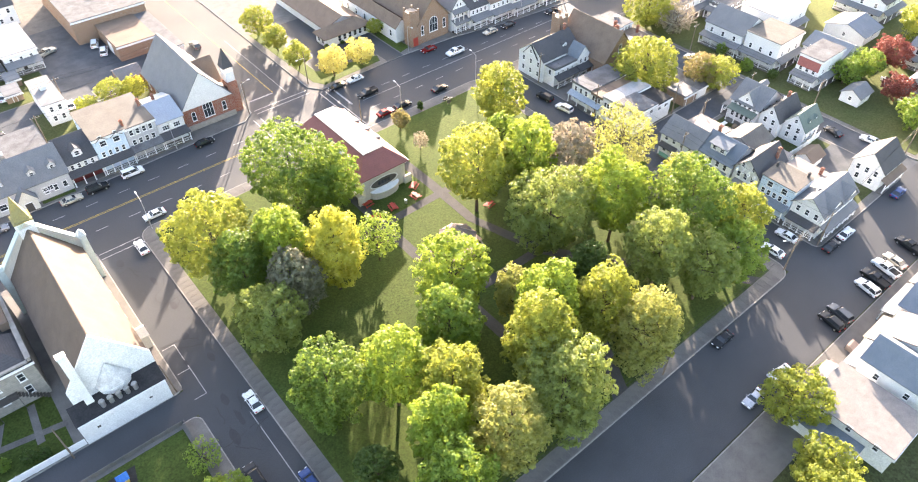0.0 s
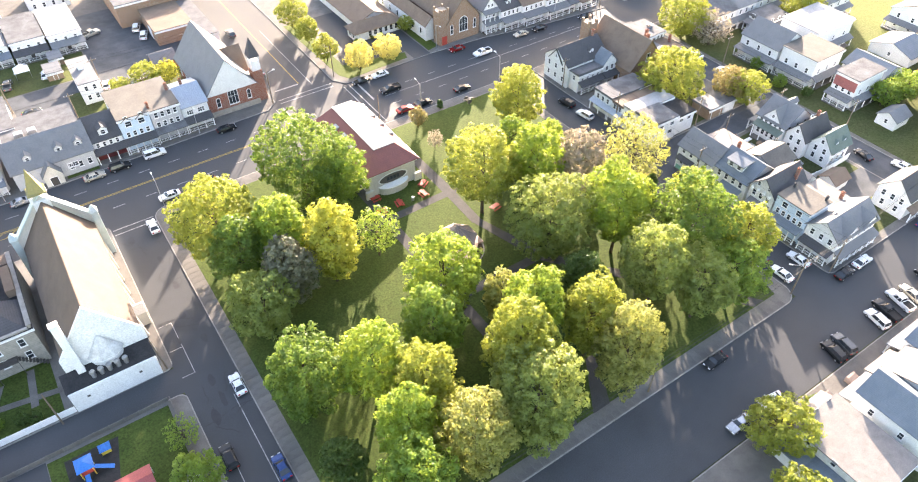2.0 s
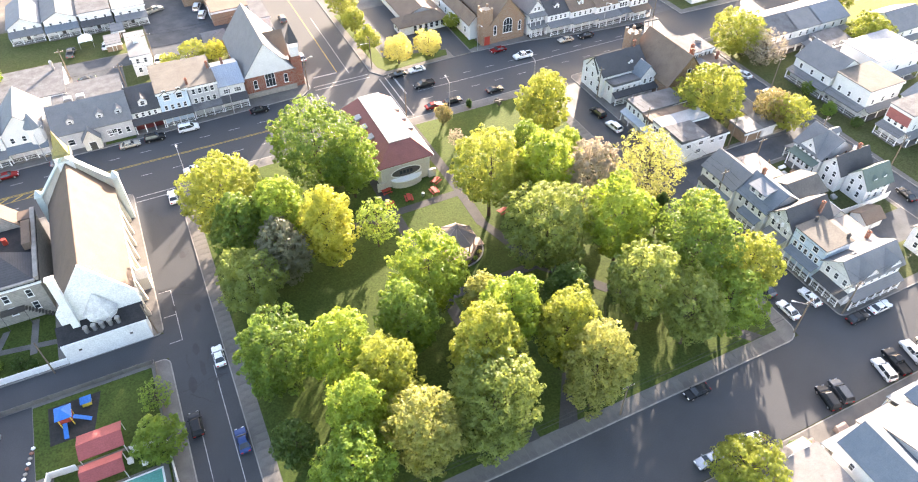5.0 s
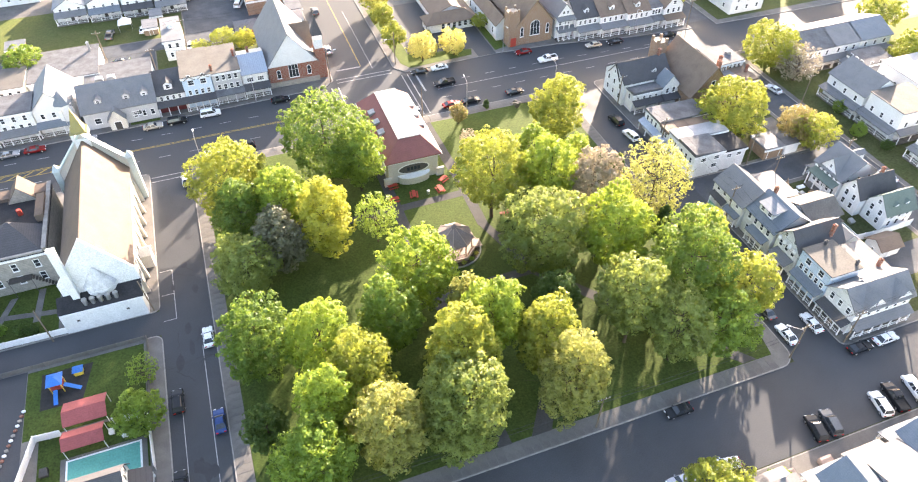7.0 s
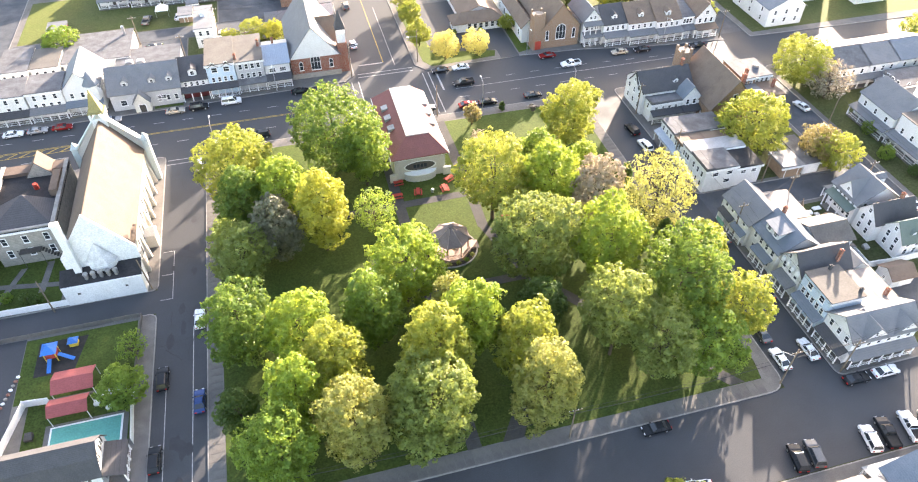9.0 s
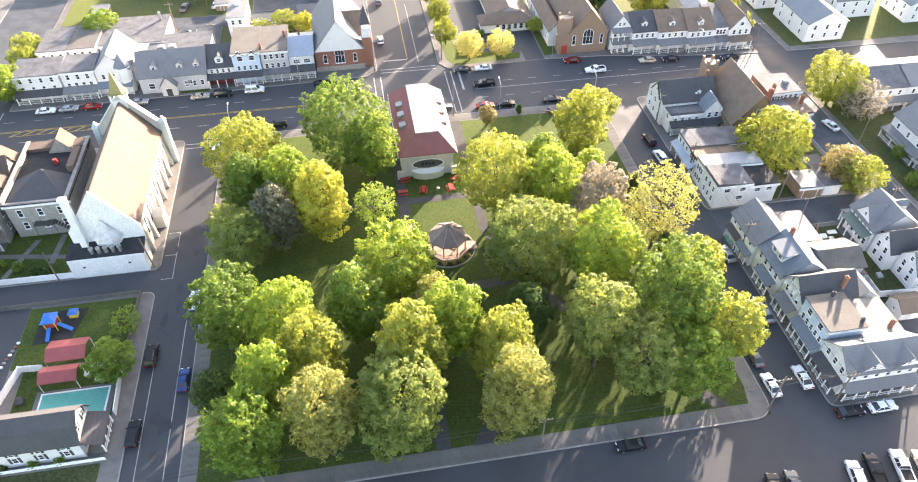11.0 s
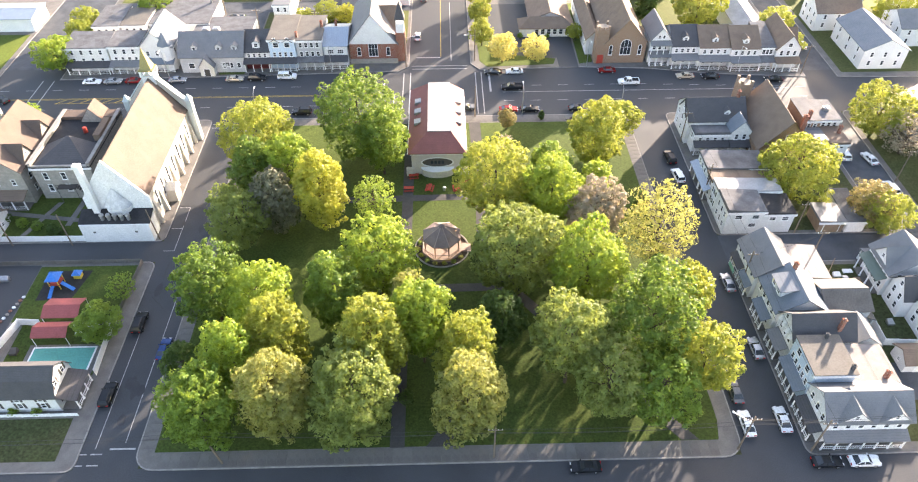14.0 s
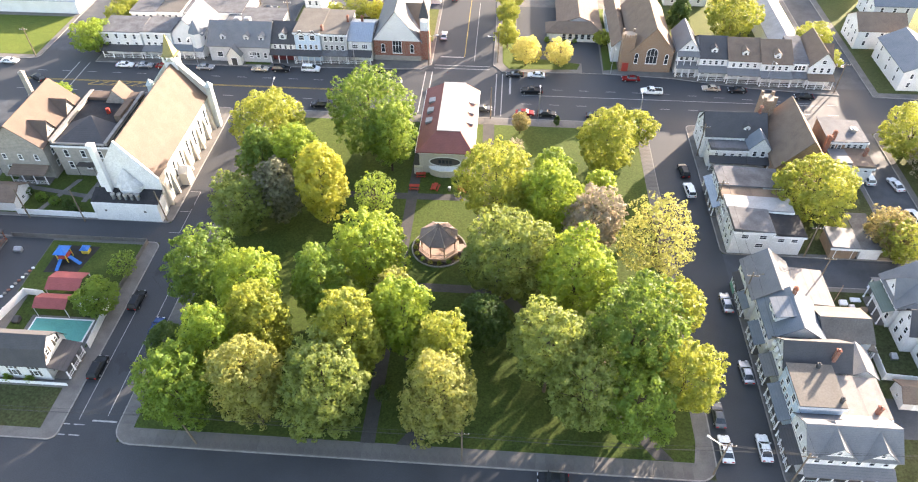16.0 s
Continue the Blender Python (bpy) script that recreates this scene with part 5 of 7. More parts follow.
r4 = House("pale blue three storey house with tan flat roof", 58.1, 64.8, -38.7, -31.1, 8.2, "flat", 0, PALEBLUE, ROOF_TAN, category="row house", group="row houses facing the park")
r4.windows("W", 2, 6.2, 1.3, 1.4).windows("W", 5, 4.1, 0.9, 1.4).porch("W", 1.6, 3.4, -38.4, -31.8, 5, SHINGLE_B).chimney(62.6, -31.6, 9.2, 0.45, 0.45, SHINGLE_D).chimney(64.3, -37.8, 9.2, 0.45, 0.45, SHINGLE_D)
r4b = House("lower rear wing with patched grey roof", 65.0, 72.6, -38.5, -31.3, 5.6, "shed_e", 0.4, GREYSIDE, SHINGLE_P, category="row house", group="row houses facing the park")
r4b.windows("E", 2, 3.6).windows("S", 2, 3.6).chimney(70.6, -37.8, 7.4)
r5 = House("white corner house with many grey gables and long porch", 58.1, 71.0, -45.8, -38.9, 6.2, "gable_x", 2.7, WHITE, SHINGLE_G, 0.45, category="row house", group="row houses facing the park")
r5.windows("W", 3, 4.4).windows("W", 3, 1.3).windows("S", 6, 4.2).windows("S", 6, 1.3).cross_gable("S", 62.0, 5.4, 2.6, 4.4).cross_gable("S", 68.2, 4.8, 2.4, 4.2)
r5.porch("W", 1.6, 2.9, -45.6, -39.3, 5, SHINGLE_D).porch("S", 1.5, 3.0, posts=7, tile=SHINGLE_G)

# second row, across the yards
s1 = House("white double house with green lower roof and grey gables", 82.0, 91.6, -15.5, -8.0, 6.0, "gable_y", 3.4, WHITE, SHINGLE_G, 0.5, category="house")
s1.windows("W", 5, 4.2).windows("W", 5, 1.3).windows("S", 3, 4.2).cross_gable("W", -11.8, 5.0, 3.2, 5).dormer("E", -11, 7, 1.6, 1.3, 2.4, 1.0).porch("N", 2.0, 3.0, posts=4)
s1.porch("W", 1.6, 4.0, -15.2, -8.4, 4, SHINGLE_V, rail=False)
s2 = House("white gabled house with dark slate roof", 82.6, 91.6, -20.9, -15.8, 5.2, "gable_x", 3.0, WHITE, SHINGLE_D, 0.45, category="house")
s2.windows("W", 2, 3.4).windows("W", 2, 1.2).windows("W", 1, 5.9, 0.9, 1.1, -18.9, -17.7).chimney(89, -18.2, 9.4)
s2c = House("white gabled house with weathered green roof", 84.4, 91.6, -26.6, -21.1, 4.8, "gable_x", 3.0, WHITE, SHINGLE_V, 0.45, category="house")
s2c.windows("W", 2, 3.2).windows("W", 2, 1.2).windows("W", 1, 5.5, 0.9, 1.1, -24.5, -23.2).windows("S", 3, 3.2).windows("S", 3, 1.2)
s2c.dormer("S", 86.8, 5.0, 1.3, 1.0, 2.0, 0.7).dormer("S", 89.6, 5.0, 1.3, 1.0, 2.0, 0.7)
s3 = House("small white shed with brown roof", 78.0, 83.0, -33.0, -29.0, 2.6, "gable_x", 1.2, WHITE, SHINGLE_R, category="shed", name="shed")
s3.windows("W", 1, 1.0, 0.7, 0.8).door("S", 80.5, 1.0, 2.0, TRIM)
s4 = House("white house with black roof and front porch", 82.4, 100 - 8.6, -46.4, -39.4, 5.4, "gable_x", 3.2, WHITE, SHINGLE_D, 0.4, category="house")
s4.windows("W", 3, 3.4).windows("W", 2, 1.2).porch("S", 1.4, 2.9, posts=4, tile=SHINGLE_R).windows("S", 3, 3.4)

# far houses past the back street
for x0, x1, y0, y1, e, rf, ri, wl, tl, lab in (
    (110, 121, 8, 20, 6.4, "gable_y", 3.4, WHITE, SHINGLE_G, "white double house with grey gabled roof"),
    (110.5, 122, -3, 7.4, 8.0, "flat", 0, WHITE, ROOF_TAN, "white three storey house with tan flat roof"),
    (124, 140, 6, 18, 8.0, "flat", 0, WHITE, WHITE_ROOF, "white flat roofed apartment house"),
    (110.5, 121.5, -15, -8.6, 8.2, "flat", 0, WHITE, ROOF_SILVER, "white house with red upper front and flat roof"),
    (122, 132, -15, -4, 4.8, "gable_y", 2.2, WHITE, SHINGLE_B, "white gabled rear building"),
    (111, 117, -27, -22, 2.8, "gable_x", 1.4, WHITE, SHINGLE_G, "small white garage with one door"),
    (124, 138, -44, -32, 6.0, "gable_x", 3.0, GREYSIDE, SHINGLE_B, "grey house with pale roof"),
    (142, 152, -12, 0, 3.0, "gable_x", 2.0, WHITE, SHINGLE_B, "pale low shed among yards"),
    (146, 158, 18, 30, 6.0, "gable_x", 3.0, WHITE, SHINGLE_G, "white house among trees"),
    (112, 121, 31, 43.6, 6.2, "gable_x", 2.4, WHITE, ROOF_SILVER, "white row house with seamed grey roof"),
    (121.2, 130, 31, 43.6, 6.2, "gable_x", 2.4, WHITE, SHINGLE_G, "white row house with grey roof"),
    (130.2, 141, 31, 43.6, 6.2, "gable_x", 2.4, WHITE, SHINGLE_B, "white row house with blue grey roof"),
    (124, 134, 22, 28.5, 4.4, "shed_s", 0.6, WHITE, ROOF_SILVER, "low white rear building"),
    (142, 154, -36, -24, 6.0, "gable_y", 3.0, WHITE, SHINGLE_G, "white house with grey shingle roof"),
    (160, 172, -8, 6, 6.0, "gable_x", 3.0, WHITE, SHINGLE_D, "white house with dark roof"),
):
    hh = House(lab, x0, x1, y0, y1, e, rf, ri, wl, tl, category="house" if e > 4 else "garage", name="house" if e > 4 else "garage")
    n = 3 if e > 4 else 1
    hh.windows("W", n, 1.2, 0.9, 1.2 if e < 4 else 1.5).windows("S", n, 1.2, 0.9, 1.2 if e < 4 else 1.5)
    if e > 4:
        hh.windows("W", n, 3.8).windows("S", n, 3.8)
        hh.porch("W", 2.0, 2.9, posts=4, tile=SHINGLE_G).porch("S", 1.6, 2.9, posts=4, tile=SHINGLE_G, rail=False)

bm = bmesh.new()
quadbox(bm, 110.38, 110.46, -14.8, -8.8, 4.9, 7.4)
tagged(part("house_front_panel", bm, mat("dusty_red_siding", (0.33, 0.12, 0.11), (0.27, 0.1, 0.09), 0.5, 6, 0.7, rows=0.2)), "dusty red siding panel fixed to the house front", "siding panel")
# houses south of the front road
for x0, x1, y0, y1, e, rf, ri, wl, tl, lab in (
    (18.5, 29, -80, -66, 4.6, "flat", 0, STUCCO_W, SHINGLE_P, "flat grey brown roofed house with white edge"),
    (31, 38.5, -84, -68, 6.4, "gable_y", 2.6, WHITE, SHINGLE_B, "white house with pale blue grey gabled roof"),
    (39, 46, -84, -67.5, 6.0, "gable_x", 2.4, WHITE, SHINGLE_P, "grey brown roofed house with a small dark gable"),
    (47, 57, -84, -66.5, 6.4, "gable_y", 2.6, WHITE, SHINGLE_B, "white row house with blue grey roof"),
    (58, 68, -84, -66.5, 6.0, "gable_x", 2.6, WHITE, SHINGLE_G, "grey roofed house along the street"),
    (69, 80, -84, -66.5, 6.0, "gable_y", 2.6, WHITE, SHINGLE_G, "grey roofed white house along the street"),
):
    hh = House(lab, x0, x1, y0, y1, e, rf, ri, wl, tl, category="house")
    hh.windows("N", 3, 3.6).windows("N", 3, 1.2).windows("W", 3, 3.4)
    hh.porch("N", 2.0, 2.9, posts=4, tile=tl)
lean = House("small lean-to with a blue grey roof", 15.0, 18.2, -76, -66, 2.6, "shed_n", 0.3, WHITE, SHINGLE_B, category="lean-to", name="lean_to")

# garden paths by the rectory
for k, ring in enumerate(([(-88, 4.2), (-86.8, 4.2), (-82.5, 15.5), (-83.7, 15.5)], [(-99, 12.6), (-74.5, 8.6), (-74.5, 9.8), (-99, 13.8)], [(-79.5, 8), (-78.3, 8), (-77.6, 16.4), (-78.8, 16.4)])):
    flat("path", ring, 0.19 + 0.004 * k, PAVING, "narrow concrete garden path across the lawn", "path", 0.06)
hatch = House("small white garage with a grey roof and battered end", -102.4, -91.4, 4.2, 10.2, 3.0, "gable_x", 1.8, WHITE, SHINGLE_R, category="garage", name="garage")
hatch.windows("E", 1, 1.2, 1.0, 0.9)


# ---------------------------------------------------------------- hall in the park
hall = House("cream stucco park hall with a red hipped roof", -7.0, 4.6, 23.4, 48.0, 6.2, "flat", 0, STUCCO, ROOF_RED, 0.7, base=0.16, category="hall", name="park_hall")
h = hall.ob
eaves = rect(-7.7, 5.3, 22.7, 48.7)
bm = bmesh.new()
solid(bm, [(x, y, 6.1) for x, y in eaves], [(x, y, 6.32) for x, y in eaves])
solid(bm, [(x, y, 6.32) for x, y in eaves], [(x, y, 9.0) for x, y in rect(-3.2, 1.9, 27.4, 47.4)])
part("slope", bm, ROOF_RED, h, "dull red sloping roof skirt")
bm = bmesh.new()
solid(bm, [(x, y, 8.9) for x, y in rect(-3.3, 2.0, 27.3, 47.5)], [(x, y, 9.16) for x, y in rect(-3.3, 2.0, 27.3, 47.5)])
part("roof_deck", bm, WHITE_ROOF, h, "flat white centre roof with stains")
for x in (-7.75, 5.35):
    bm = bmesh.new()
    tube(bm, (x, 22.7, 6.2), (x, 48.7, 6.2), 0.09, 0.09, 6)
    part("gutter", bm, TRIM, h)
for y in (33.0, 37.2, 41.4):
    for x, s in ((-5.7, -1), (3.7, 1)):
        bm = bmesh.new()
        z = 7.7
        lo, hi = rect(x - 0.7, x + 0.7, y - 0.8, y + 0.8), rect(x - 0.75, x + 0.75, y - 0.9, y + 0.9)
        west, east = (0.5, 0.15) if s > 0 else (0.15, 0.5)
        solid(bm, [(p, q, z - 1.0) for p, q in lo], [(p, q, z + (west if p < x else east)) for p, q in hi])
        d = part("roof_dormer", bm, WHITE_ROOF, h, "boxy vent dormer with pale top")
        bm = bmesh.new()
        quadbox(bm, x + s * 0.72, x + s * 0.78, y - 0.55, y + 0.55, z - 0.45, z - 0.05)
        part("louvre", bm, TRIM_D, d)
for s in (-1, 1):
    bm = bmesh.new()
    quadbox(bm, -1.2 + s * 6.1 - 0.9, -1.2 + s * 6.1 + 0.9, 22.75, 23.36, 0.1, 2.2)
    part("wing_wall", bm, STUCCO, h)
# bandstand front: curved wall under a wide dark oval opening
bm = bmesh.new()
k = [math.pi * i / 10 for i in range(11)]
outer = [(-1.2 - 3.6 * math.cos(a), 23.4 - 1.7 * math.sin(a)) for a in k]
solid(bm, [(x, y, 0.1) for x, y in outer], [(x, y, 1.9) for x, y in outer])
stage = part("bandstand_wall", bm, STUCCO, h, "curved stucco bandstand wall")
bm = bmesh.new()
outer2 = [(-1.2 - 3.75 * math.cos(a), 23.4 - 1.85 * math.sin(a)) for a in k]
solid(bm, [(x, y, 1.9) for x, y in outer2], [(x, y, 2.1) for x, y in outer2])
part("wall_cap", bm, TRIM, stage)
bm = bmesh.new()
el = [(-1.2 + 3.4 * math.cos(a), 3.45 + 1.15 * math.sin(a)) for a in [2 * math.pi * i / 24 for i in range(24)]]
solid(bm, [(x, 23.37, z) for x, z in el], [(x, 23.3, z) for x, z in el])
oval = part("oval_opening", bm, TRIM_D, h, "dark oval bandstand opening")
bm = bmesh.new()
for i in range(4):
    quadbox(bm, -2.7 + i * 0.8, -2.1 + i * 0.8, 23.24, 23.29, 3.0, 3.9)
part("panel", bm, GLASS, oval, "dark glazed panes")
bm = bmesh.new()
el2 = [(-1.2 + 3.7 * math.cos(a), 3.45 + 1.4 * math.sin(a)) for a in [2 * math.pi * i / 24 for i in range(24)]]
a, b = [bm.verts.new((x, 23.26, z)) for x, z in el], [bm.verts.new((x, 23.26, z)) for x, z in el2]
for i in range(24):
    j = (i + 1) % 24
    bm.faces.new((a[i], a[j], b[j], b[i]))
part("oval_trim", bm, STUCCO_W, oval)
hall.windows("W", 5, 1.6, 1.2, 1.8).windows("E", 5, 1.6, 1.2, 1.8)
hall.door("E", 30, 1.6, 2.2, TRIM)


# ---------------------------------------------------------------- gazebo
gz = thing("gazebo", -0.4, -0.9, 0.17, "octagonal wooden gazebo with brown shingled roof and pinkish deck", "gazebo")
A8 = [math.pi / 8 + math.pi * i / 4 for i in range(8)]


def octa(r, z, cx=-0.4, cy=-0.9):
    return [(cx + r * math.cos(a), cy + r * math.sin(a), z) for a in A8]


bm = bmesh.new()
solid(bm, octa(4.2, 0.1), octa(4.2, 0.95))
part("deck", bm, WOOD_P, gz, "pinkish wooden deck")
for i in range(8):
    bm = bmesh.new()
    p, q = octa(3.55, 0.95)[i], octa(3.55, 4.2)[i]
    tube(bm, p, q, 0.13, 0.13, 6)
    part("post", bm, WOOD, gz)
    if i == 7:
        continue
    bm = bmesh.new()
    a, b = Vector(octa(4.05, 1.95)[i]), Vector(octa(4.05, 1.95)[(i + 1) % 8])
    tube(bm, a, b, 0.07, 0.07, 6), tube(bm, a - Vector((0, 0, 0.8)), b - Vector((0, 0, 0.8)), 0.05, 0.05, 6)
    for s in range(1, 14):
        w = a.lerp(b, s / 14)
        quadbox(bm, w.x - 0.03, w.x + 0.03, w.y - 0.03, w.y + 0.03, 1.15, 1.95)
    part("railing", bm, WOOD_P, gz)
for i in range(8):
    k = (i + 1) % 8
    bm = bmesh.new()
    lo, hi = octa(4.0, 4.0), octa(0.35, 6.35)
    lo2, hi2 = octa(4.0, 3.85), octa(0.35, 6.2)
    solid(bm, [lo2[i], lo2[k], hi2[k], hi2[i]], [lo[i], lo[k], hi[k], hi[i]])
    part("roof_panel", bm, SHINGLE_W, gz, "weathered pinkish brown shingles")
    bm = bmesh.new()
    tube(bm, lo[i], hi[i], 0.09, 0.07, 5)
    part("ridge_cap", bm, WOOD_P, gz)
bm = bmesh.new()
solid(bm, octa(0.5, 6.22), octa(0.5, 6.5)), solid(bm, octa(0.62, 6.5), octa(0.05, 7.1))
part("finial", bm, SHINGLE_W, gz)
bm = bmesh.new()
quadbox(bm, 3.5, 4.6, -2.0, 0.2, 0.1, 0.65), quadbox(bm, 4.6, 5.4, -2.0, 0.2, 0.1, 0.38)
part("steps", bm, WOOD_P, gz)
bed = [(-0.4 + 5.3 * math.cos(a), -0.9 + 5.2 * math.sin(a)) for a in [2 * math.pi * i / 20 for i in range(20)]]
flat("planting_bed", bed, 0.2, SOIL, "mulched planting bed round the gazebo", "planting bed", 0.1)
edging = thing("bed_edging", -0.4, -0.9, 0.17, "low ring of grey edging stones round the gazebo bed", "edging")
for i in range(44):
    a = 2 * math.pi * i / 44
    if abs(math.cos(a) - 1) < 0.03:
        continue
    c, s_ = math.cos(a), math.sin(a)
    px, py = -0.4 + 5.4 * c, -0.9 + 5.3 * s_
    ring = [(px - 0.36 * s_ * u + 0.13 * c * v, py + 0.36 * c * u + 0.13 * s_ * v) for u, v in ((-1, -1), (-1, 1), (1, 1), (1, -1))][::-1]
    bm = bmesh.new()
    solid(bm, [(x, y, 0.1) for x, y in ring], [(x, y, 0.42) for x, y in ring])
    part("stone", bm, KERB, edging)


# ---------------------------------------------------------------- trees
def leaves_mesh(name, centres, normals, size, material, rng):
    n = len(centres)
    rnd = rng.normal(size=(n, 3))
    nn = normals * 1.0 + rnd * 0.38
    nn /= np.linalg.norm(nn, axis=1)[:, None] + 1e-9
    u = np.cross(nn, rng.normal(size=(n, 3)))
    u /= np.linalg.norm(u, axis=1)[:, None] + 1e-9
    w = np.cross(nn, u)
    s = (size * rng.uniform(0.6, 1.3, n))[:, None]
    droop = nn * s * 0.18
    v = np.stack([centres - u * s * 0.62, centres - w * s * 0.4 + droop, centres + u * s * 0.62, centres + w * s * 0.4 + droop], 1).reshape(-1, 3)
    me = bpy.data.meshes.new(name)
    me.vertices.add(4 * n)
    me.vertices.foreach_set("co", v.astype(np.float32).ravel())
    me.loops.add(4 * n)
    me.loops.foreach_set("vertex_index", np.arange(4 * n, dtype=np.int32))
    me.polygons.add(n)
    me.polygons.foreach_set("loop_start", np.arange(0, 4 * n, 4, dtype=np.int32))
    me.update(calc_edges=True)
    me.materials.append(material)
    return me


def crown_points(rng, R, H, n, lobes, shape):
    """Leaves on small puffs, the puffs on the outer skins of many boughs that make up a full, uneven crown."""
    cs, rs = [], []
    # a few leading limbs push the outline out, the rest of it falls back
    lead = rng.normal(size=(8, 3))
    lead /= np.linalg.norm(lead, axis=1)[:, None]
    uneven = {"tall": 0.24, "cone": 0.1}.get(shape, 0.2)
    for i in range(lobes):
        z = 1 - 2 * (i + 0.5) / lobes
        a = 2.39996 * i
        d = np.array([math.sqrt(1 - z * z) * math.cos(a), math.sqrt(1 - z * z) * math.sin(a), z]) + rng.normal(size=3) * 0.2
        d /= np.linalg.norm(d)
        k = rng.uniform(0.6, 0.8) * (1.0 - uneven * 0.55 + uneven * 1.0 * max(0.0, float((lead @ d).max())) ** 6)
        taper = 1.0 + 0.2 * min(0.0, d[2])
        if shape == "cone":
            taper = 1.0 - 0.8 * (d[2] * k + 0.7) / 1.6
        if shape == "tall":
            taper = 1.0 - 0.28 * max(0, d[2])
        cs.append((d[0] * k * R * taper, d[1] * k * R * taper, d[2] * k * H))
        rs.append(rng.uniform(0.24, 0.4) * R * (0.6 if shape == "cone" else 1.0))
    cs, rs = np.array(cs), np.array(rs)
    puff = max(0.16, min(0.62, 0.11 * R))
    m = max(60, int(3.4 * R * H / puff**2))
    pick = rng.choice(lobes, m * 4, p=rs**2 / (rs**2).sum())
    d = rng.normal(size=(m * 4, 3))
    d /= np.linalg.norm(d, axis=1)[:, None]
    centre = cs[pick] + d * (rs[pick] * rng.uniform(0.8, 1.16, m * 4))[:, None]
    # leave out puffs buried inside another bough or deep in the crown
    gap = np.linalg.norm(centre[:, None, :] - cs[None, :, :], axis=2) / rs[None, :]
    gap[np.arange(m * 4), pick] = 9
    e = np.linalg.norm(centre / np.array([R, R, H]), axis=1)
    ok = (gap.min(axis=1) > 0.82) & ((e > 0.48) | (shape == "cone"))
    centre, d = centre[ok][:m], d[ok][:m]
    m = len(centre)
    which = rng.integers(0, m, n)
    radius = (puff * rng.uniform(0.55, 1.3, m))[which][:, None]
    off = rng.normal(size=(n, 3)) + d[which] * 0.5 + np.array([0, 0, 0.35])
    off /= np.linalg.norm(off, axis=1)[:, None] + 1e-9
    nrm = off * 0.85 + d[which] * 0.35
    nrm /= np.linalg.norm(nrm, axis=1)[:, None] + 1e-9
    reach = rng.uniform(0.55, 1.08, n)[:, None]
    pts = centre[which] + off * radius * reach * np.array([1, 1, 0.72])
    # inner leaves on the boughs themselves close the crown behind the puffs
    inner = rng.random(n) < 0.3
    bough = rng.integers(0, lobes, n)
    pts[inner] = (cs[bough] + off * rs[bough][:, None] * rng.uniform(0.6, 0.92, n)[:, None])[inner]
    nrm[inner] = off[inner]
    return pts, nrm, cs, rs


def tree(x, y, zc, R, leaf="mid", shape="round", H=None, size=0.5, dens=1.0, label="", bare=False, seed=0, name="tree", base=0.17):
    rng = np.random.default_rng(seed + int(abs(x * 37 + y * 101)))
    H = H or R * 1.1
    zc = max(zc, base + H * 0.95)
    ob = thing(name, x, y, base, label, "tree" if name == "tree" else "shrub")
    n = int(185 * dens * R * H * (0.5 / size) ** 2)
    pts, nrm, cs, rs = crown_points(rng, R, H, n, max(14, int((24 + R * 4) * min(1.8, max(1.0, H / R)))), shape)
    pts = pts + np.array([x, y, zc])
    keep = pts[:, 2] > base + 0.25
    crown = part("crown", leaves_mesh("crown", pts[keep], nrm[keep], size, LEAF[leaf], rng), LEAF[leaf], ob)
    bm = bmesh.new()
    r0 = max(0.08, R * 0.055)
    top = zc + (H * 0.5 if shape != "cone" else H * 0.8)
    k = 4
    prev, pr = Vector((x, y, base - 0.05)), r0
    for i in range(1, k + 1):
        q = Vector((x + rng.uniform(-0.03, 0.03) * R, y + rng.uniform(-0.03, 0.03) * R, base + (top - base) * i / k))
        tube(bm, prev, q, pr, pr * 0.72, 7)
        prev, pr = q, pr * 0.72
    order = rng.permutation(len(cs))[: (14 if not bare else 26)]
    z_low = max(base + 1.2, zc - H * 0.9)
    for j in order:
        e = Vector((x + cs[j][0], y + cs[j][1], zc + cs[j][2]))
        s = Vector((x, y, min(max(z_low, e.z - 0.7 * math.hypot(cs[j][0], cs[j][1])), top - 0.2)))
        m = s.lerp(e, 0.5) + Vector((0, 0, -0.08 * R))
        tube(bm, s, m, r0 * 0.38, r0 * 0.24, 5), tube(bm, m, e, r0 * 0.24, r0 * 0.07, 5)
        if bare:
            for _ in range(3):
                d = Vector(rng.normal(size=3)) * R * 0.25
                tube(bm, m.lerp(e, 0.6), e + d, r0 * 0.1, r0 * 0.03, 4)
    part("trunk", bm, BARK, ob)
    return ob


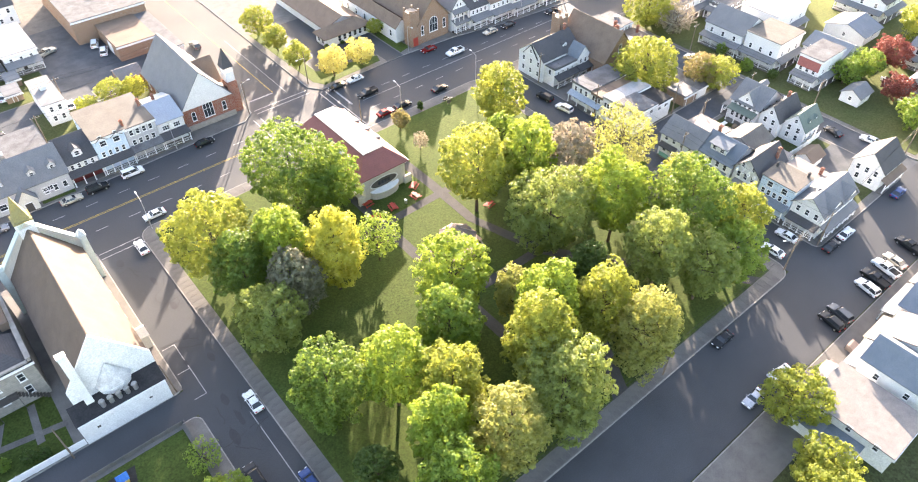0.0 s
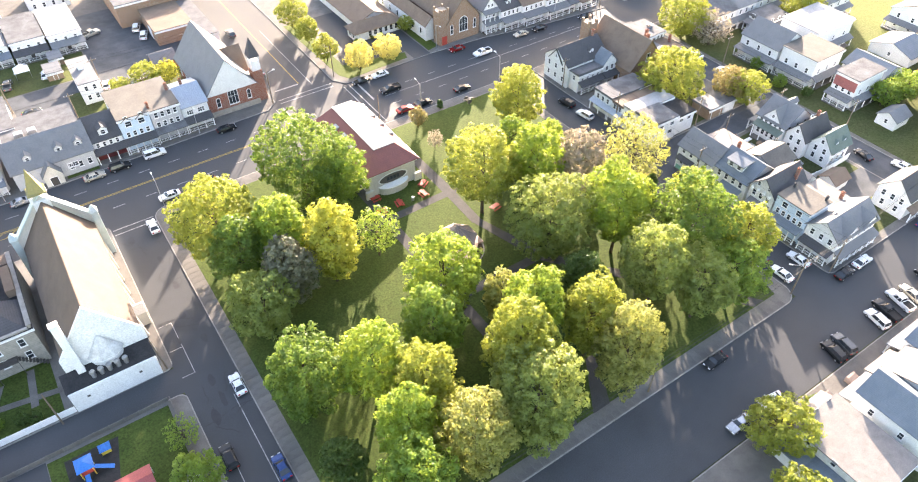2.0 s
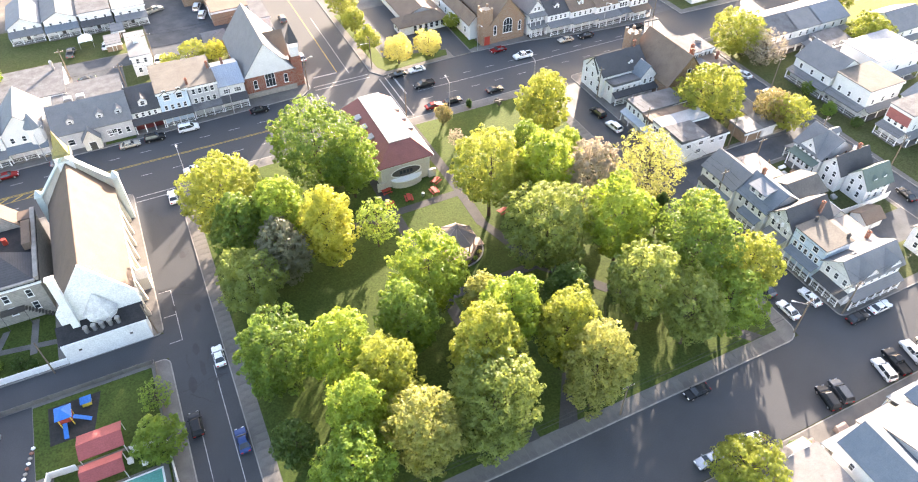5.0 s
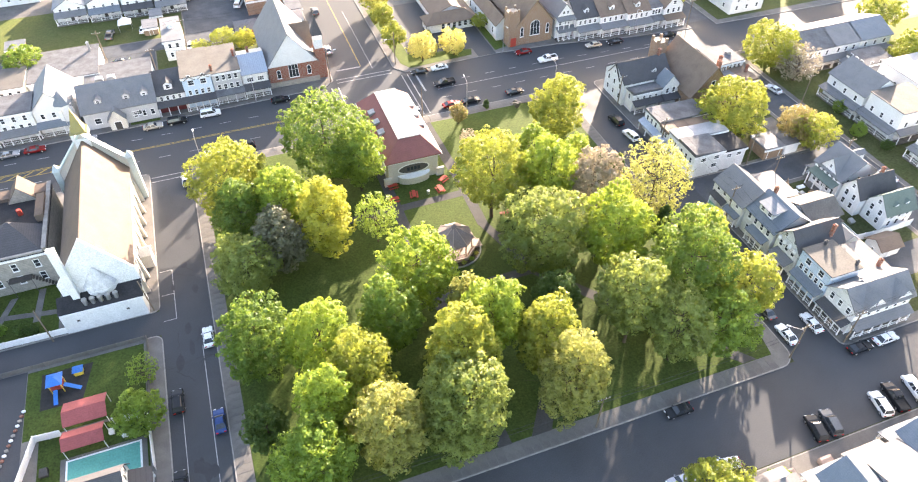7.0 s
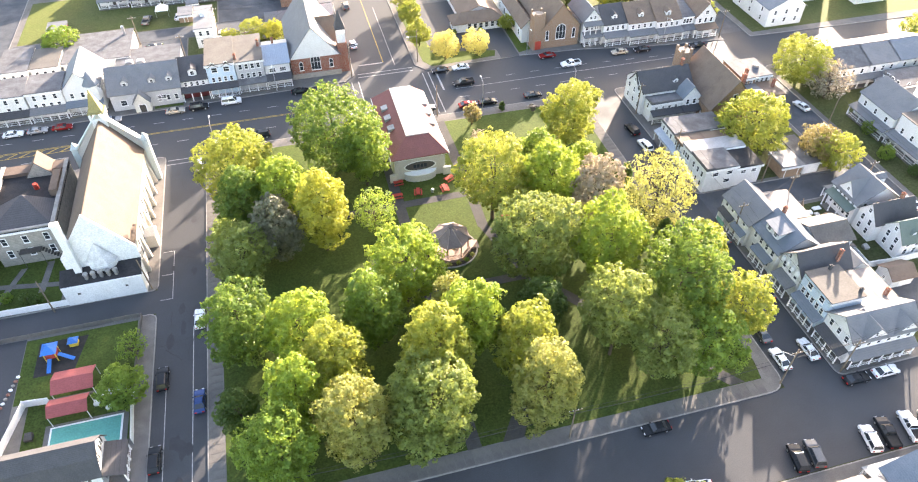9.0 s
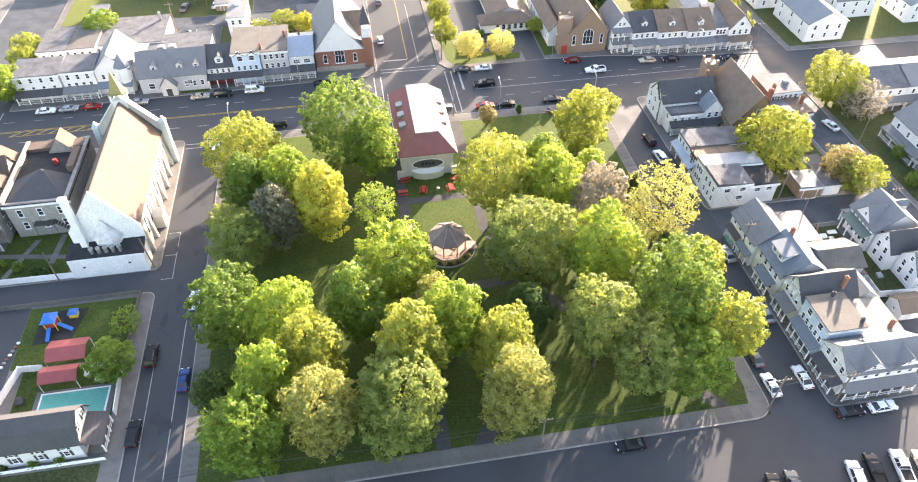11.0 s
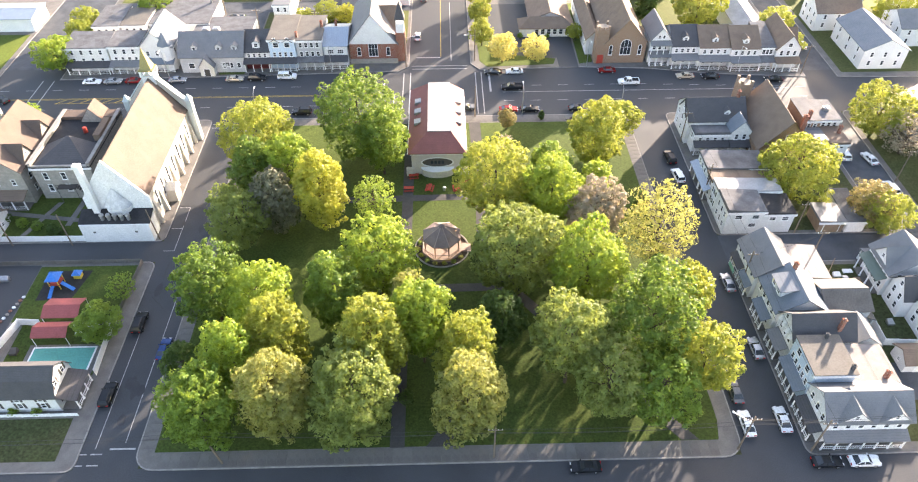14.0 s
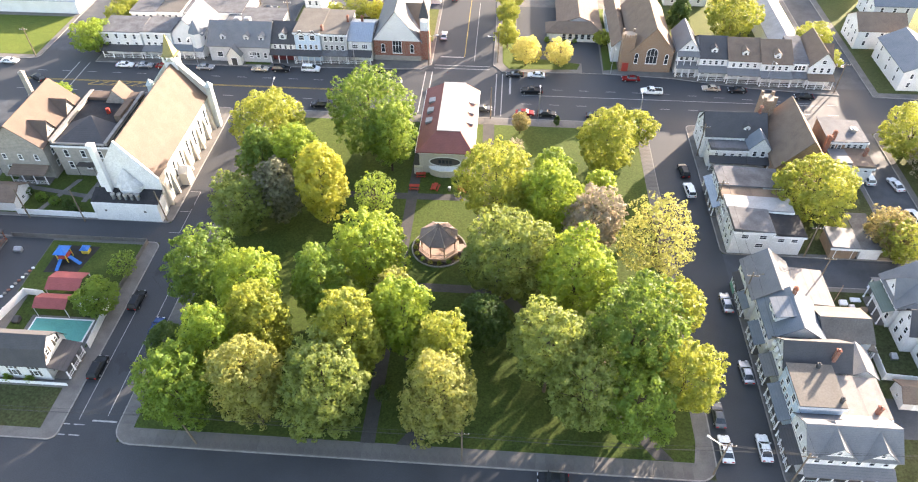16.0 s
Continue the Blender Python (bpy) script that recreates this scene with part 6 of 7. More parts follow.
PARK_TREES = [
    # x, y, top, foot, radius, leaves, shape, label
    (-18.7, 30.6, 19.8, 3.0, 9.6, "deep", "round", "broad dense maple with deep green crown"),
    (-13.3, 23.6, 17.4, 2.0, 5.6, "mid", "round", "rounded green maple beside the hall"),
    (-39.9, 24.1, 19.4, 2.0, 7.6, "olive", "round", "yellow green tree at the street corner"),
    (-38.9, 13.5, 18.2, 1.5, 5.2, "deep", "tall", "dark green tree by the pavement"),
    (-31.5, 12.4, 20.4, 3.0, 5.0, "bright", "round", "fresh green maple in the grove"),
    (-33.6, 5.0, 17.2, 1.0, 5.2, "spruce", "tall", "blue grey spruce between maples"),
    (-24.5, 5.3, 21.4, 1.2, 5.4, "gold", "tall", "yellow green tree catching the sun"),
    (-40.3, 0.6, 15.8, 1.2, 6.0, "grey", "round", "rounded dull green tree by the street"),
    (-14.2, 6.8, 12.0, 2.4, 4.4, "mid", "round", "small sparse tree with visible branches"),
    (-40.8, -18.6, 18.0, 1.5, 6.3, "deep", "round", "rounded green maple by the street"),
    (-31.1, -22.7, 18.8, 2.0, 5.8, "bright", "round", "bright green maple on the park lawn"),
    (-26.5, -31.2, 20.8, 2.0, 5.2, "olive", "round", "olive green maple with warm tips"),
    (-32.5, -36.2, 21.2, 2.0, 4.7, "bright", "tall", "bright green maple in the front row"),
    (-42.1, -33.1, 12.6, 1.0, 3.2, "dark", "round", "small dark green tree"),
    (-36.2, -43.6, 20.0, 1.2, 5.4, "mid", "round", "rounded green tree at the park corner"),
    (-25.2, -42.6, 21.6, 2.0, 5.3, "pale", "round", "pale yellow tipped tree by the road"),
    (-13.8, -42.3, 22.0, 1.4, 6.8, "grey", "tall", "tall soft willow like tree"),
    (-11.3, -34.4, 24.6, 3.0, 5.4, "olive", "tall", "tall yellow green tree"),
    (-11.6, -13.0, 19.0, 2.0, 6.8, "bright", "round", "large bright green tree below the gazebo"),
    (-19.0, -21.3, 20.0, 2.0, 5.0, "mid", "tall", "green tree in the grove"),
    (-3.6, -28.7, 21.4, 3.0, 5.1, "bright", "round", "fresh green maple on the park lawn"),
    (-5.7, -22.4, 16.4, 2.5, 3.2, "pale", "round", "slight pale budding tree between maples"),
    (3.2, -35.1, 21.0, 3.0, 5.0, "olive", "tall", "yellow green tree on the park lawn"),
    (3.7, -43.4, 22.0, 1.3, 5.5, "pale", "tall", "pale green tree by the front pavement"),
    (10.4, 5.6, 20.6, 5.6, 7.9, "olive", "round", "large golden green tree beside the path"),
    (21.2, 1.4, 21.4, 3.5, 5.5, "bright", "round", "bright green maple on the park lawn"),
    (21.9, 11.0, 17.0, 3.0, 4.5, "mid", "round", "green tree behind the maples"),
    (31.4, 9.2, 14.0, 2.0, 3.7, "bright", "round", "small fresh green tree by the blossom"),
    (13.2, -12.7, 21.4, 2.2, 8.2, "grey", "round", "wide soft grey green tree"),
    (24.9, -18.9, 22.0, 4.0, 6.6, "bright", "round", "bright green maple in the grove"),
    (33.7, -29.4, 21.8, 4.2, 7.4, "deep", "round", "large deep green maple"),
    (41.2, -36.0, 17.8, 1.8, 5.2, "olive", "round", "yellow green tree by the side street"),
    (42.0, -22.2, 16.4, 3.0, 4.3, "olive", "round", "yellow green tree beside the row houses"),
    (20.1, -33.5, 21.4, 4.5, 6.0, "grey", "round", "grey green tree with warm lit side"),
    (25.4, -39.6, 16.6, 2.5, 5.6, "grey", "round", "drooping grey green tree by the road"),
    (33.4, -40.4, 15.4, 1.6, 5.8, "mid", "round", "leafy green tree near the park corner"),
    (29.0, -2.4, 19.2, 2.0, 5.2, "pink", "round", "pinkish blossoming tree on the park lawn"),
    (40.1, -7.4, 20.2, 3.0, 7.0, "pale", "round", "sparse pale tree with bare limbs"),
    (33.9, 24.4, 17.8, 1.8, 6.0, "olive", "round", "green tree near the main road"),
    (43.4, 36.5, 9.7, 1.2, 3.9, "olive", "round", "smaller green tree at the corner"),
    (9.8, -26.1, 16.0, 1.4, 3.9, "dark", "round", "small dark green tree"),
    (40.6, 6.4, 9.6, 0.6, 2.1, "dark", "cone", "slim dark conifer on the park lawn"),
    (38.5, -14.5, 13.0, 0.8, 2.4, "dark", "cone", "slim dark conifer among the maples"),
    (15.5, 40.0, 6.0, 1.2, 2.2, "orange", "round", "small orange leaved tree"),
    (14.4, 30.5, 5.2, 1.0, 2.0, "pink", "round", "small thin blossoming tree"),
    (24.6, 44.0, 3.2, 0.2, 1.1, "dark", "cone", "small dark spruce on the lawn"),
]
for i, (x, y, top, foot, R, lf, sh, lab) in enumerate(PARK_TREES):
    sparse = "sparse" in lab or "thin" in lab
    tree(x, y, (top + foot) / 2, R, lf, sh, (top - foot) / 2, size=0.35, dens=0.34 if sparse else (0.95 if lf in ("grey", "pale", "pink") else 1.0), label=lab, bare=sparse or lf in ("pale", "pink"), seed=i)

for i, (x, y, zc, R, lf, sh, lab) in enumerate([
    (76.0, 14.5, 6.6, 7.6, "olive", "round", "rounded green tree behind the church"),
    (88.6, 5.6, 5.0, 4.4, "orange", "round", "copper leaved tree by the back street"),
    (90.4, 2.6, 4.8, 4.6, "olive", "round", "green tree beside a copper one"),
    (16.9, 72.4, 4.8, 3.9, "yellow", "round", "yellow blossoming tree on the grass island"),
    (26.1, 72.6, 4.4, 3.6, "yellow", "round", "yellow blossoming tree on the grass island"),
    (11.6, 82.0, 4.6, 3.2, "olive", "tall", "young green street tree"),
    (11.6, 94.0, 5.0, 3.2, "olive", "tall", "young green street tree"),
    (11.8, 106, 5.0, 4.2, "olive", "round", "green tree beside the car park"),
    (104.5, 36.5, 6.2, 6.6, "olive", "round", "green tree by the back street"),
    (107.0, 28.0, 4.8, 5.2, "pink", "round", "thin reddish budding tree"),
    (75.8, 92.0, 7.4, 7.6, "olive", "round", "large green tree behind the row"),
    (60.5, 92, 6.5, 4.2, "dark", "cone", "dark conifer behind the church"),
    (96.4, 84, 5.0, 4.6, "olive", "round", "green tree at the end house"),
    (97.2, 74, 4.0, 3.4, "olive", "round", "small green tree at the end house"),
    (-104.2, 71.5, 5.0, 5.0, "bright", "round", "dense green street tree by the white house"),
    (-103.4, 93.0, 4.2, 3.8, "olive", "round", "green tree by the side street"),
    (-103.6, 86.4, 4.0, 3.4, "olive", "round", "green tree on the street verge"),
    (-86.0, 101.0, 4.6, 4.6, "mid", "round", "leafy green tree in a back yard"),
    (-34, 97, 3.0, 3.8, "olive", "round", "overgrown yellow green tree"),
    (-28.5, 96.5, 2.8, 3.0, "gold", "round", "overgrown yellow tree in a back yard"),
    (-41, 97, 2.2, 2.4, "olive", "round", "yellow green shrub tree"),
    (38.6, 84.0, 2.6, 2.4, "olive", "round", "small tree by the office"),
    (16.7, -64.5, 5.0, 5.0, "olive", "round", "round light green tree by the road"),
    (9.0, -74.5, 5.0, 4.6, "olive", "round", "light green tree in a yard"),
    (4.0, -78, 5.0, 5.6, "olive", "round", "light green tree in a yard"),
    (126, -20, 4.2, 4.2, "mid", "round", "green yard tree beside a house"),
    (119, -18.5, 3.8, 3.6, "mid", "round", "green yard tree beside a house"),
    (121.5, -31, 3.8, 3.6, "red", "round", "dark red leaved yard tree"),
    (112, -40, 4.4, 4.4, "mid", "round", "green yard tree beside a house"),
    (137, -22, 4.4, 4.4, "red", "round", "dark red leaved tree"),
    (140, 22, 5.4, 5.4, "olive", "round", "green tree between houses"),
    (158, -20, 5.4, 5.4, "olive", "round", "green tree between houses"),
    (150, 44, 5.4, 5.6, "olive", "round", "green tree between houses"),
    (134, 90, 5.4, 5.6, "olive", "round", "green tree past the main road"),
    (-60.2, -12.6, 3.0, 2.6, "mid", "round", "small thin tree by the yard wall"),
    (-60.5, -21.8, 4.2, 3.8, "mid", "round", "leafy green tree beside the pool fence"),
    (-102, 45, 2.2, 3.4, "bright", "round", "green shrub tree by the rectory"),
]):
    top = zc + R * (1.04 if sh == "tall" else 1.7 if sh == "cone" else 0.86)
    foot = 0.17 + min(1.2, 0.3 * top)
    tree(x, y, (top + foot) / 2, R * 1.08, lf, sh, (top - foot) / 2, size=0.3, dens=1.15 if "thin" not in lab else 0.35, label=lab, seed=500 + i, bare="thin" in lab, base=0.17)
for i, (x, y, r) in enumerate([(-92, 9.5, 1.3), (-88, 8.0, 1.2), (-84.5, 7.0, 1.2), (-81, 6.0, 1.2), (-95, 7, 1.6), (-99, 8, 2.0), (-79, 5.2, 1.1), (-87, -37.4, 0.7), (-81, -37.4, 0.7), (-75, -37.4, 0.8), (-70.5, -37.4, 0.8), (-66.5, -37.4, 0.8), (-6.5, -36.5, 1.3), (-18, -34, 1.0), (86, -12, 1.2), (28, -63.8, 1.0), (30, -64.2, 0.9), (23, 86.0, 0.9), (28, 85.8, 0.7), (31, 85.8, 0.7), (105, 2, 2.0), (107, -5, 1.6), (108, 12, 1.8)]):
    tree(x, y, 0.2 + r * 0.8, r, "mid" if i % 3 else "dark", "round", r * 0.85, size=0.22, dens=0.8, label="small clipped green garden shrub", seed=900 + i, name="shrub")
for i in range(16):
    a = 2 * math.pi * i / 16 + 0.1
    if abs(math.cos(a) - 0.95) < 0.12:
        continue
    tree(-0.4 + 4.75 * math.cos(a), -0.9 + 4.65 * math.sin(a), 0.55, 0.5, ["olive", "mid", "pale"][i % 3], "round", 0.42, size=0.16, dens=0.8, label="low garden plant in the gazebo bed", seed=950 + i, name="shrub", base=0.2)


# ---------------------------------------------------------------- vehicles
def paint(name, c, metal=0.3):
    return mat(name, c, tuple(v * 0.9 for v in c), 0.8, 4, 0.22, metal=metal, bump=0.0)


PAINTS = {"white": paint("white_car_paint", (0.75, 0.76, 0.77), 0.0), "silver": paint("silver_car_paint", (0.45, 0.46, 0.48), 0.6), "dark": paint("dark_car_paint", (0.025, 0.027, 0.03)),
          "red": paint("red_car_paint", (0.24, 0.02, 0.02)), "beige": paint("beige_car_paint", (0.5, 0.46, 0.38)), "blue": paint("blue_car_paint", (0.03, 0.06, 0.16)), "grey": paint("grey_car_paint", (0.12, 0.125, 0.13))}
LAMP_R = mat("red_tail_lamp", (0.4, 0.02, 0.02), (0.35, 0.02, 0.02), 2, 9, 0.2, bump=0.0)
LAMP_W = mat("clear_headlamp", (0.7, 0.7, 0.7), (0.65, 0.65, 0.66), 2, 9, 0.1, bump=0.0)
CAR_WORD = {"dark": "black", "silver": "silver", "white": "white", "red": "dark red", "beige": "beige", "blue": "dark blue", "grey": "grey"}


def car(kind, colour):
    """A vehicle at the origin, nose along +x."""
    L, W = {"sedan": (4.7, 1.8), "suv": (4.75, 1.9), "pickup": (5.6, 1.95), "van": (5.0, 1.95)}[kind]
    hood, top = {"sedan": (0.95, 1.42), "suv": (1.1, 1.75), "pickup": (1.12, 1.8), "van": (1.15, 1.85)}[kind]
    ob = new("car" if kind in ("sedan", "suv") else "pickup_truck" if kind == "pickup" else "van")
    word = {"sedan": "sedan", "suv": "sport utility car", "pickup": "pickup truck", "van": "minivan"}[kind]
    tagged(ob, f"{CAR_WORD[colour]} {word} standing on the asphalt", "car" if kind in ("sedan", "suv") else "truck" if kind == "pickup" else "van", "vehicles")
    bm = bmesh.new()
    h, w = L / 2, W / 2
    prof = [(-h, 0.35), (-h - 0.05, 0.6), (-h + 0.08, hood - 0.05), (h - 1.1, hood), (h - 0.15, hood - 0.18), (h, 0.6), (h - 0.05, 0.32)]
    solid(bm, [(x, -w, z) for x, z in prof], [(x, w, z) for x, z in prof])
    if kind == "pickup":
        bmesh.ops.delete(bm, geom=[], context="VERTS")
    body = part("body", bm, PAINTS[colour], ob)
    bv = body.modifiers.new("round", "BEVEL")
    bv.width, bv.segments = 0.09, 2
    if kind == "sedan":
        lo, hi = (-1.75, 0.95), (-1.0, 0.25)
    elif kind == "suv":
        lo, hi = (-2.25, 1.0), (-1.95, 0.35)
    elif kind == "van":
        lo, hi = (-2.4, 1.4), (-2.2, 0.55)
    else:
        lo, hi = (-0.7, 1.25), (-0.55, 0.6)
    bm = bmesh.new()
    wi = w - 0.28
    solid(bm, [(lo[0], -w + 0.06, hood - 0.04), (lo[1], -w + 0.06, hood - 0.04), (lo[1], w - 0.06, hood - 0.04), (lo[0], w - 0.06, hood - 0.04)], [(hi[0], -wi, top - 0.06), (hi[1], -wi, top - 0.06), (hi[1], wi, top - 0.06), (hi[0], wi, top - 0.06)])
    part("cabin_glass", bm, GLASS, ob, "dark tinted windows")
    bm = bmesh.new()
    solid(bm, [(hi[0] - 0.05, -wi - 0.03, top - 0.07), (hi[1] + 0.05, -wi - 0.03, top - 0.07), (hi[1] + 0.05, wi + 0.03, top - 0.07), (hi[0] - 0.05, wi + 0.03, top - 0.07)], [(hi[0] + 0.05, -wi + 0.08, top), (hi[1] - 0.1, -wi + 0.08, top), (hi[1] - 0.1, wi - 0.08, top), (hi[0] + 0.05, wi - 0.08, top)])
    part("roof", bm, PAINTS[colour], ob)
    for s in (-1, 1):
        for t in (0.0, 0.48, 1.0):
            bm = bmesh.new()
            a, b = Vector((lo[0] + (lo[1] - lo[0]) * t, s * (w - 0.05), hood - 0.03)), Vector((hi[0] + (hi[1] - hi[0]) * t, s * (wi + 0.01), top - 0.06))
            tube(bm, a, b, 0.05, 0.05, 4)
            part("pillar", bm, PAINTS[colour], ob)
    if kind == "pickup":
        bm = bmesh.new()
        quadbox(bm, -h + 0.2, -0.85, -w + 0.15, w - 0.15, hood - 0.03, hood + 0.012)
        part("cargo_bed", bm, RUBBER, ob, "open black cargo bed")
        bm = bmesh.new()
        for s in (-1, 1):
            quadbox(bm, -h + 0.05, -0.8, s * (w - 0.08) - 0.06, s * (w - 0.08) + 0.06, hood - 0.02, hood + 0.16)
        quadbox(bm, -h, -h + 0.12, -w + 0.14, w - 0.14, hood - 0.02, hood + 0.16)
        part("bed_side", bm, PAINTS[colour], ob)
    for x in (-h + 0.85, h - 0.9):
        for s in (-1, 1):
            bm = bmesh.new()
            tube(bm, (x, s * (w - 0.2), 0.34), (x, s * (w + 0.02), 0.34), 0.34, 0.34, 14)
            wheel = part("wheel", bm, RUBBER, ob)
            bm = bmesh.new()
            tube(bm, (x, s * (w + 0.015), 0.34), (x, s * (w + 0.035), 0.34), 0.21, 0.17, 12)
            part("rim", bm, STEEL, wheel)
    for s in (-1, 1):
        bm = bmesh.new()
        quadbox(bm, h - 0.14, h + 0.005, s * (w - 0.35) - 0.2, s * (w - 0.35) + 0.2, 0.62, 0.76)
        part("headlight", bm, LAMP_W, ob)
        bm = bmesh.new()
        quadbox(bm, -h - 0.055, -h + 0.06, s * (w - 0.3) - 0.18, s * (w - 0.3) + 0.18, 0.66, 0.84)
        part("tail_light", bm, LAMP_R, ob)
        bm = bmesh.new()
        quadbox(bm, lo[1] - 0.35, lo[1] - 0.2, s * (w + 0.1) - 0.09, s * (w + 0.1) + 0.09, hood - 0.02, hood + 0.12)
        part("wing_mirror", bm, PAINTS[colour], ob)
    return ob


PROTO = {}
for kind, colour, x, y, a in [
    ("sedan", "white", -43.6, 48.6, 180), ("suv", "dark", -35.4, 48.6, 180), ("sedan", "white", -93.5, 64.5, 0), ("sedan", "silver", -88.0, 64.6, 0), ("sedan", "red", -82.3, 64.6, 0), ("sedan", "silver", -70.9, 64.8, 0),
    ("sedan", "beige", -55.6, 64.9, 0), ("suv", "dark", -49.8, 65.2, 0), ("van", "white", -41.7, 65.7, 0), ("sedan", "dark", -24.0, 66.0, 0), ("sedan", "dark", 14.0, 66.6, 180), ("sedan", "white", 19.8, 66.8, 180),
    ("pickup", "dark", 18.5, 58.8, 180), ("sedan", "red", 16.8, 48.4, 0), ("sedan", "dark", 22.2, 48.4, 0), ("sedan", "dark", 34.4, 48.4, 0), ("sedan", "grey", 6.1, 49.6, 0), ("sedan", "silver", -6.9, 86.9, 90), ("suv", "grey", -5.5, 112, 90),
    ("sedan", "red", 45.0, 66.6, 180), ("pickup", "white", 49.8, 60.6, 180), ("sedan", "beige", 65.6, 63.2, 180), ("sedan", "dark", 72.3, 62.8, 180), ("sedan", "dark", 88.8, 60.8, 180),
    ("suv", "dark", 52.8, 27.4, 95), ("suv", "white", 53.0, 20.6, 95), ("sedan", "silver", 54.4, -12.0, 92), ("sedan", "silver", 54.6, -27.6, 92), ("sedan", "grey", 48.2, -36.4, 90), ("sedan", "white", 48.2, -42.4, 90), ("sedan", "white", 54.2, -41.8, 90),
    ("suv", "dark", -55.6, -19.0, 90), ("suv", "dark", -56.2, -34.3, 90), ("suv", "dark", -114, 56.2, 150), ("sedan", "dark", -110.4, 46.0, 120), ("sedan", "white", -126.5, 64.5, 0), ("sedan", "dark", -62.3, 100.2, 10), ("pickup", "grey", -65.2, 117.6, 80), ("sedan", "white", -55.8, 117.8, 80), ("sedan", "white", 103.5, 79, 80),
    ("sedan", "white", 99.0, 25.7, 100), ("sedan", "white", -49.5, -6.9, 90), ("sedan", "blue", -49.5, -25.1, 90), ("sedan", "white", -49.6, 40.6, 90), ("sedan", "dark", 21.2, -49.2, 180), ("sedan", "white", 22.7, -59.8, 170), ("sedan", "silver", 14.8, -59.8, 180),
    ("suv", "dark", 40.0, -59.6, 78), ("suv", "grey", 43.0, -59.6, 78), ("suv", "white", 53.1, -59.6, 78), ("pickup", "dark", 56.4, -59.4, 78), ("pickup", "white", 60.8, -59.4, 78), ("sedan", "beige", 64.2, -59.6, 78), ("pickup", "dark", 70.6, -59.4, 78),
    ("sedan", "white", 64.2, -49.3, 0), ("sedan", "dark", 58.4, -49.3, 0), ("van", "white", -27.5, 131.0, 70), ("van", "white", -27.0, 125.0, 70), ("sedan", "white", -27.2, 107.6, 10), ("sedan", "white", -43.4, 103.0, 80), ("pickup", "beige", -39.8, 134.8, 20),
    ("sedan", "dark", 96.0, -28.8, 80), ("sedan", "white", 99.6, -36.3, 95), ("sedan", "blue", 85.4, -50.0, 0), ("sedan", "white", 99.4, -13.3, 95), ("suv", "white", 98.8, 15.0, 95), ("suv", "white", 93.6, 27.5, 90),
    ("suv", "dark", -99.0, 1.2 - 3.6, 0), ("pickup", "silver", 145.6, -18, 30), ("sedan", "silver", 128, -26, 40), ("sedan", "white", 103.5, 96, 85),
]:
    key = (kind, colour)
    z = 0.232 if x < -60 and 99 < y < 101 else 0.212 if (-66 < x < -25 and 97 < y < 140) else 0.18 if (x > 110 and -50 < y < 0) else 0.004
    m = pose(x, y, z, 0, 0, a)
    if key not in PROTO:
        PROTO[key] = car(kind, colour)
        PROTO[key].matrix_basis = m
    else:
        copy_thing(PROTO[key], m)


# ---------------------------------------------------------------- benches, playground, pool, fences
def picnic(x, y, a, material=RED_PAINT, lab="red painted picnic table on the grass"):
    ob = thing("picnic_table", 0, 0, 0, lab, "picnic table", "picnic tables")
    bm = bmesh.new()
    quadbox(bm, -1.1, 1.1, -0.4, 0.4, 0.72, 0.78)
    part("tabletop", bm, material, ob)
    for s in (-1, 1):
        bm = bmesh.new()
        quadbox(bm, -1.1, 1.1, s * 0.75 - 0.15, s * 0.75 + 0.15, 0.42, 0.47)
        part("bench_seat", bm, material, ob)
        bm = bmesh.new()
        tube(bm, (s * 0.8, -0.75, 0), (s * 0.8, 0.2, 0.72), 0.05, 0.05, 4), tube(bm, (s * 0.8, 0.75, 0), (s * 0.8, -0.2, 0.72), 0.05, 0.05, 4)
        quadbox(bm, s * 0.8 - 0.04, s * 0.8 + 0.04, -0.85, 0.85, 0.37, 0.42)
        part("leg", bm, material, ob)
    ob.matrix_basis = pose(x, y, 0.17, 0, 0, a)
    return ob


picnic(-7.6, 17.6, 0), picnic(-3.0, 17.8, 80), picnic(3.0, 17.6, 95), picnic(-6.6, 22.0, 5), picnic(4.8, 20.6, 30), picnic(13.5, 5.0, 10)
picnic(26.0, -26.6, 10, WOOD_P, "reddish wooden picnic table under trees"), picnic(30.5, -27.5, 20, WOOD_P, "reddish wooden picnic table under trees")
bin_ob = thing("litter_bin", 0.2, 17.4, 0.17, "pale metal litter bin on the grass", "litter bin")
bm = bmesh.new()
tube(bm, (0.2, 17.4, 0.17), (0.2, 17.4, 1.05), 0.3, 0.33, 12)
part("barrel", bm, STEEL, bin_ob)
bm = bmesh.new()
tube(bm, (0.2, 17.4, 1.05), (0.2, 17.4, 1.2), 0.36, 0.15, 12)
part("lid", bm, TRIM, bin_ob)
gun = thing("cannon", 32.0, 42.4, 0.17, "old dark field cannon displayed on the lawn", "cannon")
bm = bmesh.new()
tube(bm, (30.4, 42.2, 1.5), (33.4, 42.6, 1.0), 0.12, 0.22, 10)
part("barrel", bm, TRIM_D, gun)
bm = bmesh.new()
tube(bm, (32.6, 42.5, 1.0), (35.4, 43.0, 0.25), 0.14, 0.1, 6)
part("trail", bm, TRIM_D, gun)
